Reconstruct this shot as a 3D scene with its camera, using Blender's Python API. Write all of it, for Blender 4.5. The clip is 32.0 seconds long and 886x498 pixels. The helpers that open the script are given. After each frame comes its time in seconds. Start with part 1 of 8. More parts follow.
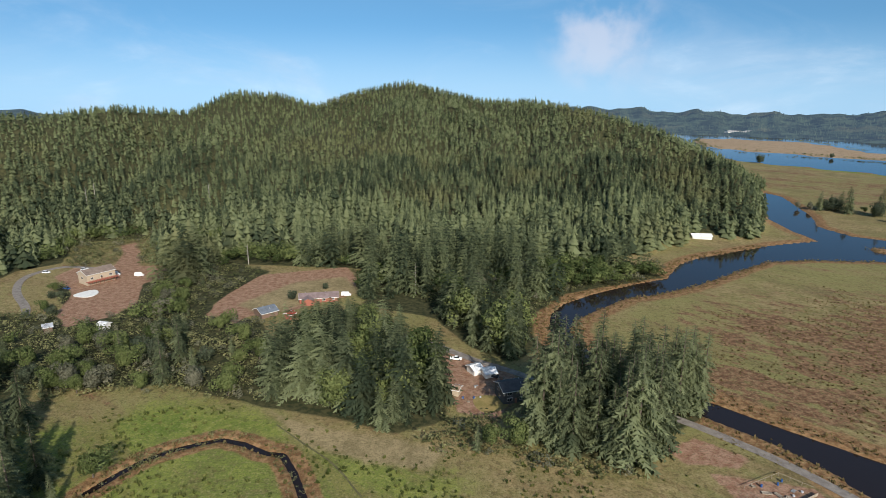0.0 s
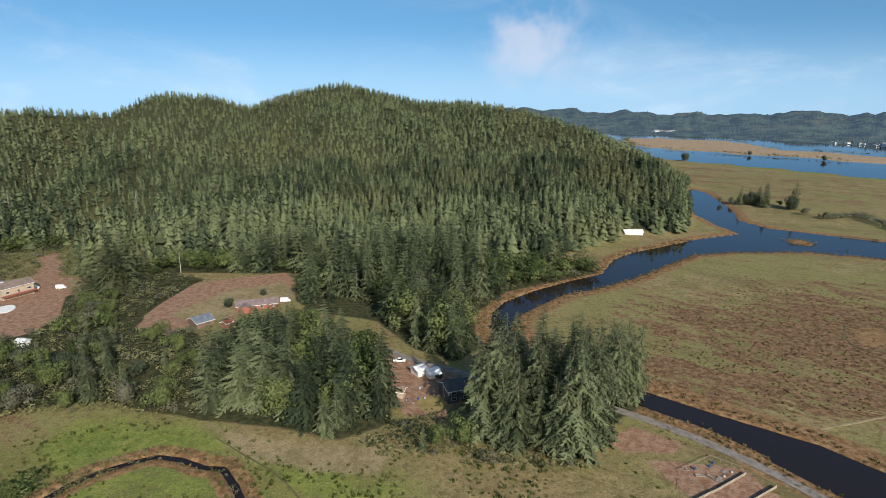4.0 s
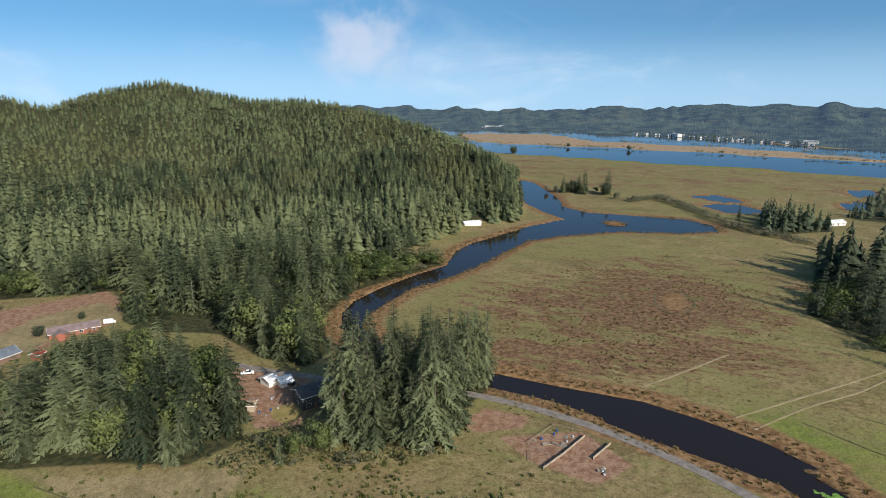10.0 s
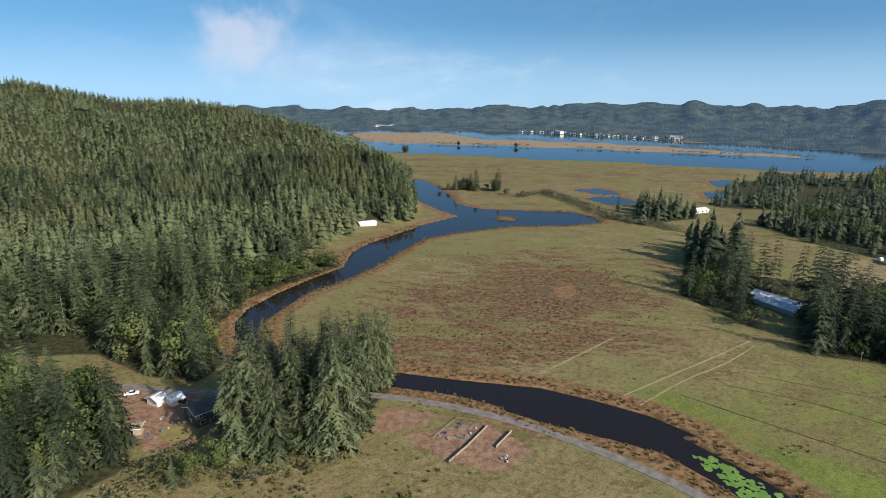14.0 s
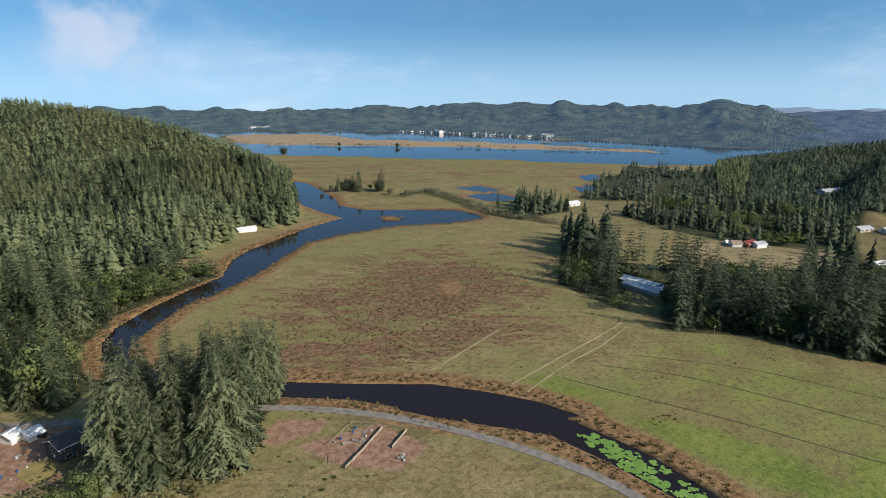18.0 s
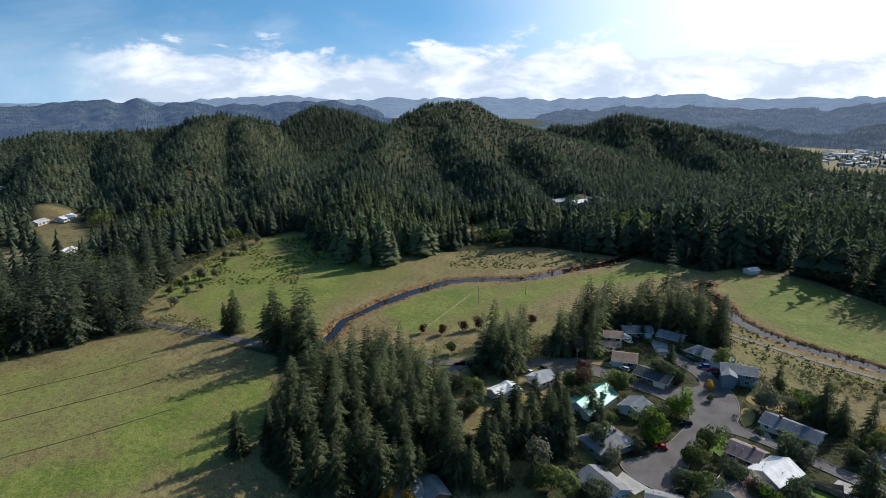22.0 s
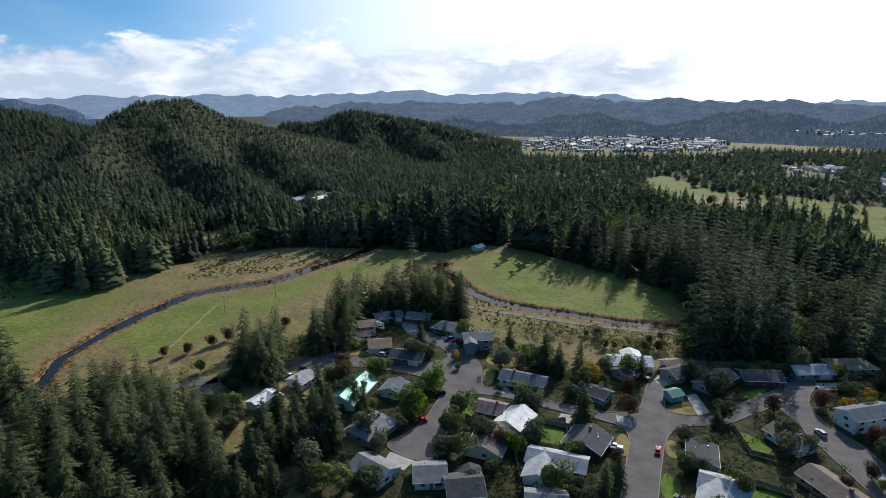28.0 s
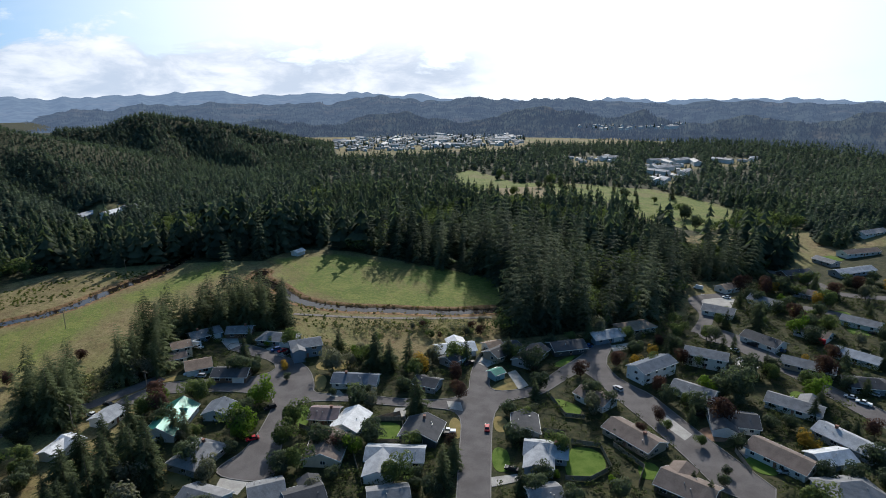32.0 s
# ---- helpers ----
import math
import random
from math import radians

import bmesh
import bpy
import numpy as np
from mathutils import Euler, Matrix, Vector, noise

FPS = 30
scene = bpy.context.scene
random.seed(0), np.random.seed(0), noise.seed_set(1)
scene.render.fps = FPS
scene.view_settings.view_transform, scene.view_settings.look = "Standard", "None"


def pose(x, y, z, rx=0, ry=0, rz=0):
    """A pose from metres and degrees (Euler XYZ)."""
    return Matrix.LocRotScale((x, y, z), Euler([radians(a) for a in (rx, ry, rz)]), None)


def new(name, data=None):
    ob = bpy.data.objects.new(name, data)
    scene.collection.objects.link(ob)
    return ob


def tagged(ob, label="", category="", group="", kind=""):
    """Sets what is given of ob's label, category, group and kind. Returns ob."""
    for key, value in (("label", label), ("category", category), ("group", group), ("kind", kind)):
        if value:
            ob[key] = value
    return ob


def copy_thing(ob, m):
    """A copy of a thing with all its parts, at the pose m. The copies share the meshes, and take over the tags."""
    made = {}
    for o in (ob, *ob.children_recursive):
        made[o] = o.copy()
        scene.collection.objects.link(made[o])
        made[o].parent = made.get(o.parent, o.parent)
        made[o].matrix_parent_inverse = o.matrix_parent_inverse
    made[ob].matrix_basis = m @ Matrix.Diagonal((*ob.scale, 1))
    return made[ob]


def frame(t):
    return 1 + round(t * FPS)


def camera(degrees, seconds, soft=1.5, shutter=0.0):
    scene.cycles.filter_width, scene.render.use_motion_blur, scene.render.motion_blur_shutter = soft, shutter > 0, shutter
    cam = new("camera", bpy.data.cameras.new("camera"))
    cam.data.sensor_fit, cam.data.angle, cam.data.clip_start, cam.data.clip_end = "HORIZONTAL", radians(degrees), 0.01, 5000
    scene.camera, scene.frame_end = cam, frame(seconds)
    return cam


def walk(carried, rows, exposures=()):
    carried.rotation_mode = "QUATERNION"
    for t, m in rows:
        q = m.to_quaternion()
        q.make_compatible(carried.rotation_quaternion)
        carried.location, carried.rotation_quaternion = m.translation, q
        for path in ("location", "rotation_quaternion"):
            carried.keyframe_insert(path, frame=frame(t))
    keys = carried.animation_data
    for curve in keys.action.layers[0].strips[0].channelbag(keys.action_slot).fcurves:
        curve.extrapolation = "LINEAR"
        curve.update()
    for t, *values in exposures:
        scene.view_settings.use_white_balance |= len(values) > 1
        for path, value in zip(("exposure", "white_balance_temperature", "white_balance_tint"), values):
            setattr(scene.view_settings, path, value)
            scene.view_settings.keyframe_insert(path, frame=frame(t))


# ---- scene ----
EYE_Z = 118.0
cam = camera(73.3, 32.0, soft=0.6)
# seconds, yaw, pitch, roll of a drone that hovers and turns
PATH = [
    (0.0, 0.00, -14.90, -0.26),
    (0.5, -0.58, -14.88, -0.22),
    (1.0, -1.17, -14.84, -0.21),
    (1.5, -1.77, -14.80, -0.20),
    (2.0, -2.39, -14.80, -0.15),
    (2.5, -3.06, -14.76, -0.17),
    (3.0, -3.90, -14.75, -0.18),
    (3.5, -4.84, -14.75, -0.19),
    (5.5, -9.72, -14.73, -0.21),
    (6.0, -11.01, -14.73, -0.16),
    (6.5, -12.27, -14.74, -0.16),
    (7.0, -13.56, -14.76, -0.16),
    (7.5, -14.83, -14.77, -0.17),
    (8.0, -16.12, -14.77, -0.17),
    (8.5, -17.39, -14.80, -0.14),
    (9.0, -18.67, -14.84, -0.11),
    (9.5, -19.93, -14.87, -0.12),
    (10.0, -21.24, -14.92, -0.06),
    (10.5, -22.52, -14.95, -0.05),
    (11.0, -23.77, -14.95, -0.09),
    (11.5, -25.06, -14.95, -0.08),
    (12.0, -26.36, -14.98, -0.08),
    (12.5, -27.66, -14.98, 0.01),
    (13.0, -28.93, -14.98, -0.05),
    (13.5, -30.24, -14.97, -0.03),
    (14.0, -31.51, -14.97, -0.08),
    (14.5, -32.80, -14.95, -0.08),
    (16.5, -38.01, -14.95, -0.06),
    (17.0, -39.49, -14.95, -0.12),
    (17.5, -41.13, -14.95, -0.14),
    (18.0, -42.78, -14.93, -0.14),
    (18.5, -44.49, -14.94, -0.22),
    (19.0, -46.28, -14.94, -0.23),
    (19.5, -48.04, -14.96, -0.24),
    (20.0, -49.83, -14.96, -0.28),
    (20.2, -50.55, -14.97, -0.28),
    (20.3, -53.40, -15.00, -0.28),
    (20.4, -57.20, -15.03, -0.27),
    (20.5, -60.97, -15.04, -0.27),
    (21.0, -79.01, -15.03, -0.22),
    (21.5, -97.94, -15.00, -0.43),
    (21.8, -109.00, -15.05, -0.35),
    (21.9, -112.30, -15.06, -0.32),
    (22.0, -113.37, -15.07, -0.31),
    (22.5, -115.36, -15.09, -0.30),
    (23.0, -117.34, -15.12, -0.28),
    (23.5, -119.32, -15.14, -0.26),
    (24.0, -121.33, -15.17, -0.27),
    (24.5, -123.33, -15.18, -0.22),
    (26.5, -131.73, -15.22, -0.22),
    (27.0, -133.93, -15.23, -0.24),
    (27.5, -136.11, -15.23, -0.29),
    (28.0, -138.31, -15.24, -0.29),
    (28.5, -140.52, -15.21, -0.28),
    (29.0, -142.70, -15.18, -0.30),
    (29.5, -144.97, -15.13, -0.28),
    (30.0, -147.22, -15.12, -0.22),
    (30.5, -149.47, -15.12, -0.20),
    (31.0, -151.70, -15.14, -0.24),
    (31.5, -153.99, -15.15, -0.16),
    (32.0, -156.03, -15.16, -0.12),
]
walk(cam, [(t, pose(0, 0, EYE_Z, 90 + p, r, y)) for t, y, p, r in PATH],
     exposures=[(0.0, 0.17, 6550, 10), (20.0, 0.19, 6550, 10), (22.0, 0.05, 6250, 10), (32.0, -0.08, 6200, 10)])

# ---- daylight ----
SUN_AZ, SUN_EL = 163.0, 29.0
sun_dir = Vector((math.sin(radians(SUN_AZ)) * math.cos(radians(SUN_EL)),
                  math.cos(radians(SUN_AZ)) * math.cos(radians(SUN_EL)), math.sin(radians(SUN_EL))))
sun = new("sun", bpy.data.lights.new("sun", "SUN"))
sun.data.energy, sun.data.angle, sun.data.color = 5.0, radians(0.5), (1.0, 0.94, 0.84)
sun.rotation_mode = "QUATERNION"
sun.rotation_quaternion = sun_dir.to_track_quat("Z", "Y")


def math_node(tree, op, a, b=None, clamp=False):
    n = tree.nodes.new("ShaderNodeMath")
    n.operation, n.use_clamp = op, clamp
    for i, v in enumerate((a, b)):
        if v is None:
            continue
        if isinstance(v, (int, float)):
            n.inputs[i].default_value = v
        else:
            tree.links.new(v, n.inputs[i])
    return n.outputs[0]


def ramp(tree, value, lo, hi):
    n = tree.nodes.new("ShaderNodeMapRange")
    n.interpolation_type = "SMOOTHSTEP"
    n.inputs["From Min"].default_value, n.inputs["From Max"].default_value = lo, hi
    tree.links.new(value, n.inputs["Value"])
    return n.outputs["Result"]


def mixed(tree, fac, a, b, blend="MIX"):
    n = tree.nodes.new("ShaderNodeMix")
    n.data_type, n.blend_type = "RGBA", blend
    for v, s in ((fac, n.inputs[0]), (a, n.inputs[6]), (b, n.inputs[7])):
        if isinstance(v, (int, float)):
            s.default_value = v
        elif isinstance(v, tuple):
            s.default_value = (*v, 1)
        else:
            tree.links.new(v, s)
    return n.outputs[2]


def noise_tex(tree, vec, scale, detail=4, rough=0.55, distort=0.0):
    n = tree.nodes.new("ShaderNodeTexNoise")
    n.inputs["Scale"].default_value, n.inputs["Detail"].default_value = scale, detail
    n.inputs["Roughness"].default_value, n.inputs["Distortion"].default_value = rough, distort
    if vec is not None:
        tree.links.new(vec, n.inputs["Vector"])
    return n.outputs["Fac"]


def heading(az, el):
    a, e = radians(az), radians(el)
    return (math.sin(a) * math.cos(e), math.cos(a) * math.cos(e), math.sin(e))


world = bpy.data.worlds.new("sky")
scene.world = world
world.use_nodes = True
wt = world.node_tree
bg = wt.nodes["Background"]
sky = wt.nodes.new("ShaderNodeTexSky")
sky.sky_type, sky.sun_disc = "NISHITA", False
sky.sun_elevation, sky.sun_rotation = radians(SUN_EL), radians(SUN_AZ)
sky.air_density, sky.dust_density, sky.ozone_density, sky.altitude = 1.0, 0.2, 0.6, 100
bg.inputs["Strength"].default_value = 0.12
# clouds: a cumulus bank along the south-eastern skyline, thin veils and one lone puff elsewhere
coord = wt.nodes.new("ShaderNodeTexCoord").outputs["Generated"]
sep = wt.nodes.new("ShaderNodeSeparateXYZ")
wt.links.new(coord, sep.inputs[0])
# the lower sky is as clear and blue as the sky higher up, with a pale veil on the horizon and a white glare under the sun
clear = wt.nodes.new("ShaderNodeCombineXYZ")
wt.links.new(sep.outputs[0], clear.inputs[0])
wt.links.new(sep.outputs[1], clear.inputs[1])
wt.links.new(math_node(wt, "ADD", math_node(wt, "MULTIPLY", math_node(wt, "MAXIMUM", sep.outputs[2], 0.0), 0.9), 0.26), clear.inputs[2])
wt.links.new(clear.outputs[0], sky.inputs["Vector"])
stretch = wt.nodes.new("ShaderNodeMapping")
stretch.inputs["Scale"].default_value = (1, 1, 2.6)
wt.links.new(coord, stretch.inputs["Vector"])


def near_dir(az, el, inner, outer):
    d = wt.nodes.new("ShaderNodeVectorMath")
    d.operation = "DOT_PRODUCT"
    wt.links.new(coord, d.inputs[0])
    d.inputs[1].default_value = heading(az, el)
    return ramp(wt, d.outputs["Value"], math.cos(radians(outer)), math.cos(radians(inner)))


billow = noise_tex(wt, stretch.outputs[0], 9.0, 9, 0.58, 0.3)
veil = noise_tex(wt, stretch.outputs[0], 3.2, 7, 0.6, 0.6)
bank_top = math_node(wt, "SUBTRACT", math_node(wt, "MULTIPLY", billow, 0.20), sep.outputs[2])
bank_az = near_dir(122, 2, 34, 42)
bank = math_node(wt, "MULTIPLY", ramp(wt, math_node(wt, "ADD", bank_top, -0.03), 0.0, 0.03), bank_az, True)
low = math_node(wt, "MULTIPLY", ramp(wt, veil, 0.48, 0.75), ramp(wt, sep.outputs[2], 0.22, 0.02))
soft = noise_tex(wt, coord, 14.0, 6, 0.5)
puff = math_node(wt, "MULTIPLY", math_node(wt, "MAXIMUM", near_dir(14.0, 5.4, 0.4, 6.4), math_node(wt, "MULTIPLY", near_dir(17.0, 1.6, 0.3, 3.6), 0.25)), ramp(wt, soft, 0.34, 0.66))
cloud = math_node(wt, "MAXIMUM", math_node(wt, "MULTIPLY", bank, 0.9), math_node(wt, "MAXIMUM", math_node(wt, "MULTIPLY", low, 0.26), 0.0))
cloud_shade = mixed(wt, ramp(wt, billow, 0.4, 0.7), (5.2, 5.9, 7.0), (9.4, 9.5, 9.7))
air = mixed(wt, math_node(wt, "MULTIPLY", ramp(wt, sep.outputs[2], 0.11, -0.02), 0.55), mixed(wt, 1.0, sky.outputs[0], (0.65, 1.06, 1.20), "MULTIPLY"), (4.3, 6.0, 7.4))
air = mixed(wt, math_node(wt, "MULTIPLY", near_dir(SUN_AZ, 16, 4, 52), 0.9), air, (11.4, 11.5, 11.6))
air = mixed(wt, math_node(wt, "MULTIPLY", puff, 0.6), air, (5.6, 5.8, 6.7))
wt.links.new(mixed(wt, cloud, air, cloud_shade), bg.inputs["Color"])


# ---- materials ----
def material(name, rough=0.9, metal=0.0):
    m = bpy.data.materials.new(name)
    m.use_nodes = True
    b = m.node_tree.nodes["Principled BSDF"]
    b.inputs["Roughness"].default_value, b.inputs["Metallic"].default_value = rough, metal
    return m, m.node_tree, b


def bump(tree, bsdf, height, strength, dist):
    n = tree.nodes.new("ShaderNodeBump")
    n.inputs["Strength"].default_value, n.inputs["Distance"].default_value = strength, dist
    tree.links.new(height, n.inputs["Height"])
    tree.links.new(n.outputs[0], bsdf.inputs["Normal"])


def speckled(name, a, b, scale=1.0, rough=0.85, metal=0.0, fine=12.0, relief=0.0, spread=0.0, spec=0.5):
    """Two tones mixed by coarse and fine noise, in metres, with an optional spread from piece to piece."""
    m, t, p = material(name, rough, metal)
    p.inputs["Specular IOR Level"].default_value = spec
    c = t.nodes.new("ShaderNodeTexCoord").outputs["Object"]
    n1, n2 = noise_tex(t, c, scale, 5), noise_tex(t, c, fine, 3)
    f = math_node(t, "ADD", math_node(t, "MULTIPLY", n1, 0.6), math_node(t, "MULTIPLY", n2, 0.4))
    col = mixed(t, ramp(t, f, 0.35, 0.65), a, b)
    if spread:
        o = t.nodes.new("ShaderNodeObjectInfo")
        k = math_node(t, "ADD", math_node(t, "MULTIPLY", o.outputs["Random"], spread), 1 - spread / 2)
        cc = t.nodes.new("ShaderNodeCombineColor")
        for i in range(3):
            t.links.new(k, cc.inputs[i])
        col = mixed(t, 1.0, col, cc.outputs[0], "MULTIPLY")
    t.links.new(col, p.inputs["Base Color"])
    if relief:
        bump(t, p, n2, 0.6, relief)
    return m


def foliage(name, dark, light, autumn=0.0, rough=0.9):
    """Needles or leaves: tone varies from spray to spray, from tree to tree and over the slope."""
    m, t, p = material(name, rough)
    p.inputs["Specular IOR Level"].default_value = 0.06
    g = t.nodes.new("ShaderNodeNewGeometry")
    o = t.nodes.new("ShaderNodeObjectInfo")
    pos = g.outputs["Position"]
    big = noise_tex(t, pos, 0.014, 4, 0.65)
    mid = noise_tex(t, pos, 0.16, 2)
    f = math_node(t, "ADD", math_node(t, "MULTIPLY", g.outputs["Random Per Island"], 0.30),
                  math_node(t, "ADD", math_node(t, "MULTIPLY", big, 0.75), math_node(t, "MULTIPLY", mid, 0.35)))
    f = math_node(t, "ADD", f, math_node(t, "MULTIPLY", o.outputs["Random"], 0.2))
    tone = t.nodes.new("ShaderNodeAttribute")
    tone.attribute_name = "tone"
    f = math_node(t, "ADD", f, math_node(t, "MULTIPLY", tone.outputs["Fac"], 0.26))
    col = mixed(t, ramp(t, f, 0.45, 1.15), dark, light)
    if autumn:
        brown = math_node(t, "MULTIPLY", ramp(t, noise_tex(t, pos, 0.009, 4, 0.65), 0.52, 0.68), autumn * 8)
        col = mixed(t, brown, col, (light[0] * 1.15, light[1] * 0.92, light[2] * 0.8))
    t.links.new(col, p.inputs["Base Color"])
    # thin sprays let some of the light through
    thru = t.nodes.new("ShaderNodeBsdfTranslucent")
    t.links.new(mixed(t, 1.0, col, (1.25, 1.45, 0.9), "MULTIPLY"), thru.inputs["Color"])
    both = t.nodes.new("ShaderNodeMixShader")
    both.inputs[0].default_value = 0.34
    t.links.new(p.outputs[0], both.inputs[1])
    t.links.new(thru.outputs[0], both.inputs[2])
    t.links.new(both.outputs[0], t.nodes["Material Output"].inputs["Surface"])
    return m


# near conifers twice: back-lit darkness, then front-lit paleness put into the colour
NEEDLE = foliage("back_lit_needles", (0.030, 0.042, 0.023), (0.120, 0.138, 0.070))
NEEDLE_FRONT_LIT = foliage("front_lit_needles", (0.032, 0.044, 0.026), (0.215, 0.240, 0.130))
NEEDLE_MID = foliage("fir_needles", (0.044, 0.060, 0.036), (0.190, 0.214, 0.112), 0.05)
# fir needles again, darkened for the shadow side of the eastern woods
NEEDLE_SHADED = foliage("shaded_fir_needles", (0.037, 0.050, 0.035), (0.118, 0.138, 0.086))
# and once more, dimmed for side and back light, blued for haze
NEEDLE_SLOPE_HAZED = foliage("hazed_slope_needles", (0.048, 0.065, 0.050), (0.156, 0.184, 0.118))
# distant firs paler and bluer, air haze put into the needle colour
NEEDLE_FAR = foliage("hazed_far_needles", (0.050, 0.066, 0.052), (0.120, 0.138, 0.098))
LEAF = foliage("alder_leaves", (0.055, 0.078, 0.028), (0.180, 0.208, 0.080))
LEAF_GREY = foliage("willow_leaves", (0.08, 0.085, 0.06), (0.22, 0.21, 0.15))
LEAF_RED = foliage("plum_leaves", (0.045, 0.024, 0.022), (0.125, 0.066, 0.056))
LEAF_GOLD = foliage("autumn_leaves", (0.20, 0.12, 0.02), (0.42, 0.26, 0.05))
LEAF_LIME = foliage("lime_leaves", (0.07, 0.12, 0.015), (0.19, 0.27, 0.04))
BARK = speckled("bark", (0.06, 0.045, 0.035), (0.16, 0.13, 0.10), 2.0, 0.95)
SNAG = speckled("bleached_wood", (0.25, 0.23, 0.20), (0.42, 0.40, 0.36), 2.0, 0.9)


def ground_material():
    m, t, p = material("ground_cover", 0.95)
    p.inputs["Specular IOR Level"].default_value = 0.15
    pos = t.nodes.new("ShaderNodeNewGeometry").outputs["Position"]
    big, mid, fine, grit = (noise_tex(t, pos, s, d, 0.6) for s, d in ((0.012, 5), (0.06, 5), (0.35, 5), (1.6, 4)))
    a1 = t.nodes.new("ShaderNodeAttribute"); a1.attribute_name = "cover_a"
    a2 = t.nodes.new("ShaderNodeAttribute"); a2.attribute_name = "cover_b"
    s1 = t.nodes.new("ShaderNodeSeparateColor"); t.links.new(a1.outputs["Color"], s1.inputs[0])
    s2 = t.nodes.new("ShaderNodeSeparateColor"); t.links.new(a2.outputs["Color"], s2.inputs[0])
    wob = math_node(t, "ADD", math_node(t, "MULTIPLY", mid, 0.5), math_node(t, "MULTIPLY", fine, 0.5))

    def mask(v, amount=0.5, soft=0.10):
        return ramp(t, math_node(t, "ADD", v, math_node(t, "MULTIPLY", math_node(t, "SUBTRACT", wob, 0.5), amount)), 0.5 - soft, 0.5 + soft)

    # wrack lines and trodden streaks run across the marsh
    combed = t.nodes.new("ShaderNodeMapping")
    combed.vector_type = "TEXTURE"
    combed.inputs["Rotation"].default_value, combed.inputs["Scale"].default_value = (0, 0, -0.75), (17.0, 6.0, 10.0)
    t.links.new(pos, combed.inputs["Vector"])
    streak = noise_tex(t, combed.outputs[0], 1.0, 6, 0.7, 0.5)
    drift = noise_tex(t, combed.outputs[0], 0.17, 6, 0.72, 0.4)
    clump = noise_tex(t, pos, 0.42, 3, 0.6)
    # marsh grass: olive and straw in patches
    col = mixed(t, ramp(t, wob, 0.38, 0.62), (0.158, 0.134, 0.050), (0.310, 0.235, 0.118))
    col = mixed(t, ramp(t, big, 0.42, 0.62), col, (0.205, 0.190, 0.070))
    col = mixed(t, math_node(t, "MULTIPLY", ramp(t, noise_tex(t, pos, 0.028, 5, 0.65, 0.4), 0.50, 0.66), 0.5), col, (0.170, 0.112, 0.060))
    col = mixed(t, math_node(t, "MULTIPLY", ramp(t, streak, 0.53, 0.62), 0.5), col, (0.140, 0.088, 0.044))
    col = mixed(t, math_node(t, "MULTIPLY", ramp(t, streak, 0.46, 0.36), 0.5), col, (0.185, 0.186, 0.066))
    col = mixed(t, math_node(t, "MULTIPLY", ramp(t, drift, 0.52, 0.62), 0.5), col, (0.235, 0.172, 0.084))
    col = mixed(t, math_node(t, "MULTIPLY", ramp(t, drift, 0.46, 0.38), 0.45), col, (0.120, 0.102, 0.042))
    red = mixed(t, ramp(t, fine, 0.40, 0.60), (0.112, 0.054, 0.030), (0.225, 0.132, 0.074))
    red = mixed(t, math_node(t, "MULTIPLY", ramp(t, mid, 0.56, 0.66), 0.7), red, (0.15, 0.145, 0.050))
    col = mixed(t, mask(math_node(t, "ADD", math_node(t, "ADD", s1.outputs[0], math_node(t, "MULTIPLY", math_node(t, "SUBTRACT", drift, 0.51), 2.6)), math_node(t, "MULTIPLY", math_node(t, "SUBTRACT", streak, 0.52), 2.0)), 0.9, 0.10), col, red)
    col = mixed(t, math_node(t, "MULTIPLY", ramp(t, clump, 0.53, 0.62), 0.5), col, (0.085, 0.060, 0.028))
    lush = mixed(t, ramp(t, wob, 0.40, 0.62), (0.104, 0.150, 0.024), (0.205, 0.222, 0.052))
    lush = mixed(t, math_node(t, "MULTIPLY", ramp(t, drift, 0.50, 0.60), 0.6), lush, (0.190, 0.150, 0.060))
    lush = mixed(t, math_node(t, "MULTIPLY", ramp(t, clump, 0.56, 0.66), 0.45), lush, (0.070, 0.080, 0.022))
    col = mixed(t, mask(s1.outputs[1], 1.3, 0.16), col, lush)
    rust = mixed(t, ramp(t, fine, 0.40, 0.62), (0.150, 0.078, 0.036), (0.280, 0.165, 0.082))
    col = mixed(t, mask(s1.outputs[2], 0.9, 0.10), col, rust)
    earth = mixed(t, ramp(t, fine, 0.38, 0.62), (0.225, 0.115, 0.074), (0.335, 0.205, 0.142))
    col = mixed(t, mask(s2.outputs[0], 0.45, 0.06), col, earth)
    straw = mixed(t, ramp(t, wob, 0.40, 0.60), (0.20, 0.155, 0.080), (0.31, 0.240, 0.130))
    col = mixed(t, mask(s2.outputs[1], 0.9, 0.16), col, straw)
    sand = mixed(t, ramp(t, wob, 0.42, 0.58), (0.29, 0.20, 0.125), (0.39, 0.285, 0.19))
    sand = mixed(t, ramp(t, mid, 0.60, 0.68), sand, (0.12, 0.10, 0.05))
    col = mixed(t, mask(a2.outputs["Alpha"], 0.25, 0.10), col, sand)
    col = mixed(t, ramp(t, grit, 0.46, 0.66), col, mixed(t, 0.5, col, (0.05, 0.05, 0.02)))
    col = mixed(t, ramp(t, noise_tex(t, pos, 0.9, 3, 0.6), 0.52, 0.68), col, mixed(t, 0.35, col, (0.34, 0.29, 0.15)))
    # forest floor litter, near black so its colour also carries shade between trees
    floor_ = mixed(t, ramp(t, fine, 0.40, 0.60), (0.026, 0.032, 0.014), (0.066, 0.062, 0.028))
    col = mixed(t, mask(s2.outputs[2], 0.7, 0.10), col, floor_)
    t.links.new(col, p.inputs["Base Color"])
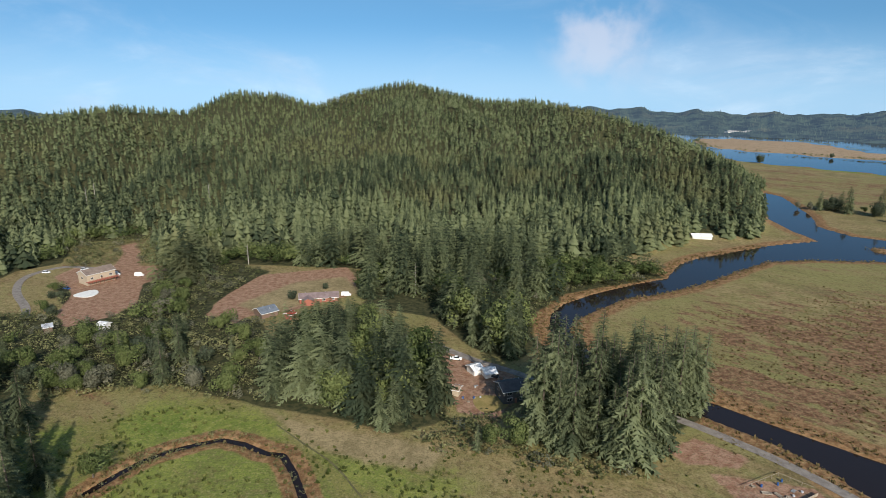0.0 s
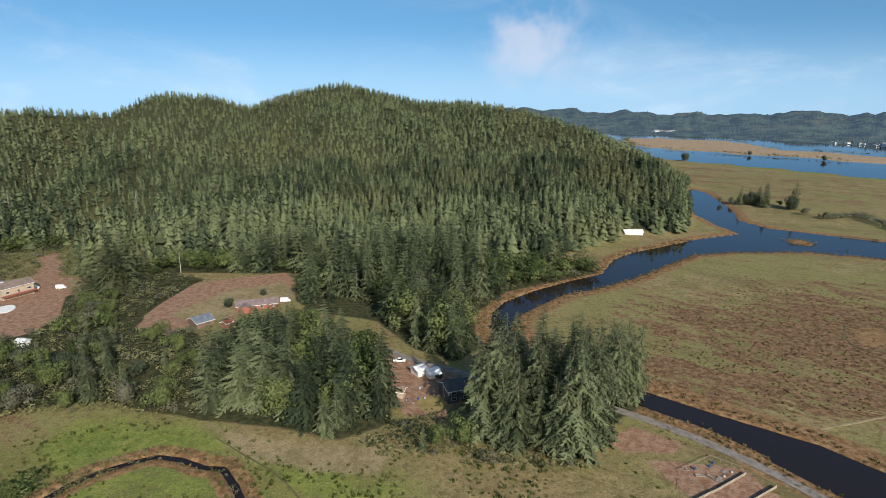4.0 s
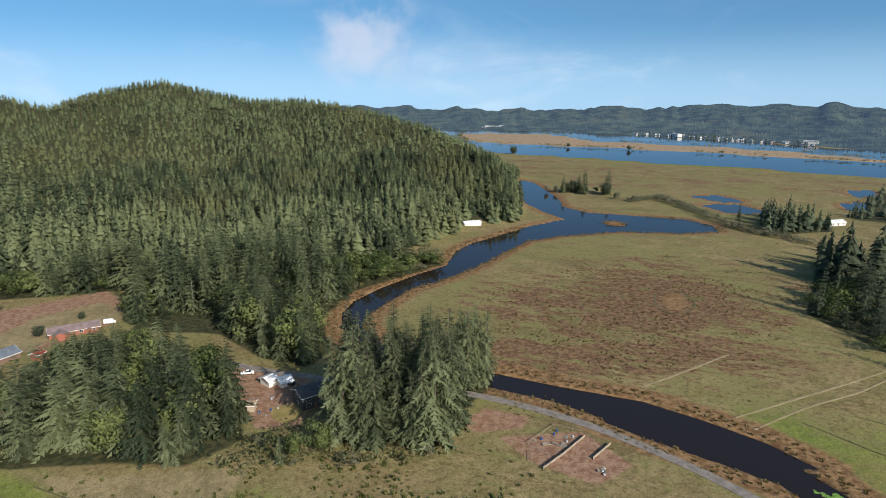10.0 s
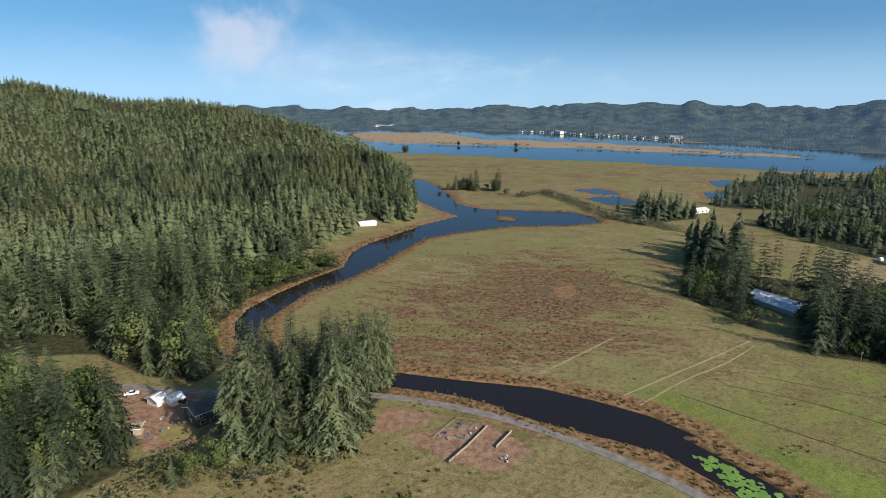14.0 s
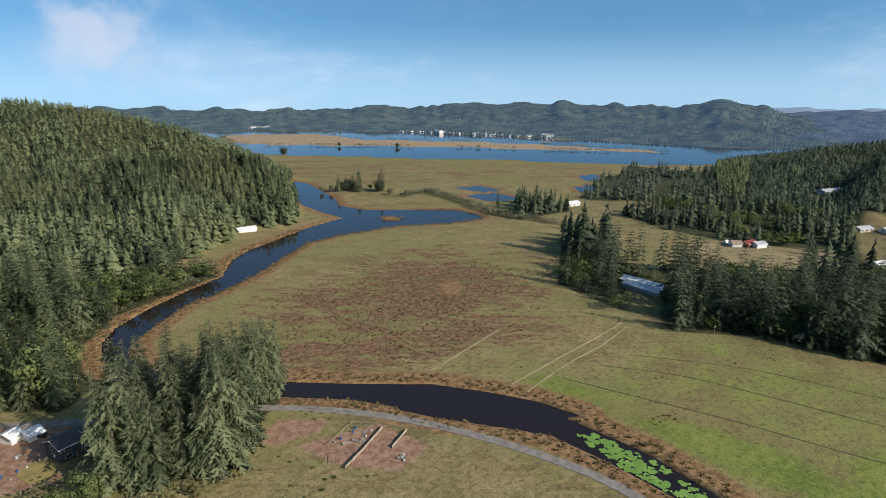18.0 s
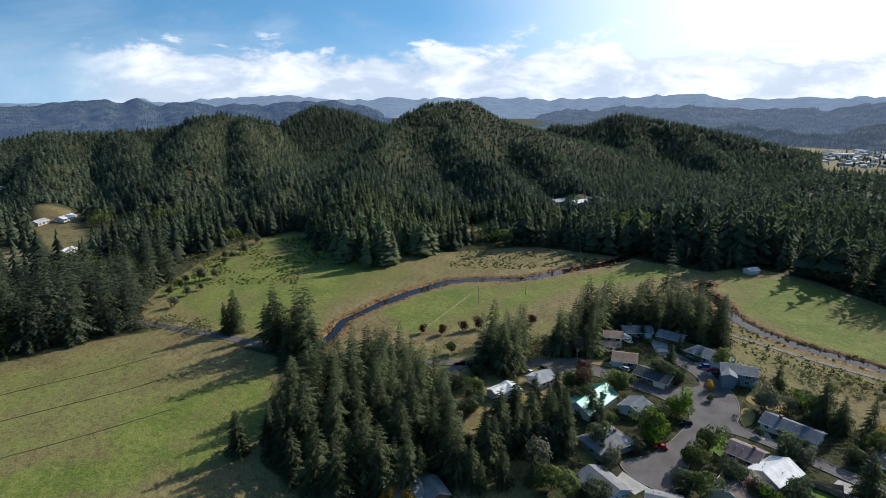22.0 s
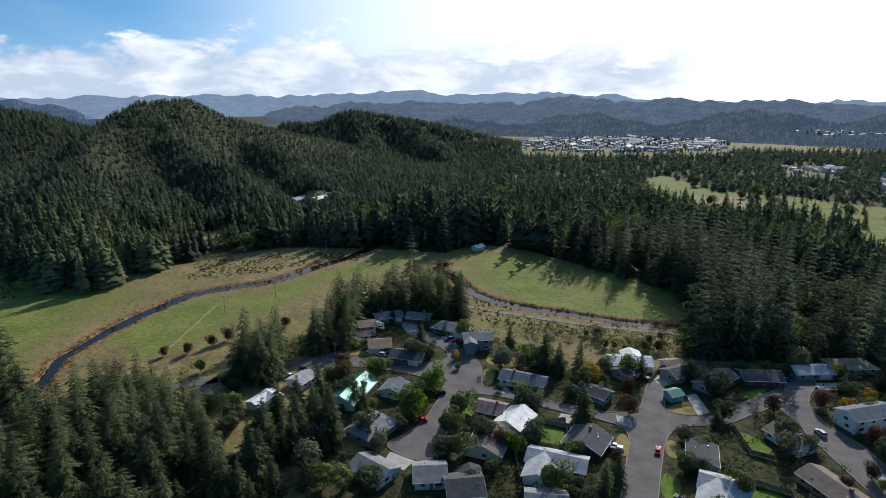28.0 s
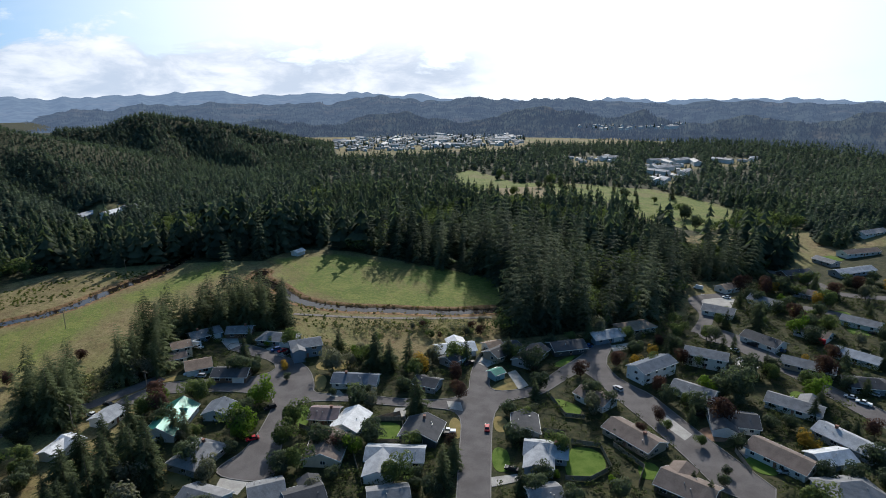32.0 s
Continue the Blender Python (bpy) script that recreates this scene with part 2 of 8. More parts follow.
    h = math_node(t, "ADD", math_node(t, "MULTIPLY", fine, 1.0), math_node(t, "MULTIPLY", grit, 0.5))
    bump(t, p, h, 0.55, 0.55)
    return m


GROUND = ground_material()


def water_material(name, deep, rough):
    m, t, p = material(name, rough)
    p.inputs["Base Color"].default_value = (*deep, 1)
    p.inputs["IOR"].default_value = 1.33
    p.inputs["Specular IOR Level"].default_value = 0.42
    pos = t.nodes.new("ShaderNodeNewGeometry").outputs["Position"]
    bump(t, p, noise_tex(t, pos, 0.5, 3), 0.25, 0.05)
    return m


WATER = water_material("slough_water", (0.016, 0.011, 0.010), 0.06)
ASPHALT = speckled("worn_asphalt", (0.098, 0.087, 0.085), (0.155, 0.140, 0.136), 0.15, 0.9, 0, 3.0, 0, 0, 0.2)
GRAVEL = speckled("gravel", (0.135, 0.115, 0.10), (0.25, 0.22, 0.19), 0.4, 0.95, 0, 4.0)


# ---- mesh helpers ----
class Shape:
    """Vertices and faces gathered for one mesh."""

    def __init__(self):
        self.v, self.f = [], []

    def add(self, verts, faces):
        k = len(self.v)
        self.v += [tuple(p) for p in verts]
        self.f += [tuple(i + k for i in f) for f in faces]
        return self

    def box(self, x0, x1, y0, y1, z0, z1):
        return self.add([(x0, y0, z0), (x1, y0, z0), (x1, y1, z0), (x0, y1, z0), (x0, y0, z1), (x1, y0, z1), (x1, y1, z1), (x0, y1, z1)],
                        [(3, 2, 1, 0), (4, 5, 6, 7), (0, 1, 5, 4), (1, 2, 6, 5), (2, 3, 7, 6), (3, 0, 4, 7)])

    def tube(self, a, b, ra, rb, n=8):
        a, b = Vector(a), Vector(b)
        q = (b - a).to_track_quat("Z", "Y")
        vs = []
        for c, r in ((a, ra), (b, rb)):
            vs += [c + q @ Vector((r * math.cos(6.2832 * i / n), r * math.sin(6.2832 * i / n), 0)) for i in range(n)]
        return self.add(vs, [(i, (i + 1) % n, n + (i + 1) % n, n + i) for i in range(n)] + [tuple(range(n - 1, -1, -1)), tuple(range(n, 2 * n))])

    def mesh(self, name, mat, smooth=False):
        me = bpy.data.meshes.new(name)
        me.from_pydata(self.v, [], self.f)
        me.materials.append(mat)
        if smooth:
            me.shade_smooth()
        return me


def raw_mesh(name, verts, faces, mat, smooth=False):
    """A mesh from numpy arrays; faces all with the same number of corners."""
    me = bpy.data.meshes.new(name)
    verts, faces = np.asarray(verts, np.float32), np.asarray(faces, np.int32)
    k = faces.shape[1]
    me.vertices.add(len(verts)); me.vertices.foreach_set("co", verts.ravel())
    me.loops.add(faces.size); me.loops.foreach_set("vertex_index", faces.ravel())
    me.polygons.add(len(faces)); me.polygons.foreach_set("loop_start", np.arange(0, faces.size, k, dtype=np.int32))
    me.update(calc_edges=True)
    me.materials.append(mat)
    if smooth:
        me.shade_smooth()
    return me


def part(name, shape, mat, parent=None, label="", smooth=False):
    me = shape.mesh(name, mat, smooth) if isinstance(shape, Shape) else shape
    ob = new(name, me)
    ob.parent = parent
    return tagged(ob, label)


# ---- lie of the land ----
def knots(pts):
    a = np.array(pts, float)
    return a[np.argsort(a[:, 0])]


# azimuth, crest elevation seen from above the origin, distance of foot and of crest
HILLS = dict(
    north=[(-45.4, -3.07, 540, 760), (-36.1, -2.79, 540, 760), (-33.2, -2.87, 545, 770), (-28.4, -2.22, 540, 800), (-22.9, -2.63, 520, 820), (-19.0, -0.97, 480, 860), (-14.7, -1.12, 440, 900), (-11.7, -2.13, 420, 900), (-7.5, -0.71, 405, 950), (-3.4, 0.07, 395, 980), (0.3, -0.89, 390, 980), (4.0, -1.69, 385, 950), (8.7, -1.65, 390, 900), (13.9, -2.50, 400, 820), (18.9, -3.90, 440, 760), (23.8, -5.98, 500, 700), (26.7, -7.74, 525, 640), (28.9, -11.50, 540, 600)],
    east_low=[(66.0, -7.79, 700, 900), (70.2, -6.30, 640, 950), (74.5, -5.02, 600, 1000), (79.9, -3.91, 570, 1050), (85.2, -4.18, 560, 1050), (90.4, -3.54, 560, 1050), (93.4, -2.48, 560, 1050), (97.9, -3.34, 600, 1050), (101.2, -8.28, 650, 1000)],
    knob=[(96.5, -6.85, 1000, 1300), (98.6, -3.22, 1000, 1300), (101.5, -1.78, 1000, 1350), (104.7, -2.34, 1000, 1300), (108.5, -3.78, 1000, 1250), (111.4, -7.44, 1000, 1200)],
    peak=[(93.6, -12.36, 600, 640), (95.9, -11.64, 560, 640), (99.4, -9.22, 500, 660), (100.8, -8.31, 390, 680), (103.4, -6.93, 376, 720), (107.5, -4.17, 372, 800), (111.7, -1.64, 374, 900), (114.0, -1.44, 385, 930), (115.8, -1.29, 465, 950), (118.9, -2.93, 480, 950), (124.2, -4.38, 490, 950), (129.6, -5.80, 500, 950), (135.0, -7.52, 520, 900), (141.2, -8.67, 540, 860), (150.0, -11.52, 560, 800)],
    dark_hill=[(120.3, -7.33, 900, 1100), (123.5, -3.60, 900, 1150), (126.5, -3.58, 900, 1150), (129.7, -2.37, 900, 1200), (133.9, -3.04, 880, 1150), (139.2, -4.06, 860, 1100), (144.6, -5.53, 860, 1050), (147.8, -7.46, 860, 1000), (155.2, -8.75, 860, 1000)],
    shoulder=[(126.2, -9.61, 540, 700), (133.8, -8.57, 540, 720), (142.0, -9.19, 545, 720), (150.1, -9.77, 550, 700), (156.3, -10.75, 560, 680), (159.6, -13.07, 570, 650)],
    rise=[(181.7, -10.65, 560, 800), (185.9, -8.93, 520, 800), (189.7, -7.79, 500, 800), (192.9, -7.05, 480, 800), (197.3, -6.83, 480, 800)],
)
HILLS = {k: knots(v) for k, v in HILLS.items()}
HILLS["north"][:, 1] += 0.46


LATTICES = {}


def lattice(x, y, step, seed):
    """Smooth value noise on a square lattice, between -1 and 1."""
    if seed not in LATTICES:
        LATTICES[seed] = np.random.RandomState(seed).uniform(-1, 1, (256, 256))
    g = LATTICES[seed]
    u, v = np.asarray(x) / step, np.asarray(y) / step
    i, j = np.floor(u).astype(int), np.floor(v).astype(int)
    a, b = u - i, v - j
    a, b = a * a * (3 - 2 * a), b * b * (3 - 2 * b)
    i, j = i % 256, j % 256
    k, l = (i + 1) % 256, (j + 1) % 256
    return (g[i, j] * (1 - a) + g[k, j] * a) * (1 - b) + (g[i, l] * (1 - a) + g[k, l] * a) * b


def polar(x, y):
    az = np.degrees(np.arctan2(x, y))
    return np.where(az < -100, az + 360, az), np.hypot(x, y)


GULLIES = [(-29.0, 1.3, 0.45), (-20.0, 1.1, 0.35), (-12.7, 1.2, 0.50), (-4.5, 1.0, 0.30), (3.6, 1.2, 0.45), (12.1, 1.0, 0.40), (19.2, 1.0, 0.35), (91.5, 1.2, 0.40), (98.0, 1.2, 0.60), (104.8, 0.9, 0.35), (115.6, 1.2, 0.60), (123.1, 1.0, 0.35), (129.6, 1.2, 0.50), (136.0, 1.1, 0.50), (142.5, 1.0, 0.40), (82.6, 1.2, 0.45), (89.6, 1.0, 0.40)]  # azimuth, width, depth of the side valleys


# spurs that run down from the crests: azimuth, height and distance along each
SPURS = dict(
    north=[[(-17.5, 101.9, 860), (-20.6, 68.9, 740), (-25.0, 41.5, 600), (-28.0, 15.0, 540)], [(-3.4, 117.0, 980), (-7.1, 58.0, 780), (-9.9, 25.5, 600), (-12.2, 6.0, 500)],
           [(0.8, 105.0, 970), (5.1, 54.5, 740), (6.4, 20.0, 560), (6.5, 5.0, 460)], [(7.7, 92.0, 900), (14.0, 57.7, 720), (16.8, 31.6, 580), (18.0, 12.0, 480)]],
    east_low=[[(92.2, 74.7, 1050), (90.7, 47.7, 860), (89.2, 29.0, 720), (88.1, 16.0, 640)], [(95.2, 64.1, 1040), (95.4, 38.6, 860), (96.0, 17.0, 730)], [(85.4, 52.5, 1050), (86.2, 32.9, 830), (86.7, 20.0, 700)],
              [(80.5, 50.0, 1040), (79.8, 30.0, 820), (79.0, 12.0, 660)]],
    peak=[[(111.8, 96.4, 950), (109.1, 64.0, 820), (106.4, 39.6, 660), (104.7, 25.5, 520), (105.0, 14.0, 440), (107.0, 4.0, 400)], [(109.7, 88.1, 940), (105.6, 66.5, 880), (102.0, 48.0, 800), (98.7, 28.7, 700), (96.8, 14.0, 600)],
          [(112.3, 82.5, 930), (114.3, 57.0, 800), (117.0, 38.6, 690), (120.2, 23.6, 590), (121.9, 12.0, 520)], [(118.9, 58.0, 950), (123.0, 34.0, 800), (126.0, 18.0, 660), (128.0, 8.0, 560)]],
    dark_hill=[[(134.7, 51.6, 1150), (137.3, 27.4, 1000), (139.9, 5.3, 900)], [(130.6, 64.2, 1190), (131.3, 30.1, 1050), (130.3, 6.6, 950)]],
)


def spur_height(line, x, y):
    """Height of a rounded spur whose flanks fall away from its back."""
    best = np.zeros_like(x)
    p = [(r * math.sin(radians(a)), r * math.cos(radians(a)), z) for a, z, r in line]
    for (ax, ay, az), (bx, by, bz) in zip(p[:-1], p[1:]):
        dx, dy = bx - ax, by - ay
        u = np.clip(((x - ax) * dx + (y - ay) * dy) / (dx * dx + dy * dy), 0, 1)
        d = np.hypot(x - ax - u * dx, y - ay - u * dy)
        best = np.maximum(best, az + (bz - az) * u - 0.74 * (np.sqrt(d * d + 225.0) - 15.0))
    return best


def hill_height(x, y):
    x, y = np.asarray(x, float), np.asarray(y, float)
    AZ, RR = polar(x, y)
    out = np.zeros_like(AZ)
    for name, k in HILLS.items():
        inside = (AZ >= k[0, 0]) & (AZ <= k[-1, 0]) & (RR > k[:, 2].min())
        if not inside.any():
            continue
        az, r, xx, yy = AZ[inside], RR[inside], x[inside], y[inside]
        el, rf, rc = (np.interp(az, k[:, 0], k[:, i]) for i in (1, 2, 3))
        top = np.maximum(0, EYE_Z + rc * np.tan(np.radians(el)))
        u = np.clip((r - rf) / (rc - rf), 0, 1)
        spurs = SPURS.get(name, ())
        up = (0.55 * u + 0.45 * u * u * (3 - 2 * u)) if not spurs else u ** (1.4 if name == "north" else 2.3)
        back = np.clip((r - rc) / 320, 0, 1)
        h = top * up * (1 - 1.0 * back * back * (3 - 2 * back))
        h += top * (0.10 * lattice(xx, yy, 70, 5) + 0.40 * lattice(az * 11.0, r * 0.3, 100, 6) + 0.30 * lattice(az * 11.0 + 300, r * 0.35, 50, 7)) * up * (1 - u) * 1.6
        edge = np.clip(u * 5, 0, 1) * np.clip((1 - u) * 2.2, 0, 1)
        for g, width, depth in GULLIES:
            if k[0, 0] - 12 < g < k[-1, 0] + 6:
                h *= 1 - min(0.75, depth * 0.8) * np.exp(-np.abs((az - g - 0.012 * (r - rf)) / (width * (2.1 if g > 80 else 1.6))) ** 1.4) * edge
        for line in spurs:
            rough = 1 + 0.10 * lattice(xx, yy, 45, 13) + 0.05 * lattice(xx, yy, 20, 14)
            h = np.maximum(h, spur_height(line, xx, yy) * rough * np.clip(u * 9, 0, 1) * (r <= rc + 30))
        out[inside] = np.maximum(out[inside], h)
    return np.maximum(out, 0)


def outline_distance(pts, x, y):
    """Signed distance to a closed outline, positive inside."""
    p = np.array(pts, float)
    q = np.roll(p, -1, axis=0)
    best = np.full(x.shape, 1e9)
    inside = np.zeros(x.shape, bool)
    for (ax, ay), (bx, by) in zip(p, q):
        dx, dy = bx - ax, by - ay
        u = np.clip(((x - ax) * dx + (y - ay) * dy) / (dx * dx + dy * dy + 1e-9), 0, 1)
        best = np.minimum(best, np.hypot(x - ax - u * dx, y - ay - u * dy))
        if by != ay:
            inside ^= ((ay > y) != (by > y)) & (x < (bx - ax) * (y - ay) / (by - ay) + ax)
    return np.where(inside, best, -best)


def line_distance(pts, x, y):
    p = np.array(pts, float)
    best = np.full(x.shape, 1e9)
    for (ax, ay), (bx, by) in zip(p[:-1], p[1:]):
        dx, dy = bx - ax, by - ay
        u = np.clip(((x - ax) * dx + (y - ay) * dy) / (dx * dx + dy * dy + 1e-9), 0, 1)
        best = np.minimum(best, np.hypot(x - ax - u * dx, y - ay - u * dy))
    return best


# open water, as outlines
WATERS = [
    [(385.5, 739.9), (345.8, 638.3), (317.1, 565.8), (310.7, 507.4), (312.4, 474.4), (262.9, 458.5), (227.4, 440.1), (189.5, 420.9), (168.3, 403.2), (148.4, 371.4), (120.1, 357.4), (92.5, 340.2), (71.2, 322.9), (61.4, 307.5), (56.3, 287.5), (58.1, 267.7), (74.9, 228.8), (93.4, 210.2), (99.9, 202.0), (104.6, 211.2), (77.5, 236.2), (65.8, 268.0), (64.2, 283.1), (70.6, 298.8), (84.7, 313.4), (108.6, 335.0), (129.9, 342.4), (162.0, 360.7), (194.2, 385.3), (232.4, 414.5), (268.7, 419.8), (326.2, 415.9), (370.8, 391.5), (406.3, 385.4), (418.3, 404.4), (414.5, 431.0), (347.7, 490.5), (340.2, 530.1), (363.0, 578.1), (396.1, 691.3)],
    [(104.6, 212.4), (124.2, 192.1), (149.8, 168.0), (161.6, 148.5), (170.8, 129.4), (174.1, 113.0), (144.4, 131.4), (130.1, 161.1), (117.8, 181.8), (99.1, 201.4)] ,
    [(138.9, 173.7), (155.6, 156.5), (165.6, 135.2), (169.1, 110.8), (170.5, 83.7), (166.5, 59.6), (158.0, 41.9), (149.7, 34.1), (145.6, 38.7), (149.3, 46.7), (156.6, 63.9), (157.6, 89.8), (156.4, 111.7), (146.9, 127.9), (134.3, 148.0), (127.5, 161.5)],
    [(530.9, 1239.4), (526.6, 1088.2), (553.0, 1037.2), (591.6, 989.5), (651.5, 910.2), (712.7, 805.6), (797.3, 718.5), (852.4, 611.7), (903.6, 533.6), (960.1, 462.4), (1010.5, 428.1), (1131.7, 410.4), (1275.5, 372.1), (1651.3, 449.8), (1462.5, 572.8), (1376.5, 668.5), (1303.6, 774.5), (1227.9, 884.7), (1217.2, 964.0), (1205.7, 1048.8), (1193.5, 1139.7), (1183.8, 1264.6), (1160.3, 1413.9), (1104.0, 1568.2), (1011.9, 1684.2), (863.6, 1810.8), (706.1, 1908.4), (562.2, 1685.4), (558.5, 1445.5)],
    [(516.8, 530.4), (547.1, 523.5), (546.1, 486.9), (522.8, 490.8)],
    [(486.5, 485.3), (522.7, 473.7), (517.4, 429.5), (480.7, 442.3)],
    [(722.2, 490.6), (751.1, 486.2), (725.8, 461.5), (694.2, 463.2)],
    [(632.8, 435.1), (657.5, 430.5), (629.9, 406.9), (608.4, 410.6)],
]
SANDBAR = [(618.8, 1507.7), (582.3, 1341.6), (601.3, 1267.0), (641.4, 1213.3), (727.1, 1120.0), (811.4, 1028.1), (921.7, 879.5), (1016.6, 731.1), (1073.0, 635.6), (1105.3, 592.4), (1145.5, 571.8), (1158.9, 621.8), (1124.9, 735.5), (1099.3, 870.0), (1046.3, 998.8), (971.6, 1119.0), (877.5, 1223.8), (881.9, 1304.1), (903.8, 1417.9), (873.9, 1516.5), (766.3, 1609.1), (684.1, 1607.7)]
TIDAL_FLAT = [(912.2, 1792.3), (1021.1, 1699.4), (1113.8, 1582.2), (1153.4, 1405.6), (1214.4, 1477.6), (1094.0, 1685.3), (926.2, 1850.5)]
ISLANDS = [
    SANDBAR,
    [(332.8, 456.1), (347.6, 456.1), (355.8, 440.3), (345.2, 429.0), (329.9, 437.4)],
]
# narrow creeks: half width and course
CREEKS = [
    (0.55, [(-107.8, 155.1), (-103.7, 163.4), (-98.7, 171.4), (-92.1, 177.5), (-85.0, 181.2), (-77.4, 184.4), (-68.7, 182.0), (-59.3, 176.4), (-53.3, 175.5), (-47.2, 165.7), (-42.0, 154.7), (-38.0, 145.0)]),
    (1.3, [(262.0, -50.0), (274.0, -58.8), (289.2, -68.3), (296.6, -79.3), (307.4, -95.3), (317.7, -116.0)]),
    (2.2, [(307.4, -95.3), (317.7, -116.0), (329.1, -146.8), (325.7, -165.2), (317.3, -185.6), (315.5, -201.7), (320.8, -232.6), (323.0, -263.9), (335.1, -300.7), (341.4, -317.8)]),
    (2.6, [(262.0, -296.0), (256.9, -284.5), (236.0, -276.8), (211.0, -262.5), (193.5, -259.4), (174.8, -261.7), (162.1, -265.8), (150.5, -270.3), (136.0, -274.0), (118.0, -281.0), (98.8, -293.0)]),
]
WATERS_Z = -0.7


def water_depth(x, y, creeks=True):
    """Signed distance into open water, positive over water."""
    d = np.full(x.shape, -1e9)
    for o in WATERS:
        d = np.maximum(d, outline_distance(o, x, y))
    for o in ISLANDS:
        d = np.minimum(d, -outline_distance(o, x, y))
    for w, o in (CREEKS if creeks else ()):
        d = np.maximum(d, w - line_distance(o, x, y))
    return d


RED_MARSH = [[(108.2, 249.3), (145.9, 293.7), (194.5, 316.5), (236.1, 331.2), (299.0, 313.5), (311.0, 239.0), (275.7, 206.4), (212.6, 191.9), (170.8, 192.9), (130.5, 201.9), (107.1, 227.9)]]
FAR_MARSH = [[(364.4, 1025.6), (558.0, 934.0), (708.5, 742.4), (820.8, 588.7), (832.2, 490.6), (648.5, 428.5), (574.4, 547.0), (466.1, 592.1), (391.6, 658.9), (381.6, 848.3)]]
PASTURE = [[(169.2, 140.1), (272.3, 145.1), (298.0, 103.7), (308.7, 38.4), (277.0, -7.6), (231.1, -39.1), (180.9, -7.3), (160.7, 17.1), (170.6, 61.0), (175.7, 137.7)],
           [(138.5, 309.1), (223.3, 363.9), (334.0, 386.5), (423.5, 314.2), (358.1, 241.0), (337.1, 157.9), (245.2, 132.6), (173.5, 160.4), (122.4, 212.8)],
           [(-178.3, 189.4), (-108.6, 214.5), (-45.0, 190.3), (3.6, 176.8), (20.2, 153.2), (-27.5, 135.0), (-133.8, 134.4)]]
LUSH = [[(225.2, 35.3), (238.3, 16.0), (244.0, -6.9), (238.6, -24.9), (207.9, -20.1), (186.3, -11.8), (179.7, 4.6), (196.8, 33.1)],
        [(182.2, 147.9), (195.5, 136.6), (196.5, 101.1), (207.7, 50.1), (196.8, 5.8), (179.6, 25.1), (180.7, 60.2), (181.3, 92.7), (179.6, 127.9)],
        [(572.3, 997.6), (663.2, 954.7), (729.3, 838.6), (816.2, 736.6), (861.4, 618.3), (840.0, 602.6), (775.4, 698.4), (692.6, 783.4), (632.4, 885.3), (574.7, 962.6)],
        [(379.1, 23.8), (433.8, -2.3), (493.5, -69.2), (441.1, -119.9), (350.0, -133.1), (333.5, -98.3), (311.0, -66.8), (283.6, -54.7), (304.3, -8.2)],
        [(296.3, -89.5), (319.1, -120.8), (308.6, -176.3), (302.8, -307.2), (279.7, -289.8), (287.5, -209.2), (262.1, -142.6), (257.0, -96.0)],
        [(274.6, -323.7), (239.6, -352.5), (117.0, -353.2), (94.9, -301.1), (146.4, -267.3), (221.2, -273.2)],
        [(-130.0, 189.7), (-106.6, 210.0), (-59.2, 197.9), (-42.2, 176.5), (-68.2, 186.5), (-93.8, 181.1), (-114.6, 166.7)],
        [(332.8, -784.9), (320.6, -828.8), (224.5, -737.0), (148.6, -762.3), (90.4, -753.4), (55.5, -754.7), (-28.3, -667.2), (-24.9, -574.6), (-0.4, -536.7), (51.7, -572.0), (97.0, -648.3), (149.2, -631.4), (211.6, -600.8), (277.9, -674.8)]]
EARTH = [[(-130.0, 300.5), (-129.3, 337.4), (-120.1, 374.8), (-85.4, 386.8), (-65.6, 395.2), (-52.5, 360.1), (-54.5, 335.3), (-83.1, 310.0), (-105.5, 300.0), (-104.6, 279.6), (-116.3, 296.6)],
         [(-252.1, 369.0), (-250.9, 390.0), (-224.3, 392.7), (-189.1, 396.1), (-174.0, 370.3), (-186.2, 356.3), (-172.7, 322.0), (-174.8, 299.9), (-185.2, 289.7), (-193.7, 280.7), (-206.9, 299.6), (-222.8, 336.2)],
         [(-226.0, 391.5), (-236.0, 425.0), (-250.4, 449.5), (-243.6, 460.2), (-222.9, 425.0), (-207.1, 389.0)],
         [(-7.3, 264.7), (29.5, 240.9), (34.3, 220.3), (20.8, 198.5), (6.1, 202.4), (1.9, 224.9)],
         [(76.9, 179.0), (89.4, 185.9), (102.6, 173.9), (96.8, 168.0), (79.9, 171.0)],
         [(86.1, 165.5), (114.9, 158.1), (119.8, 135.3), (102.4, 130.9), (89.7, 148.2)],
         [(459.9, 204.4), (492.6, 185.0), (403.5, 157.1), (389.5, 171.3)]]
STRAW = [[(-67.2, 203.9), (-45.2, 191.1), (-16.1, 185.1), (1.7, 178.4), (-3.8, 165.9), (-26.3, 171.8), (-46.7, 179.8)],
         [(454.1, 196.9), (499.2, 151.2), (511.5, 113.4), (469.8, 110.2), (403.5, 157.1)],
         [(-116.1, 318.0), (-94.1, 359.5), (-63.8, 371.8), (-49.0, 343.5), (-73.3, 328.0), (-95.1, 300.8)], [(457.1, 202.7), (482.2, 186.0), (520.0, 118.4), (470.1, 102.3), (420.4, 144.6), (388.9, 171.7)],
         [(244.7, -672.5), (185.5, -722.3), (155.1, -679.0), (176.6, -624.2), (217.3, -616.5)]]
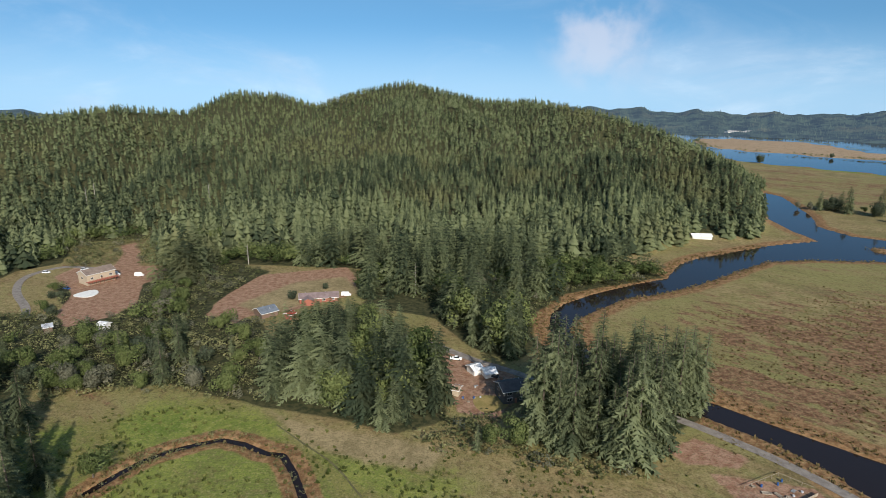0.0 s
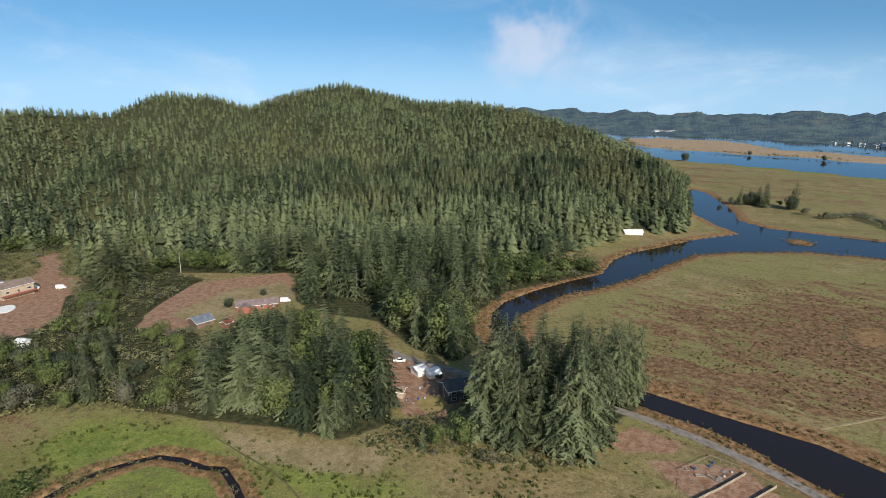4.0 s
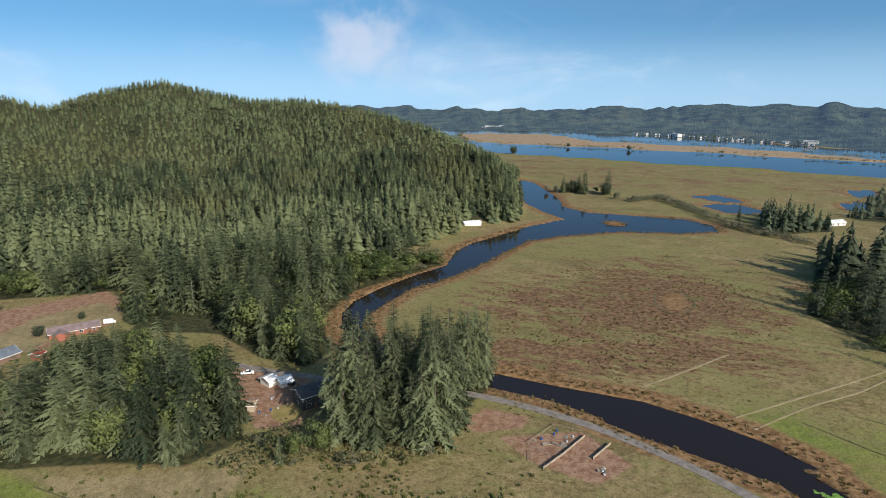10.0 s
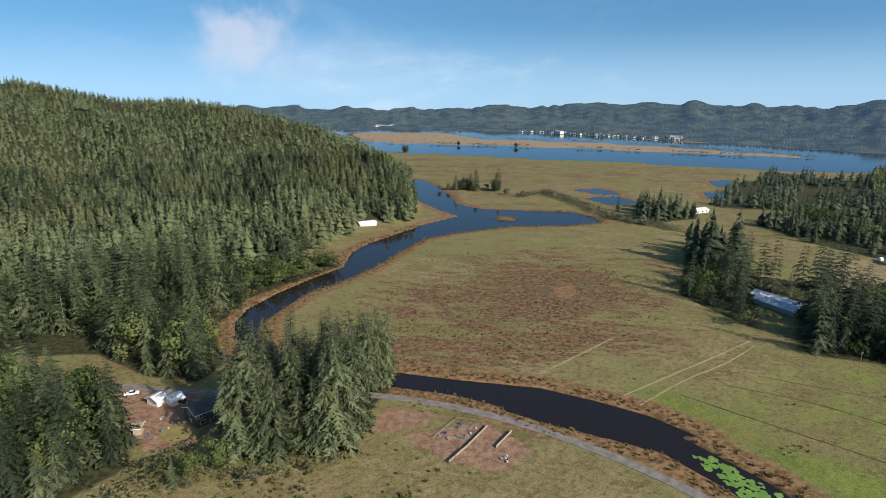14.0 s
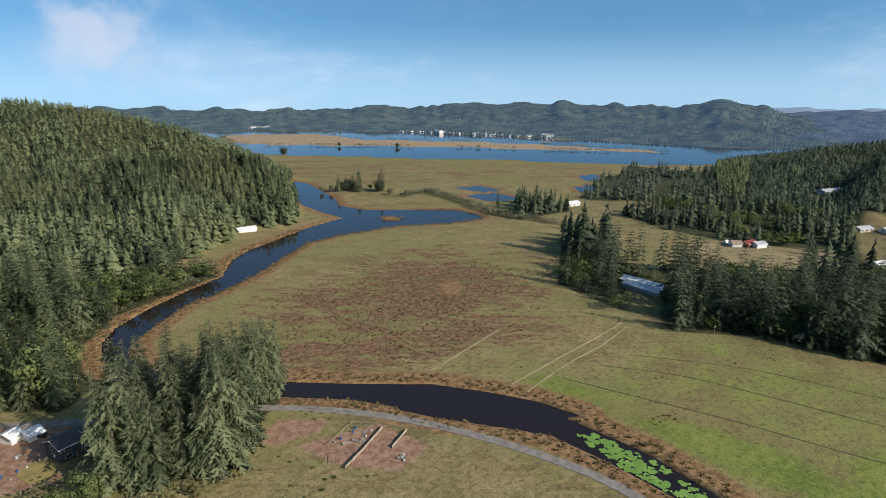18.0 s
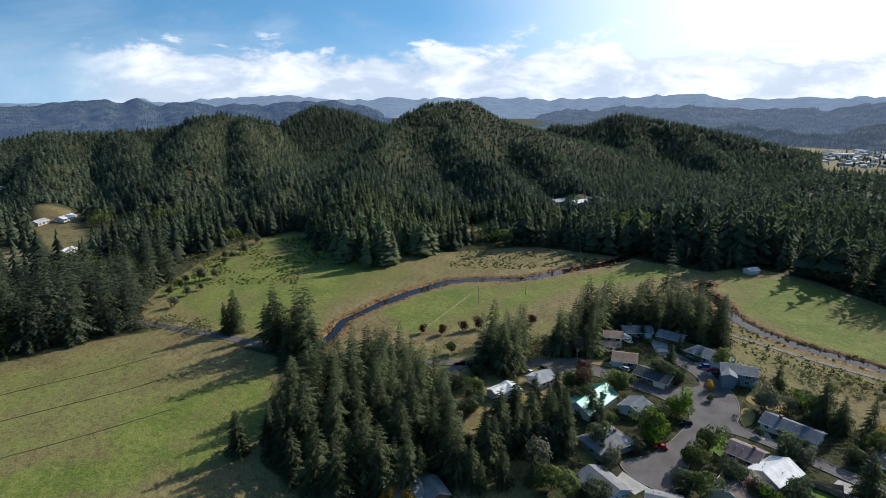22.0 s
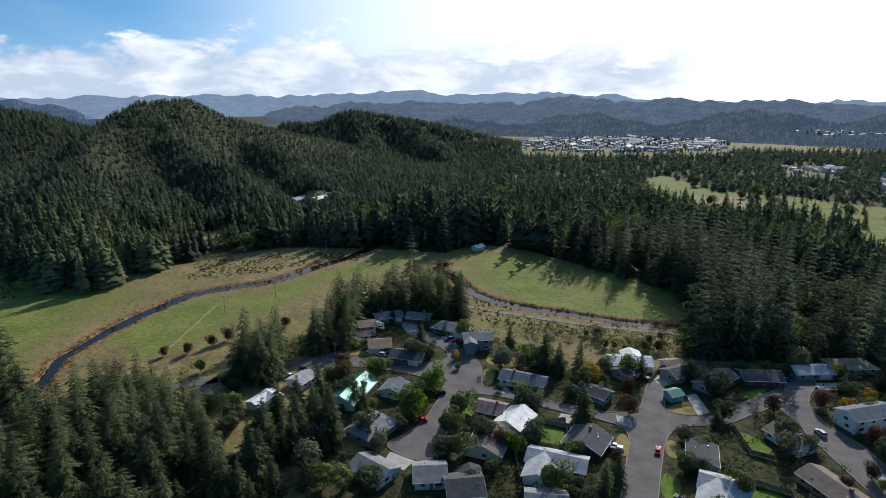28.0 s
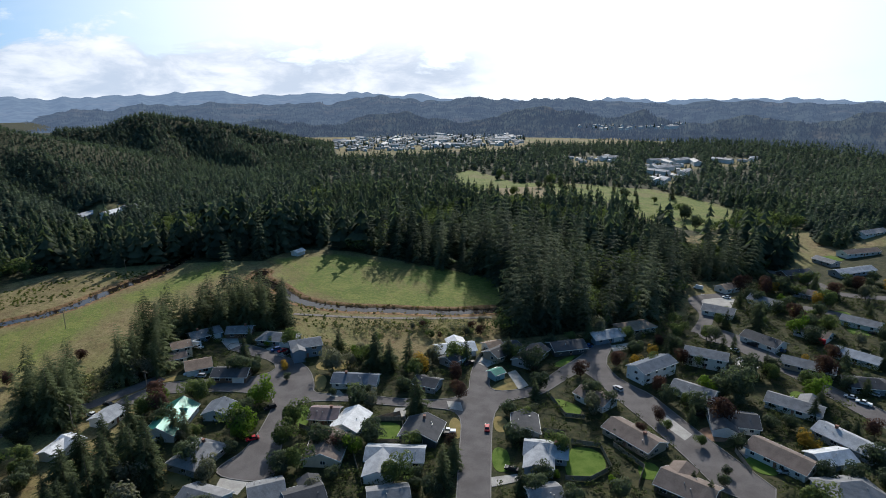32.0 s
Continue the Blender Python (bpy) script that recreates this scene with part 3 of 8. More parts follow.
WOODS = [[(-217.7, 244.2), (-199.1, 269.4), (-160.7, 269.8), (-158.7, 300.0), (-131.5, 300.3), (-95.7, 292.6), (-74.7, 257.6), (-50.5, 271.0), (-12.0, 278.5), (2.1, 246.3), (1.8, 196.4), (-16.3, 187.6), (-38.0, 197.3), (-67.6, 205.2), (-112.8, 223.9), (-165.4, 218.6), (-141.5, 152.3), (-165.0, 152.1)],
         [(29.8, 187.2), (41.9, 177.1), (63.6, 167.3), (79.5, 185.8), (98.1, 199.1), (103.0, 216.2), (87.6, 220.8), (65.6, 225.4), (42.0, 225.2)],
         [(-3.7, 297.7), (13.0, 263.6), (30.0, 245.4), (44.7, 258.8), (48.3, 302.4), (74.1, 339.9), (148.2, 374.8), (125.9, 400.8), (-32.6, 398.3), (-58.3, 360.0), (-47.0, 328.3)],
         [(296.1, 212.3), (287.6, 175.5), (270.4, 133.8), (301.4, 96.6), (308.8, 57.1), (311.1, 24.6), (459.6, 45.4), (409.0, 132.2), (389.5, 171.3), (361.7, 199.7), (423.1, 284.6), (430.9, 308.3)],
         [(422.6, 358.2), (497.1, 345.9), (536.1, 369.8), (500.3, 420.4)],
         [(564.3, 381.8), (492.3, 246.4), (480.4, 145.0), (506.7, 52.0), (605.5, 18.0), (1020.9, 44.5), (926.9, 377.4), (744.9, 466.9)],
         [(286.6, -4.7), (257.3, -30.0), (178.7, -13.7), (141.7, -27.6), (135.6, -61.4), (177.7, -86.4), (206.2, -90.5), (244.5, -69.8), (252.3, -47.4)],
         [(212.0, -141.9), (198.2, -157.7), (229.4, -193.4), (182.6, -223.9), (205.6, -245.8), (232.3, -237.8), (241.0, -190.9), (228.5, -152.8)],
         [(83.0, -255.4), (55.7, -275.1), (8.4, -318.6), (2.7, -388.8), (-49.9, -418.9), (-75.0, -533.0), (-150.9, -633.4), (-229.7, -723.3), (-251.1, -797.6), (-111.4, -569.8), (-21.5, -489.8), (6.1, -477.3), (54.6, -464.6), (177.8, -418.2), (305.0, -370.3), (288.3, -349.3), (237.1, -363.6), (148.4, -349.2), (113.1, -339.0)],
         [(392.1, -167.3), (384.4, -240.6), (337.6, -282.3), (278.9, -316.9), (279.5, -373.4), (370.4, -373.7), (450.8, -246.9)],
         [(721.1, -530.5), (602.1, -847.0), (455.1, -786.0), (306.5, -710.3), (225.2, -554.1), (170.3, -457.9), (272.9, -387.7), (387.4, -281.6)],
         [(-283.1, 335.3), (-284.6, 381.1), (-266.2, 400.3), (-292.5, 457.5), (-225.3, 477.6), (-244.0, 519.7), (-422.9, 516.0)],
         [(-181.3, 358.3), (-158.1, 349.6), (-152.1, 380.5), (-135.4, 399.5), (-55.1, 389.8), (-42.7, 349.0), (-45.7, 318.9), (-6.8, 301.8), (6.3, 360.9), (8.1, 481.9), (-236.9, 477.3)],
         [(762.9, 181.5), (639.8, 78.2), (687.1, -73.8), (524.8, -92.3), (504.2, -60.6), (495.5, -33.2), (419.1, 1.8), (378.3, 21.1), (338.4, 36.2), (328.9, 64.6), (341.4, 91.9)],
         [(717.5, -942.7), (-99.7, -1572.0), (-438.0, -1809.3), (-181.8, -690.4), (-47.6, -557.8), (141.1, -432.5), (274.6, -529.0), (447.1, -586.1)],
         [(887.1, 511.6), (875.2, 243.0), (719.3, -9.3), (663.9, -98.8), (504.8, -82.2), (470.1, -8.4), (479.7, 37.4), (501.1, 140.0), (656.4, 279.5), (672.2, 405.7)]]

GARDENS = [[(197.5, -144.9), (229.9, -190.7), (164.9, -220.0), (118.0, -213.9), (54.5, -269.7), (5.9, -324.2), (-104.5, -527.5), (-159.9, -552.6), (-69.0, -192.3), (-40.6, -137.9), (113.1, -69.2)]]
CLEARINGS = [[(196.0, 466.0), (202.0, 484.0), (222.0, 490.0), (236.0, 480.0), (226.0, 462.0)],
             [(346.0, 200.1), (349.3, 164.7), (268.2, 123.3), (264.2, 143.4), (284.9, 164.7)],
             [(485.3, -333.8), (457.0, -347.1), (476.1, -377.9), (512.8, -368.5), (518.7, -345.1)],
             [(332.8, -784.9), (320.6, -828.8), (224.5, -737.0), (148.6, -762.3), (90.4, -753.4), (55.5, -754.7), (-28.3, -667.2), (-24.9, -574.6), (-0.4, -536.7), (51.7, -572.0), (97.0, -648.3), (149.2, -631.4), (211.6, -600.8), (277.9, -674.8)],
             [(101.2, -1033.4), (17.2, -1116.2), (6.7, -993.8), (39.4, -765.5), (63.0, -771.9)], [(232.1, -1070.4), (165.7, -1116.3), (134.2, -948.9), (191.5, -909.8)], [(-5.3, -1140.3), (-81.1, -1210.2), (-72.8, -1048.1), (-13.5, -1000.9)],
             [(880.0, -1289.4), (724.8, -1449.1), (470.4, -1583.3), (329.5, -1136.2), (488.1, -978.6), (589.9, -864.1)], [(385.6, -1744.6), (59.3, -2034.9), (43.1, -1601.4), (296.9, -1355.3)],
             [(460.7, 205.7), (486.4, 187.6), (524.7, 119.5), (466.7, 99.2), (417.2, 143.5), (385.9, 171.3)], [(648.2, 137.7), (664.9, 95.2), (490.3, 64.8), (472.0, 93.1)],
             [(-0.9, -378.4), (-23.4, -403.1), (-67.1, -461.2), (-146.3, -607.6), (-177.3, -621.7), (-89.6, -273.9), (-6.5, -269.9), (-1.0, -327.3)],
             [(521.8, 374.6), (564.3, 381.8), (621.8, 313.9), (560.7, 282.1), (495.9, 334.7)], [(755.9, 217.4), (831.9, 182.1), (794.6, 173.2), (729.5, 206.2)], [(610.5, 133.8), (671.0, 100.7), (487.5, 71.5), (467.9, 91.6)]]
UNDERGROWTH = [[(-249.0, 299.0), (-203.9, 299.5), (-239.7, 351.8), (-243.4, 381.7), (-204.6, 395.7), (-177.4, 396.1), (-142.3, 396.6), (-115.2, 383.6), (-128.8, 317.9), (-91.7, 288.8), (-127.5, 257.1), (-216.6, 256.2)]]


def soft_union(outlines, x, y, width):
    d = np.full(x.shape, -1e9)
    for o in outlines:
        d = np.maximum(d, outline_distance(o, x, y))
    return np.clip(0.5 + d / width, 0, 1)


def build_ground():
    az = np.concatenate([np.arange(-46, 206, 0.40), np.arange(207, 314, 6.0)])
    dep = np.arange(41.0, 2.52, -0.15)
    rr = np.concatenate([[2, 60, 105], EYE_Z / np.tan(np.radians(dep))])
    A, Rr = np.meshgrid(np.radians(az), rr)
    x, y = Rr * np.sin(A), Rr * np.cos(A)
    hill = hill_height(x, y)
    wd = water_depth(x, y)
    r_soft = np.clip(Rr / 250, 1, 6)
    z = hill + 0.06 * (lattice(x, y, 9, 3) - 1)
    s = np.clip((wd + 1.2 * r_soft) / (2.4 * r_soft), 0, 1)
    z = z * (1 - s) - 3.0 * s
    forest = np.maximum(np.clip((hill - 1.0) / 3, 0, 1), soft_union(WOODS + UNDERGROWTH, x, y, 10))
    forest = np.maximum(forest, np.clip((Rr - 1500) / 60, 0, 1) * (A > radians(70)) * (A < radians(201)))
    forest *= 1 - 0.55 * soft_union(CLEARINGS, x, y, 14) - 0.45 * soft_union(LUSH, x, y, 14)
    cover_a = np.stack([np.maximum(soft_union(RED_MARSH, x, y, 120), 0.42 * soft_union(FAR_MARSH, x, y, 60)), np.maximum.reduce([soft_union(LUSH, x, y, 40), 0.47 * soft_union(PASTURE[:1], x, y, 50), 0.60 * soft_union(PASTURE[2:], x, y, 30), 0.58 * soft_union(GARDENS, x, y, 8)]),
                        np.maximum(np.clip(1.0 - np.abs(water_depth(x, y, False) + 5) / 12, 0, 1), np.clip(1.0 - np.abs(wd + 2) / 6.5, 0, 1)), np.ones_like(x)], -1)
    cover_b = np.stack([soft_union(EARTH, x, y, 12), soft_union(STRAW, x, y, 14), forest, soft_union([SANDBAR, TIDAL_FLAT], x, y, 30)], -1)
    # gardens share this tone: dark soil plus shade between shrubs in the colour
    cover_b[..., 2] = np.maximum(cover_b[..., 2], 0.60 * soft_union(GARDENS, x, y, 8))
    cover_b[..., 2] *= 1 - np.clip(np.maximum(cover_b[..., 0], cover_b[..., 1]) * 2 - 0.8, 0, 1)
    n, m = x.shape
    i, j = np.meshgrid(np.arange(n - 1), np.arange(m), indexing="ij")
    k = (j + 1) % m
    faces = np.stack([i * m + j, i * m + k, (i + 1) * m + k, (i + 1) * m + j], -1).reshape(-1, 4)[:, ::-1]
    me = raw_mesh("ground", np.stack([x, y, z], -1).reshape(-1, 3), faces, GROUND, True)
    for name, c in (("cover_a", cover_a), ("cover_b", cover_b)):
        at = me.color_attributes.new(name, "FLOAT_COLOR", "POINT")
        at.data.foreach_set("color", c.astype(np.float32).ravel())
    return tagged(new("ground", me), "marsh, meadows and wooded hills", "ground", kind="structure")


build_ground()
disc = Shape()
disc.add([(0, 0, WATERS_Z)] + [(2300 * math.sin(radians(a)), 2300 * math.cos(radians(a)), WATERS_Z) for a in range(0, 360, 4)],
         [(0, 1 + (i + 1) % 90, 1 + i) for i in range(90)])
tagged(part("water", disc, WATER), "dark still tidal water of slough, creeks and bay", "water", kind="structure")


# ---- far ridges, the distance behind everything ----
def ridge(name, pts, mat, label, cones, seed):
    k = knots(pts)
    az = np.arange(k[0, 0], k[-1, 0], 0.25)
    el, rf, rc = (np.interp(az, k[:, 0], k[:, i]) for i in (1, 2, 3))
    rows = np.linspace(0, 1.25, 61)
    A, U = np.meshgrid(np.radians(az), rows)
    Rr = rf + (rc - rf) * U
    x, y = Rr * np.sin(A), Rr * np.cos(A)
    top = EYE_Z + rc * np.tan(np.radians(el)) + rc / 300 * (lattice(az * 40, az * 0, 60, seed + 2) + 0.6 * lattice(az * 40, az * 0, 22, seed + 3) - 0.3)
    up = np.where(U < 1, 0.5 * U + 0.5 * U * U * (3 - 2 * U), 1 - (U - 1) * 1.5)
    z = top * up + 8 * (lattice(x, y, 160, seed) + 0.6 * lattice(x, y, 60, seed + 1)) * np.clip(U * 3, 0, 1) * (1 - np.clip(U, 0, 1)) * 2 - 2 * (U == 0)
    # spurs and side valleys run down from the crest
    deg = np.degrees(A) + 0.5 * lattice(x, y, 300, seed + 4)
    spur = np.abs(lattice(deg * 10, Rr * 0.05, 22, seed + 5)) * 0.7 + np.abs(lattice(deg * 10, Rr * 0.1, 9, seed + 6)) * 0.4
    z = z * (1 - 0.62 * np.clip(0.75 - spur * 1.6, 0, 1) * np.clip(U * 4, 0, 1) * np.clip((1 - U) * 2.0, 0, 1))
    n, m = x.shape
    i, j = np.meshgrid(np.arange(n - 1), np.arange(m - 1), indexing="ij")
    f = np.stack([i * m + j, i * m + j + 1, (i + 1) * m + j + 1, (i + 1) * m + j], -1).reshape(-1, 4)[:, ::-1]
    ob = new(name, raw_mesh(name, np.stack([x, y, z], -1).reshape(-1, 3), f, mat, True))
    tagged(ob, label, "hills", kind="structure")
    if cones:
        rng = np.random.RandomState(seed)
        ua, uu = rng.uniform(0, len(az) - 1.01, cones), rng.uniform(0.02, 0.93, cones)
        a = np.radians(np.interp(ua, np.arange(len(az)), az))
        r = np.interp(ua, np.arange(len(az)), rf) * (1 - uu) + np.interp(ua, np.arange(len(az)), rc) * uu
        iu = np.clip(np.searchsorted(rows, uu) - 1, 0, 59)
        w = (uu - rows[iu]) / (rows[iu + 1] - rows[iu])
        ia = ua.astype(int)
        zz = z[iu, ia] * (1 - w) + z[iu + 1, ia] * w
        cone_field(name + "_trees", np.stack([r * np.sin(a), r * np.cos(a), zz - 1], -1), rng.uniform(5, 10, cones), mat, rng, label + ", tree by tree")
    return ob


def cone_field(name, base, height, mat, rng, label):
    """Many far conifers in one mesh, two ragged tiers each."""
    n = len(base)
    ang = rng.uniform(0, 6.28, n)
    vs, fs = [], []
    off = 0
    for z0, z1, w in ((0.0, 0.7, 0.24), (0.4, 1.0, 0.15)):
        ring = np.stack([base + np.stack([np.cos(ang + k * 1.257) * height * w * (1.15 if k % 2 else 0.85), np.sin(ang + k * 1.257) * height * w * (1.15 if k % 2 else 0.85),
                                          height * z0], -1) for k in range(5)], 1)
        tip = base + np.stack([0 * height, 0 * height, height * z1], -1)
        v = np.concatenate([ring, tip[:, None]], 1).reshape(-1, 3)
        i = np.arange(n)[:, None] * 6 + off
        fs += [np.concatenate([i + k, i + (k + 1) % 5, i + 5], 1) for k in range(5)]
        vs.append(v)
        off += 6 * n
    ob = new(name, raw_mesh(name, np.concatenate(vs), np.concatenate(fs), mat))
    return tagged(ob, label, "woodland", kind="stuff")


# air haze over far woods, put in as a bluish emission
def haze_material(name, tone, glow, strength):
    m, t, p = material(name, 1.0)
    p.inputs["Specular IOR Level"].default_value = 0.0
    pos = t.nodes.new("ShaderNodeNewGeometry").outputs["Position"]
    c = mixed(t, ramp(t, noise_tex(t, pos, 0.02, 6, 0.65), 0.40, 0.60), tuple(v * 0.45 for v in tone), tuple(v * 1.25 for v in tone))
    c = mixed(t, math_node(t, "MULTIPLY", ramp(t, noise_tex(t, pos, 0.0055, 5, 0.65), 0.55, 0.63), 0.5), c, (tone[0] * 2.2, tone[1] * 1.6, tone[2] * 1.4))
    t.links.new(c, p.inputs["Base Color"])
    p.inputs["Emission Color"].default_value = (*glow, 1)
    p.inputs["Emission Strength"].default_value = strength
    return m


# glow strength stands for the depth of hazy air before each ridge
BAY_HILLS = haze_material("hazed_bay_woods", (0.046, 0.062, 0.036), (0.25, 0.42, 0.80), 0.125)
BLUE_HILLS = haze_material("hazed_ridge_woods", (0.050, 0.060, 0.050), (0.25, 0.42, 0.84), 0.17)
SOUTH_FEET = haze_material("hazed_foothill_woods", (0.060, 0.066, 0.048), (0.33, 0.46, 0.74), 0.15)
SOUTH_HILLS = haze_material("hazed_south_woods", (0.050, 0.058, 0.048), (0.34, 0.48, 0.76), 0.23)
PALE_HILLS = haze_material("hazed_distance", (0.05, 0.06, 0.06), (0.40, 0.56, 0.84), 0.42)
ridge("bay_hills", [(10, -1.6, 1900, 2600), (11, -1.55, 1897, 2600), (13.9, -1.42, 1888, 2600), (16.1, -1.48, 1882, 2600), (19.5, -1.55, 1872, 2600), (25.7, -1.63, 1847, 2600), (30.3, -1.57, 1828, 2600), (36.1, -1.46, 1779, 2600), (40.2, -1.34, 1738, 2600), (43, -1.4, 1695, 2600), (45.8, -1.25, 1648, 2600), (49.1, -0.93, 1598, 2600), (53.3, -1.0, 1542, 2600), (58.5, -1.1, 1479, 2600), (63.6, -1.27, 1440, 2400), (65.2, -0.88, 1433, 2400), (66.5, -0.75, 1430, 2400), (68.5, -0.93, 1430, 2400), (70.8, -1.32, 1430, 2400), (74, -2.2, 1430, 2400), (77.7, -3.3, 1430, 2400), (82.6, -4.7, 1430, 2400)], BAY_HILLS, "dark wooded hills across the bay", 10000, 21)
ridge("blue_hills", [(54.9, -2.28, 1560, 2900), (69.4, -1.54, 1560, 2900), (74.6, -1.44, 1560, 2900), (79.0, -1.32, 1560, 2900), (82.5, -1.05, 1560, 2900), (86.4, -0.98, 1560, 2900), (88.2, -1.27, 1560, 2900), (92.8, -1.38, 1560, 2900), (96.3, -1.49, 1560, 2900), (100.0, -1.16, 1560, 2900), (102.3, -0.99, 1560, 2900), (105.4, -1.55, 1560, 2900), (108.8, -2.43, 1560, 2800)], BLUE_HILLS, "wooded ridge beyond the bay hills with blue haze glow", 7000, 25)
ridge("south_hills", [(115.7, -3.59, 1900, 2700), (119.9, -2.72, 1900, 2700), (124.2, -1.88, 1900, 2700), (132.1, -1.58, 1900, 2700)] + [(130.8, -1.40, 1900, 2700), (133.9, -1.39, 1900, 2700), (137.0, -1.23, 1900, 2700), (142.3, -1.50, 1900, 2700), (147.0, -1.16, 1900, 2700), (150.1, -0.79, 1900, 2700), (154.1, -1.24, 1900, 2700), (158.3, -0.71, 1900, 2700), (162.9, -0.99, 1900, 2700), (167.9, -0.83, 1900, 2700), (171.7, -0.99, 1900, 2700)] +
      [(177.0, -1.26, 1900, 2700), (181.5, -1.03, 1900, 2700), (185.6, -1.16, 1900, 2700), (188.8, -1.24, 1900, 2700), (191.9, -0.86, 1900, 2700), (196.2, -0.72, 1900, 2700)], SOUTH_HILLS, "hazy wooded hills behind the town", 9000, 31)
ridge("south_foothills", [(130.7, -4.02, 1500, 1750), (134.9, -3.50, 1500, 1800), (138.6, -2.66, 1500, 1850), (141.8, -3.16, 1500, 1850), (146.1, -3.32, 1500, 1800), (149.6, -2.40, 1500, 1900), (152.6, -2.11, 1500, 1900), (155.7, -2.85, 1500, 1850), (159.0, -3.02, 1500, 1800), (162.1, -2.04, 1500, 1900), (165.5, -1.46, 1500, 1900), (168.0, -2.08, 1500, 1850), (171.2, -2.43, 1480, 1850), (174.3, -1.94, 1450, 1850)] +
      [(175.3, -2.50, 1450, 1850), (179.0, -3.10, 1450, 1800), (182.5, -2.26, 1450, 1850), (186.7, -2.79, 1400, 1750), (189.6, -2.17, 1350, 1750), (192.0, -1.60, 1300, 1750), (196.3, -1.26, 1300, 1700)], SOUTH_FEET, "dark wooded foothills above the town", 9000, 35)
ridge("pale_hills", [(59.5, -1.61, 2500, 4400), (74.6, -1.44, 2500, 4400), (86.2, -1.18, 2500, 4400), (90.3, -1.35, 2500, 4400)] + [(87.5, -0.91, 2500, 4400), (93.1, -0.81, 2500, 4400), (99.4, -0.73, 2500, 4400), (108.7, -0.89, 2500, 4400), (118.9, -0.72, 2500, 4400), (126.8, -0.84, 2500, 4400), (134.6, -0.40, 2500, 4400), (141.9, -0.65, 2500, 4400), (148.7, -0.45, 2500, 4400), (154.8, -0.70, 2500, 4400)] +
      [(149.0, -0.49, 2500, 4400), (156.9, -0.83, 2500, 4400), (167.3, -1.00, 2500, 4400), (181.4, -0.80, 2500, 4400), (191.9, -0.86, 2500, 4400)], PALE_HILLS, "far mountains with pale blue haze glow", 0, 41)
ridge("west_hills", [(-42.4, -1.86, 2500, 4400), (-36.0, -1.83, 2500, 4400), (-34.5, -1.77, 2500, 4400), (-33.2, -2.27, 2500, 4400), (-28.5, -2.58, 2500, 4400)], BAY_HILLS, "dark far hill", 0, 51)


# ---- woods ----
def bough_tree(tiers, boughs, seed, wide=0.21, droop=0.34):
    """A conifer of separate roof-shaped boughs in whorls: unit height."""
    rng = np.random.RandomState(seed)
    vs, fs = [], []
    lop = rng.uniform(0, 6.28)
    for i in range(tiers):
        u = (i + rng.uniform(-0.2, 0.2)) / tiers
        z = 0.08 + 0.86 * max(0.0, u)
        reach = wide * (1 - max(0.0, u)) ** 0.72 * min(1.0, 0.72 + 2.2 * u) + 0.012
        n = max(4, int(round(boughs * (1 - 0.45 * u))))
        a0 = rng.uniform(0, 6.28)
        for b in range(n):
            a = a0 + 6.2832 * b / n + rng.normal(0, 0.16)
            z = 0.08 + 0.86 * float(np.clip(u + rng.uniform(-0.55, 0.55) / tiers, 0, 0.97))
            L = reach * rng.uniform(0.62, 1.25) * (1 + 0.2 * math.cos(a - lop))
            d, q = np.array([math.cos(a), math.sin(a), 0]), np.array([-math.sin(a), math.cos(a), 0])
            w = L * rng.uniform(0.40, 0.60)
            drop = droop * rng.uniform(0.7, 1.4)
            k = len(vs)
            vs += [np.array([0, 0, z + 0.30 / tiers + 0.35 * L]), d * L + np.array([0, 0, z - drop * L]),
                   d * L * 0.62 + q * w + np.array([0, 0, z - drop * L * 0.95]), d * L * 0.62 - q * w + np.array([0, 0, z - drop * L * 0.95])]
            fs += [(k, k + 1, k + 2), (k, k + 3, k + 1)]
    k = len(vs)
    for c in range(3):
        vs.append(np.array([0.022 * math.cos(2.1 * c), 0.022 * math.sin(2.1 * c), 0.88]))
    vs.append(np.array([0, 0, 1.0]))
    fs += [(k, k + 1, k + 3), (k + 1, k + 2, k + 3), (k + 2, k, k + 3)]
    return np.array(vs), np.array(fs)


def leafy_tree(lobes, leaves, seed, flat=0.8, low=0.35, high=0.75, leaf=1.0):
    """A broad crown of small leaf clumps round a few lobes: unit height."""
    rng = np.random.RandomState(seed)
    vs, fs = [], []
    for l in range(lobes):
        c = np.array([rng.normal(0, 0.16), rng.normal(0, 0.16), rng.uniform(low, high)])
        rad = rng.uniform(0.17, 0.27)
        for _ in range(leaves):
            d = rng.normal(size=3); d /= np.linalg.norm(d)
            o = c + d * rad * rng.uniform(0.75, 1.05) * np.array([1, 1, flat])
            if o[2] < 0.05:
                continue
            e1 = np.cross(d, rng.normal(size=3)); e1 /= np.linalg.norm(e1)
            e2 = np.cross(d, e1) + d * rng.uniform(-0.4, 0.4)
            s = rng.uniform(0.045, 0.08) * leaf
            k = len(vs)
            vs += [o + e1 * s, o - e1 * s * 0.5 + e2 * s * 0.8, o - e1 * s * 0.5 - e2 * s * 0.8, o + d * s * 0.6]
            fs += [(k, k + 1, k + 3), (k + 1, k + 2, k + 3), (k + 2, k, k + 3)]
    return np.array(vs), np.array(fs)


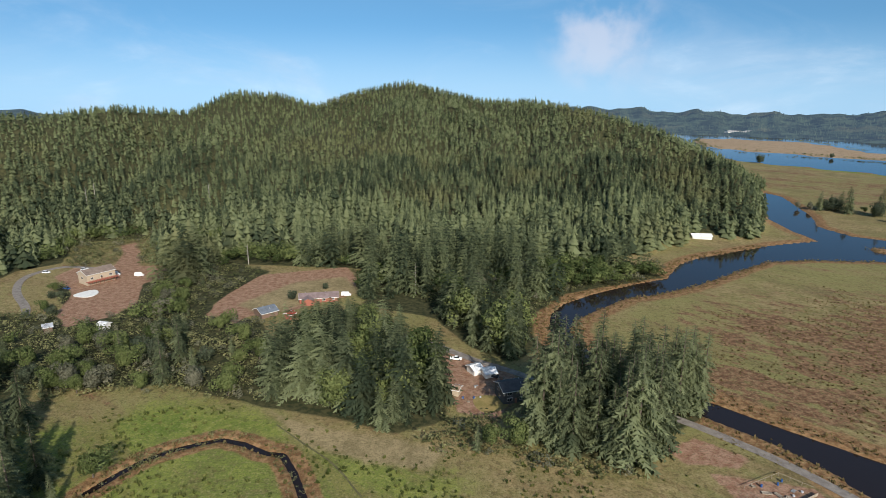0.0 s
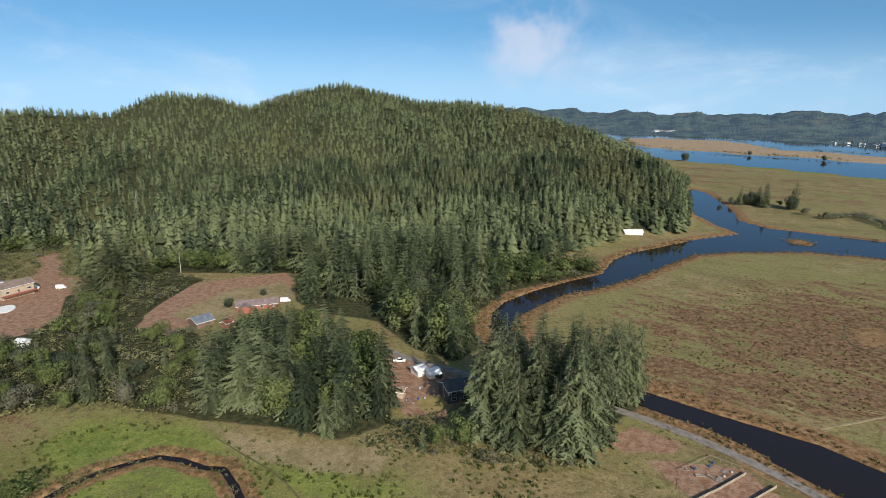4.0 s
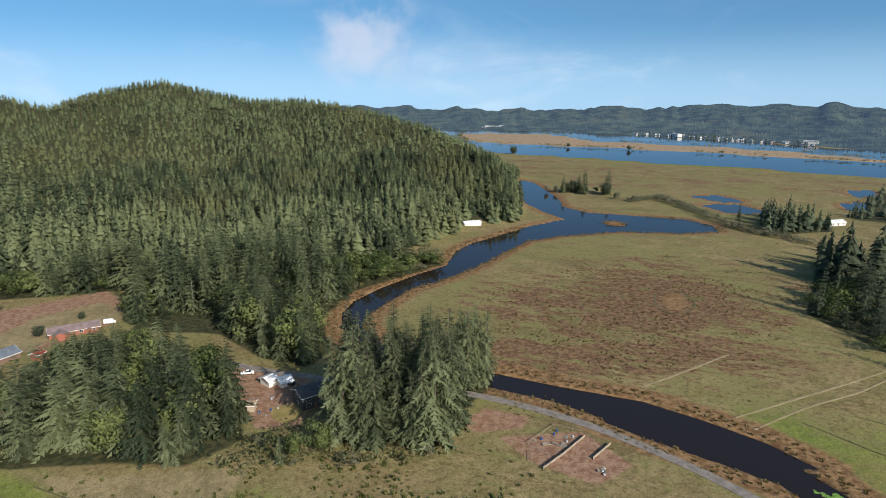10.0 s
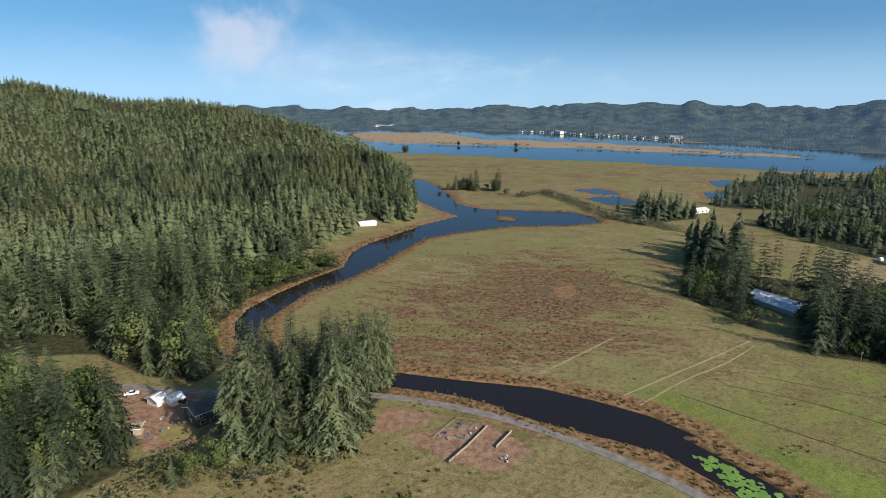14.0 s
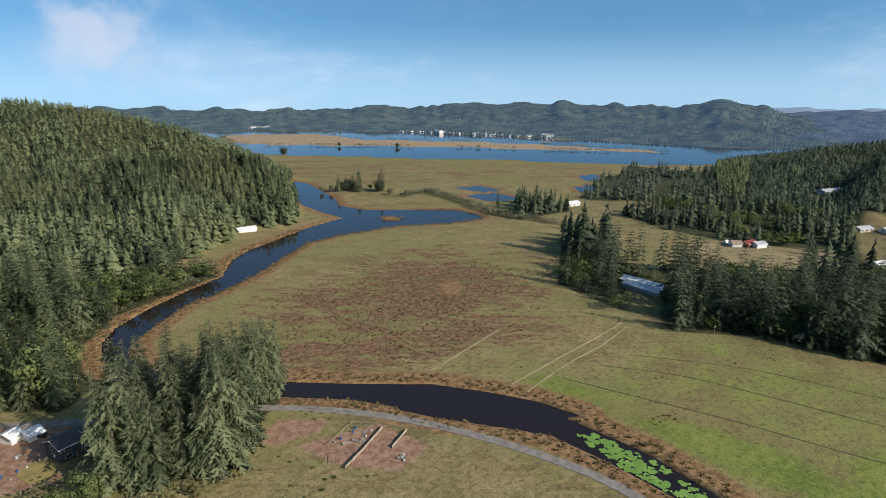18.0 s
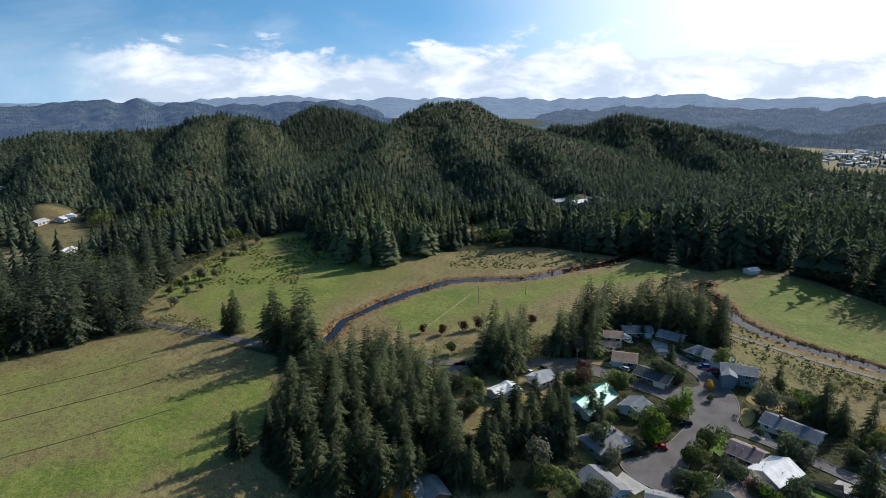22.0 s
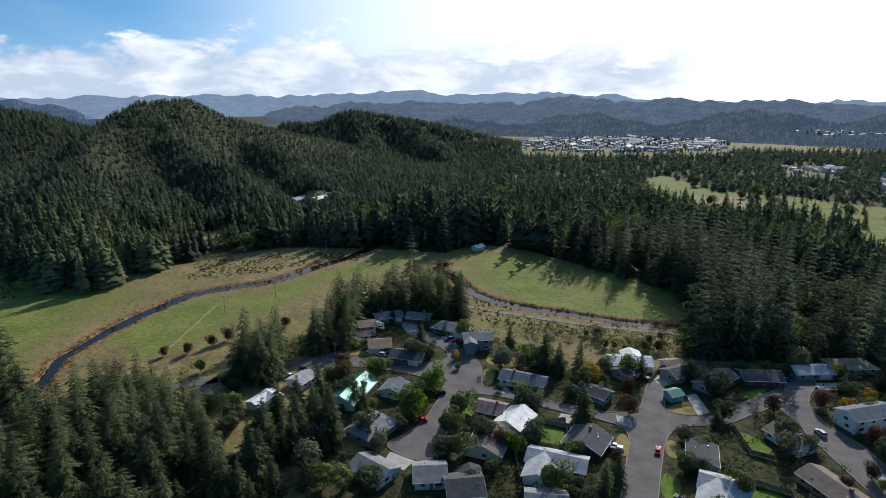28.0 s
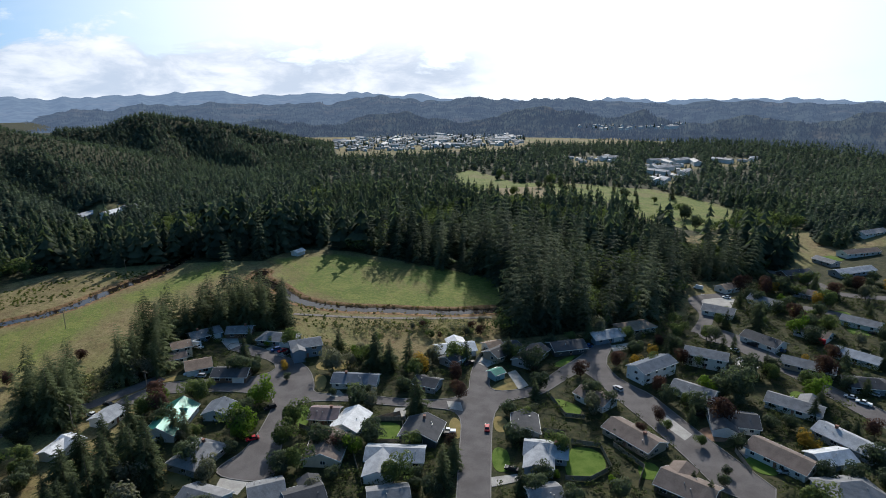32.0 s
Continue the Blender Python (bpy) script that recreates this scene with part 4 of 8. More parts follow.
def spruce_crown(seed, height=24.0, spread=4.2, thin=0.0, pace=1.0):
    """A crown of whorled drooping boughs with side sprays, uneven from side to side."""
    rng = np.random.RandomState(seed)
    lop = rng.uniform(0, 6.28)
    vs, fs = [], []
    z = height * 0.05
    while z < height * 0.985:
        u = z / height
        reach = spread * (1 - u) ** 0.7 * (0.75 + 0.25 * min(1, u * 6))
        count = 5 + int(5 * (1 - u))
        a0 = rng.uniform(0, 6.28)
        for b in range(count):
            if rng.uniform() < thin:
                continue
            a = a0 + 6.2832 * b / count + rng.normal(0, 0.18)
            L = reach * rng.uniform(0.5, 1.22) * (1 + 0.22 * math.cos(a - lop) + 0.15 * math.sin(z * 0.9 + lop)) + 0.25
            d = np.array([math.cos(a), math.sin(a), 0])
            n = np.array([-math.sin(a), math.cos(a), 0])
            rise, droop = rng.uniform(0.0, 0.35) + 0.5 * u, rng.uniform(0.25, 0.5) * (1.1 - u)
            lift = rng.uniform(-0.2, 0.2)
            spine = [np.array([0, 0, z + lift]) + d * L * s + np.array([0, 0, L * (rise * s - (rise + droop) * s * s)]) for s in (0.06, 0.26, 0.44, 0.60, 0.75, 0.88, 1.0)]
            k = len(vs)
            vs += spine
            for q in range(6):
                for side in (-1, 1):
                    w = L * (0.20, 0.25, 0.24, 0.20, 0.15, 0.09)[q] * rng.uniform(0.55, 1.35)
                    m = spine[q] * 0.45 + spine[q + 1] * 0.55 + d * L * rng.uniform(0.04, 0.20)
                    kk = len(vs)
                    vs += [m + n * w * side + np.array([0, 0, -w * rng.uniform(0.1, 0.8)])]
                    fs += [(k + q, k + q + 1, kk) if side > 0 else (k + q + 1, k + q, kk)]
            for q in (1, 2, 3, 4):
                kk = len(vs)
                vs += [(spine[q] + spine[q + 1]) / 2 + n * L * rng.uniform(-0.08, 0.08) + np.array([0, 0, -0.26 * L * rng.uniform(0.4, 1.1)])]
                fs += [(k + q, k + q + 1, kk)]
        z += (0.52 + 0.58 * (1 - u)) * height / 24 * pace
    return np.array(vs), np.array(fs)


def scatter_mesh(name, kinds, pick, place, height, mat, label, category="woodland", smooth=False, girth=1.0):
    """Repeats of small templates in one mesh."""
    rng = np.random.RandomState(len(place) + 7)
    vs, fs, tones, off = [], [], [], 0
    for q, (tv, tf) in enumerate(kinds):
        sel = np.where(pick == q)[0]
        if not len(sel):
            continue
        p, h = place[sel], height[sel]
        a = rng.uniform(0, 6.28, len(sel))
        g = girth * rng.uniform(0.72, 1.35, len(sel))
        x = (tv[None, :, 0] * np.cos(a)[:, None] - tv[None, :, 1] * np.sin(a)[:, None]) * (h * g)[:, None] + p[:, 0:1]
        y = (tv[None, :, 0] * np.sin(a)[:, None] + tv[None, :, 1] * np.cos(a)[:, None]) * (h * g)[:, None] + p[:, 1:2]
        z = tv[None, :, 2] * h[:, None] + p[:, 2:3]
        vs.append(np.stack([x, y, z], -1).reshape(-1, 3))
        fs.append((tf[None] + (np.arange(len(sel)) * len(tv))[:, None, None]).reshape(-1, 3) + off)
        tones.append(np.repeat(rng.uniform(-1, 1, len(sel)), len(tv)))
        off += len(tv) * len(sel)
    me = raw_mesh(name, np.concatenate(vs), np.concatenate(fs), mat, smooth)
    me.attributes.new("tone", "FLOAT", "POINT").data.foreach_set("value", np.concatenate(tones).astype(np.float32))
    ob = new(name, me)
    return tagged(ob, label, category, kind="stuff")


def jittered(x0, x1, y0, y1, step, rng):
    gx, gy = np.meshgrid(np.arange(x0, x1, step), np.arange(y0, y1, step))
    return (gx + rng.uniform(-0.45, 0.45, gx.shape) * step).ravel(), (gy + rng.uniform(-0.45, 0.45, gy.shape) * step).ravel()


def open_ground(x, y):
    """How far a place lies inside a clearing or water, for keeping trees off it."""
    d = water_depth(x, y) + 4
    for o in EARTH + STRAW + CLEARINGS:
        d = np.maximum(d, outline_distance(o, x, y))
    return d


def wood_sites(step, r0, r1, seed, wooded, woods=None):
    rng = np.random.RandomState(seed)
    x, y = jittered(-r1, r1, -r1, r1, step, rng)
    az, r = polar(x, y)
    keep = (r >= r0) & (r < r1) & (az > -41) & (az < 201)
    x, y = x[keep], y[keep]
    h = hill_height(x, y)
    d = np.full(x.shape, -1e9)
    for o in (woods or WOODS):
        d = np.maximum(d, outline_distance(o, x, y))
    keep = (h > 0.5 if wooded == "hill" else (h <= 0.5) & (d > 0)) & (open_ground(x, y) < 1)
    x, y, h = x[keep], y[keep], h[keep]
    gaps = lattice(x, y, 26, seed + 50) + 0.5 * rng.uniform(-1, 1, len(x))
    azr, rr = polar(x, y)
    keep = gaps > (-0.95 if wooded == "hill" else np.where((azr > 48) & (azr < 96) & (rr > 400), -0.1, -0.6))
    x, y, h = x[keep], y[keep], h[keep]
    # slopes turned away from the eye stay bare
    seen = h > -1
    for q in (0.94, 0.88, 0.8, 0.7):
        hq = hill_height(x * q, y * q)
        seen &= hq < EYE_Z + (h + 22 - EYE_Z) * q
    return np.stack([x[seen], y[seen], h[seen] - 0.3], -1), rng


FIRS = [bough_tree(6, 6, s, 0.22) for s in range(6)]
SMALL_FIRS = [bough_tree(4, 5, 50 + s, 0.25) for s in range(6)]
FINE_FIRS = [bough_tree(11, 9, 30 + s, 0.21) for s in range(8)]
MID_FIRS = [bough_tree(8, 7, 40 + s, 0.21) for s in range(8)]
ALDERS = [leafy_tree(7, 24, 100 + s, leaf=0.8) for s in range(4)]
for lo, hi, step, small, big in ((330, 430, 6.4, 13, 25), (430, 540, 6.0, 11, 21), (540, 680, 5.6, 9, 17), (680, 1060, 6.3, 8, 14)):
    site, rng = wood_sites(step, lo, hi, int(lo), "hill")
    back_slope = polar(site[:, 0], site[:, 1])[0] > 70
    thinned = back_slope | (rng.uniform(size=len(site)) < 0.78)
    site, back_slope = site[thinned], back_slope[thinned]
    kinds = FINE_FIRS if lo < 430 else MID_FIRS if lo < 480 else FIRS if lo < 600 else SMALL_FIRS
    size = rng.uniform(small, big, len(site)) * (1 + 0.22 * lattice(site[:, 0], site[:, 1], 110, 19))
    # taller old trees stand along the foot of the slope
    size *= 1.25 - 0.4 * np.clip(site[:, 2] / 30, 0, 1)
    pickk = rng.randint(0, len(kinds), len(site))
    # slopes past azimuth 70 take the copy with shade and haze in its colour
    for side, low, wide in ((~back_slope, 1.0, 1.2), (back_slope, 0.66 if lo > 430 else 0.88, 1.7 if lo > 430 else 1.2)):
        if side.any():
            scatter_mesh("hillside_firs", kinds, pickk[side], site[side], size[side] * low, NEEDLE_SLOPE_HAZED if wide > 1.3 else NEEDLE_MID, "dense dark green young fir forest on the slope", girth=wide)
site, rng = wood_sites(8.5, 1060, 1400, 5, "hill")
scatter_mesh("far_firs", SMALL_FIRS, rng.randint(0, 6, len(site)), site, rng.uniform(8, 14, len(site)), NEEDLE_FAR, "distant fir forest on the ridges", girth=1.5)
front, rng = wood_sites(7.5, 235, 330, 8, "flat", [WOODS[3], WOODS[8]])
site, rng = wood_sites(7.5, 330, 700, 6, "flat")
site = np.concatenate([front, site])
far_off = np.hypot(site[:, 0], site[:, 1])
leafy = lattice(site[:, 0], site[:, 1], 45, 9) + 0.3 * rng.uniform(-1, 1, len(site)) > np.where(polar(site[:, 0], site[:, 1])[0] < 100, 0.26, 0.34)
tall = np.where(polar(site[:, 0], site[:, 1])[0] > 125, np.where(far_off < 480, 40, 22), np.where(far_off < 460, 33, 22)) * rng.uniform(0.45, 1.15, len(site)) * (1 + 0.25 * lattice(site[:, 0], site[:, 1], 30, 12))
BOUGHED = [(v / 24, f) for v, f in (spruce_crown(260 + i, 24, 4.7, 0.05, 1.9) for i in range(5))]
close, mid_way = far_off < 430, far_off < 560
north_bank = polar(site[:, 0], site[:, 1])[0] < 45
# firs past azimuth 45 take the copy coloured for their shadow side
for bank, mat in ((north_bank, NEEDLE_MID), (~north_bank, NEEDLE_SHADED)):
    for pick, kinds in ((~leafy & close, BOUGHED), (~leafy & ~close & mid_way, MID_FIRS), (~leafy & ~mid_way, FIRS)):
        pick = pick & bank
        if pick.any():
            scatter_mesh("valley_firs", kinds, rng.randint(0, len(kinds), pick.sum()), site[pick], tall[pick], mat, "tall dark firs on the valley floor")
scatter_mesh("valley_alders", ALDERS, rng.randint(0, 4, len(site))[leafy], site[leafy], rng.uniform(9, 15, leafy.sum()), LEAF, "olive alders among the firs", girth=1.2)
site, rng = wood_sites(10, 700, 1500, 7, "flat")
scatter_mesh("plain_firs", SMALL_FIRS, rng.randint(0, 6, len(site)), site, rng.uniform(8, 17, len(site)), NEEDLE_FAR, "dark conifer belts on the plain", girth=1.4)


# ---- near trees, one by one ----
def spruce(seed, height=24.0, spread=4.2, thin=0.0, mat=NEEDLE, label="tall green fir with drooping boughs, needles in back-lit tone"):
    root = tagged(new("spruce_tree"), label, "conifer tree", "near spruces")
    trunk = Shape().tube((0, 0, -1.0), (0, 0, height * 0.5), 0.42, 0.24, 7).tube((0, 0, height * 0.5), (0, 0, height * 0.985), 0.24, 0.03, 6)
    part("trunk", trunk, BARK, root)
    v, f = spruce_crown(seed, height, spread, thin)
    part("crown", raw_mesh("crown", v, f, mat), mat, root)
    return root


def broadleaf(seed, mat, name, label, height=8.0):
    rng = np.random.RandomState(seed)
    root = tagged(new(name), label, "tree", "broadleaf trees")
    trunk = Shape().tube((0, 0, -0.5), (0, 0, height * 0.35), 0.22, 0.16, 7)
    for i in range(4):
        a = 1.6 * i + rng.uniform(0, 0.6)
        trunk.tube((0, 0, height * 0.3), (height * 0.2 * math.cos(a), height * 0.2 * math.sin(a), height * 0.68), 0.12, 0.04, 5)
    part("trunk", trunk, BARK, root)
    v, f = leafy_tree(12, 110, seed, 0.9, 0.24, 0.74, 0.55)
    v = v * height
    part("crown", raw_mesh("crown", v, f, mat), mat, root)
    return root


SPRUCES = [spruce(200 + i, 24, 6.0 + 0.8 * (i % 3), 0.04 + 0.05 * (i % 2)) for i in range(6)]
# same tree for the north side, front-lit tone in its needle colour
FRONT_LIT_SPRUCES = [spruce(240 + i, 24, 4.5 + 0.6 * (i % 3), 0.10, NEEDLE_FRONT_LIT, "tall grey-green spruce with drooping boughs, needles in front-lit tone") for i in range(5)]
for i, s in enumerate(SPRUCES + FRONT_LIT_SPRUCES):
    s.matrix_basis = pose(-30 + 9 * i, -60, 0)


def plant(template, x, y, scale, turn):
    h = float(hill_height(np.array([x]), np.array([y]))[0])
    return copy_thing(template, Matrix.LocRotScale((x, y, h), Euler((0, 0, turn)), (scale, scale, scale * 1.0)))


STAND = []


def ground_z(x, y):
    return float(hill_height(np.array([float(x)]), np.array([float(y)]))[0])


def grove(outline, step, lo, hi, seed, singly=True):
    rng = np.random.RandomState(seed)
    p = np.array(outline)
    x, y = jittered(p[:, 0].min(), p[:, 0].max(), p[:, 1].min(), p[:, 1].max(), step, rng)
    ok = (outline_distance(outline, x, y) > 0)
    for a, b in zip(x[ok], y[ok]):
        h = rng.uniform(lo, hi) * rng.choice([1, 1, 1, 0.6])
        if b > 180 and a < 0:
            h = min(h, max(9.0, 118 * (1 - math.hypot(a, b) / 338) + 1))
        if singly and math.hypot(a, b) < (240 if b > 0 else 196):
            plant(FRONT_LIT_SPRUCES[rng.randint(5)] if b > 0 else SPRUCES[rng.randint(6)], a, b, h / 24, rng.uniform(0, 6.28))
        else:
            STAND.append((a, b, ground_z(a, b), h))


GROVES = [
    ([(-69.5, 208.1), (-38.2, 198.0), (-16.4, 188.3), (1.8, 197.6), (-1.7, 240.6), (-11.4, 264.7), (-43.4, 301.4), (-53.6, 289.2), (-78.1, 270.7)], 7.4, 17, 33),
    ([(31.3, 184.8), (41.9, 174.3), (62.0, 168.9), (73.5, 178.3), (83.1, 199.0), (73.3, 214.0), (50.5, 219.5), (39.9, 208.7)], 6.6, 27, 42),
    ([(83.2, 205.2), (87.8, 197.1), (99.8, 203.2), (101.9, 216.3), (92.2, 219.9)], 6.0, 26, 37),
    ([(-2.2, 301.8), (13.2, 268.3), (30.4, 248.9), (43.9, 262.0), (41.2, 294.2), (21.5, 315.1), (2.5, 319.5)], 8.0, 20, 33),
    ([(-137.3, 245.0), (-114.6, 245.2), (-122.3, 277.3), (-146.0, 292.1)], 8.0, 16, 24),
    ([(-202.5, 213.7), (-175.7, 213.9), (-201.0, 256.3), (-237.4, 269.0)], 7.0, 18, 26),
    ([(180.7, -15.7), (141.7, -27.6), (140.1, -63.6), (172.1, -81.3), (204.3, -84.6), (239.0, -68.1), (229.1, -46.4), (211.1, -28.0)], 7.0, 17, 27),
    ([(267.0, -24.8), (244.8, -44.5), (258.1, -48.8), (277.9, -28.7)], 6.5, 24, 37),
    ([(215.3, -142.5), (200.6, -159.6), (229.4, -193.4), (185.1, -226.7), (202.7, -242.5), (228.8, -234.4), (241.0, -190.9)], 5.2, 18, 28),
    ([(210.9, -111.5), (202.9, -123.9), (210.8, -127.3), (219.5, -119.1)], 5.0, 20, 25),
    ([(156.6, -80.0), (143.4, -91.7), (147.2, -113.1), (157.3, -118.0), (166.4, -104.0)], 6.5, 16, 22),
    # added mostly out of view, to cast shade on the ground beyond
    ([(-133.9, 117.6), (-107.2, 126.6), (-123.4, 147.9), (-159.6, 175.7), (-186.0, 175.5)], 7.0, 24, 31),
    ([(241.0, -68.5), (232.4, -83.1), (195.0, -82.2), (165.2, -68.5), (141.9, -83.6), (130.0, -75.4), (176.9, -45.0)], 6.0, 14, 20),
    ([(181.0, -2.0), (197.0, -14.0), (216.0, -24.0), (228.0, -42.0), (200.0, -40.0), (180.0, -18.0)], 6.5, 14, 24),
    ([(224.4, -113.8), (198.0, -115.2), (202.5, -128.1), (227.3, -142.7), (242.0, -133.1)], 5.5, 18, 25),
]
for i, g in enumerate(GROVES):
    grove(*g, 300 + i, i not in (0, 3, 4, 5))
stand = np.array(STAND)
crowns = [(v / 24, f) for v, f in (spruce_crown(220 + i, 24, 5.5, 0.06, 1.6) for i in range(4))]
mixture = (np.arange(len(stand)) * 7) % 10
north_side = stand[:, 1] > 0
for pick, mat, label in ((north_side & (mixture < 6), NEEDLE_FRONT_LIT, "close stand of grey-green spruces in front-lit tone"), (north_side & (mixture >= 6) & (mixture < 8), NEEDLE_MID, "close stand of fresh green firs"), (~north_side, NEEDLE, "close stand of green firs in back-lit tone")):
    scatter_mesh("spruce_stand", crowns, np.arange(pick.sum()) % 4, stand[pick][:, :3], stand[pick][:, 3], mat, label)
pick = north_side & (mixture >= 8)
scatter_mesh("alder_stand", [leafy_tree(11, 110, 110 + k, 1.0, 0.2, 0.8, 0.5) for k in range(4)], np.arange(pick.sum()) % 4, stand[pick][:, :3], stand[pick][:, 3] * 0.75, LEAF, "fresh green alders among the spruces")


# ---- roads, paths and yards ----
def smooth_line(pts, step):
    """Points at even steps on a smooth curve through pts."""
    p = np.array(pts, float)
    q = np.concatenate([[2 * p[0] - p[1]], p, [2 * p[-1] - p[-2]]])
    out = []
    for i in range(1, len(q) - 2):
        n = max(2, int(np.hypot(*(q[i + 1] - q[i])) / step))
        for s in np.arange(n) / n:
            out.append(0.5 * (2 * q[i] + (q[i + 1] - q[i - 1]) * s + (2 * q[i - 1] - 5 * q[i] + 4 * q[i + 1] - q[i + 2]) * s * s + (3 * q[i] - q[i - 1] - 3 * q[i + 1] + q[i + 2]) * s ** 3))
    return np.array(out + [p[-1]])


def strip(pts, width, lift, thick=0.0, wobble=0.0, step=4.0, seed=1):
    """A flat band along a course, with a skirt down into the ground."""
    c = smooth_line(pts, step)
    d = np.gradient(c, axis=0)
    n = np.stack([-d[:, 1], d[:, 0]], -1) / (np.hypot(d[:, 0], d[:, 1])[:, None] + 1e-9)
    rng = np.random.RandomState(seed)
    w = width / 2 * (1 + wobble * rng.uniform(-1, 1, (len(c), 2)))
    z = hill_height(c[:, 0], c[:, 1])
    l, r = c + n * w[:, :1], c - n * w[:, 1:]
    s = Shape()
    m = len(c)
    vs = [(*p, q + lift) for p, q in zip(l, z)] + [(*p, q + lift) for p, q in zip(r, z)] + [(*p, q + lift - 0.8) for p, q in zip(l, z)] + [(*p, q + lift - 0.8) for p, q in zip(r, z)]
    fs = []
    for i in range(m - 1):
        fs += [(i, m + i, m + i + 1, i + 1), (i, i + 1, 2 * m + i + 1, 2 * m + i), (m + i + 1, m + i, 3 * m + i, 3 * m + i + 1)]
    return s.add(vs, fs)


def patch(outline, lift, depth=0.6):
    """A flat piece of ground with an outline, as a slab."""
    n = len(outline)
    z = ground_z(*np.mean(np.array(outline), axis=0))
    vs = [(x, y, z + lift) for x, y in outline] + [(x, y, z + lift - depth) for x, y in outline]
    a = sum(p[0] * q[1] - q[0] * p[1] for p, q in zip(outline, outline[1:] + outline[:1]))
    top = tuple(range(n)) if a > 0 else tuple(range(n - 1, -1, -1))
    return Shape().add(vs, [top] + [(i, i + n, (i + 1) % n + n, (i + 1) % n) if a < 0 else ((i + 1) % n, (i + 1) % n + n, i + n, i) for i in range(n)])


CONCRETE = speckled("concrete", (0.30, 0.28, 0.26), (0.46, 0.44, 0.40), 0.3, 0.9, 0, 3.0)
KERBSTONE = speckled("kerbstone", (0.15, 0.138, 0.13), (0.25, 0.235, 0.22), 0.3, 0.9, 0, 3.0)
LAWN = speckled("mown_lawn", (0.075, 0.130, 0.020), (0.145, 0.200, 0.042), 0.25, 0.95, 0, 2.5, 0.1, 0, 0.08)
DRY_GRASS = speckled("dry_grass", (0.20, 0.165, 0.06), (0.30, 0.225, 0.095), 0.3, 0.95, 0, 2.5, 0.1, 0, 0.08)
STRAW_PATH = speckled("straw_track", (0.20, 0.16, 0.085), (0.31, 0.25, 0.14), 0.3, 0.95, 0, 2.0)
MUD = speckled("drain_mud", (0.066, 0.062, 0.024), (0.13, 0.12, 0.046), 0.4, 0.9, 0, 2.0)
BARKDUST = speckled("bark_mulch", (0.14, 0.075, 0.045), (0.24, 0.14, 0.085), 0.4, 0.95, 0, 3.0)
RUST_GRASS = speckled("rust_grass", (0.15, 0.085, 0.042), (0.27, 0.175, 0.09), 0.3, 0.95, 0, 1.5, 0.1, 0, 0.08)
DUCKWEED = speckled("duckweed", (0.09, 0.19, 0.025), (0.17, 0.29, 0.05), 0.25, 0.8, 0, 1.5)

STREET_WEST_N = [(197.6, -125.7), (200.0, -138.0), (198.4, -149.6), (195.8, -157.0), (181.0, -166.9), (166.6, -174.5), (160.5, -185.1), (167.6, -191.6), (182.6, -192.5), (196.4, -193.0), (199.5, -200.0), (187.0, -201.4), (167.7, -197.9), (157.1, -196.3), (147.2, -191.1), (138.4, -181.7), (134.8, -175.6), (128.6, -176.9), (116.3, -182.4)]
STREET_MID_N = [(102.3, -184.8), (83.5, -191.8), (78.1, -201.5), (82.1, -213.5), (84.7, -222.8), (83.9, -229.2), (79.4, -226.3), (74.3, -217.1), (72.3, -208.8), (67.7, -206.7), (59.8, -211.8), (54.3, -217.4), (50.3, -234.7), (44.8, -249.3), (41.2, -264.2), (38.2, -272.6), (31.9, -272.6)]
STREET_EAST = [(32.8, -252.2), (27.1, -240.5), (18.3, -233.5), (11.4, -230.0), (4.0, -221.4), (-6.4, -209.0), (-18.5, -196.0), (-33.3, -180.0), (-16.4, -172.5), (-4.9, -188.6), (6.9, -203.0), (18.2, -215.0), (27.3, -225.4), (34.4, -233.9), (40.2, -239.2), (44.9, -227.5), (50.4, -211.5), (57.7, -204.8), (62.8, -199.2)]
STREET_S = [(63.4, -188.9), (56.2, -166.7), (39.9, -120.2), (48.9, -116.2), (68.2, -168.6), (72.4, -180.2), (77.0, -185.4), (83.1, -185.4), (99.6, -179.8), (121.8, -174.6), (133.3, -168.4), (134.3, -163.4), (130.1, -154.3), (124.3, -143.4), (117.0, -132.0), (113.6, -124.6), (119.5, -121.1), (127.9, -119.4), (132.8, -120.7)]
STREET_WEST_S = [(133.4, -125.2), (132.1, -132.7), (134.7, -142.6), (138.1, -151.1), (143.2, -162.1), (148.3, -166.6), (158.3, -165.0), (173.4, -159.3), (188.5, -150.5), (191.6, -145.7), (193.2, -138.8), (191.1, -125.3)]
STREET = STREET_WEST_N + STREET_MID_N + STREET_EAST + STREET_S + STREET_WEST_S


def rounded(pts, times=1):
    """Corners cut once, so that the kerb runs in curves."""
    for _ in range(times):
        p = np.array(pts)
        q = np.roll(p, -1, axis=0)
        pts = [tuple(v) for pair in zip(0.75 * p + 0.25 * q, 0.25 * p + 0.75 * q) for v in pair]
    return pts


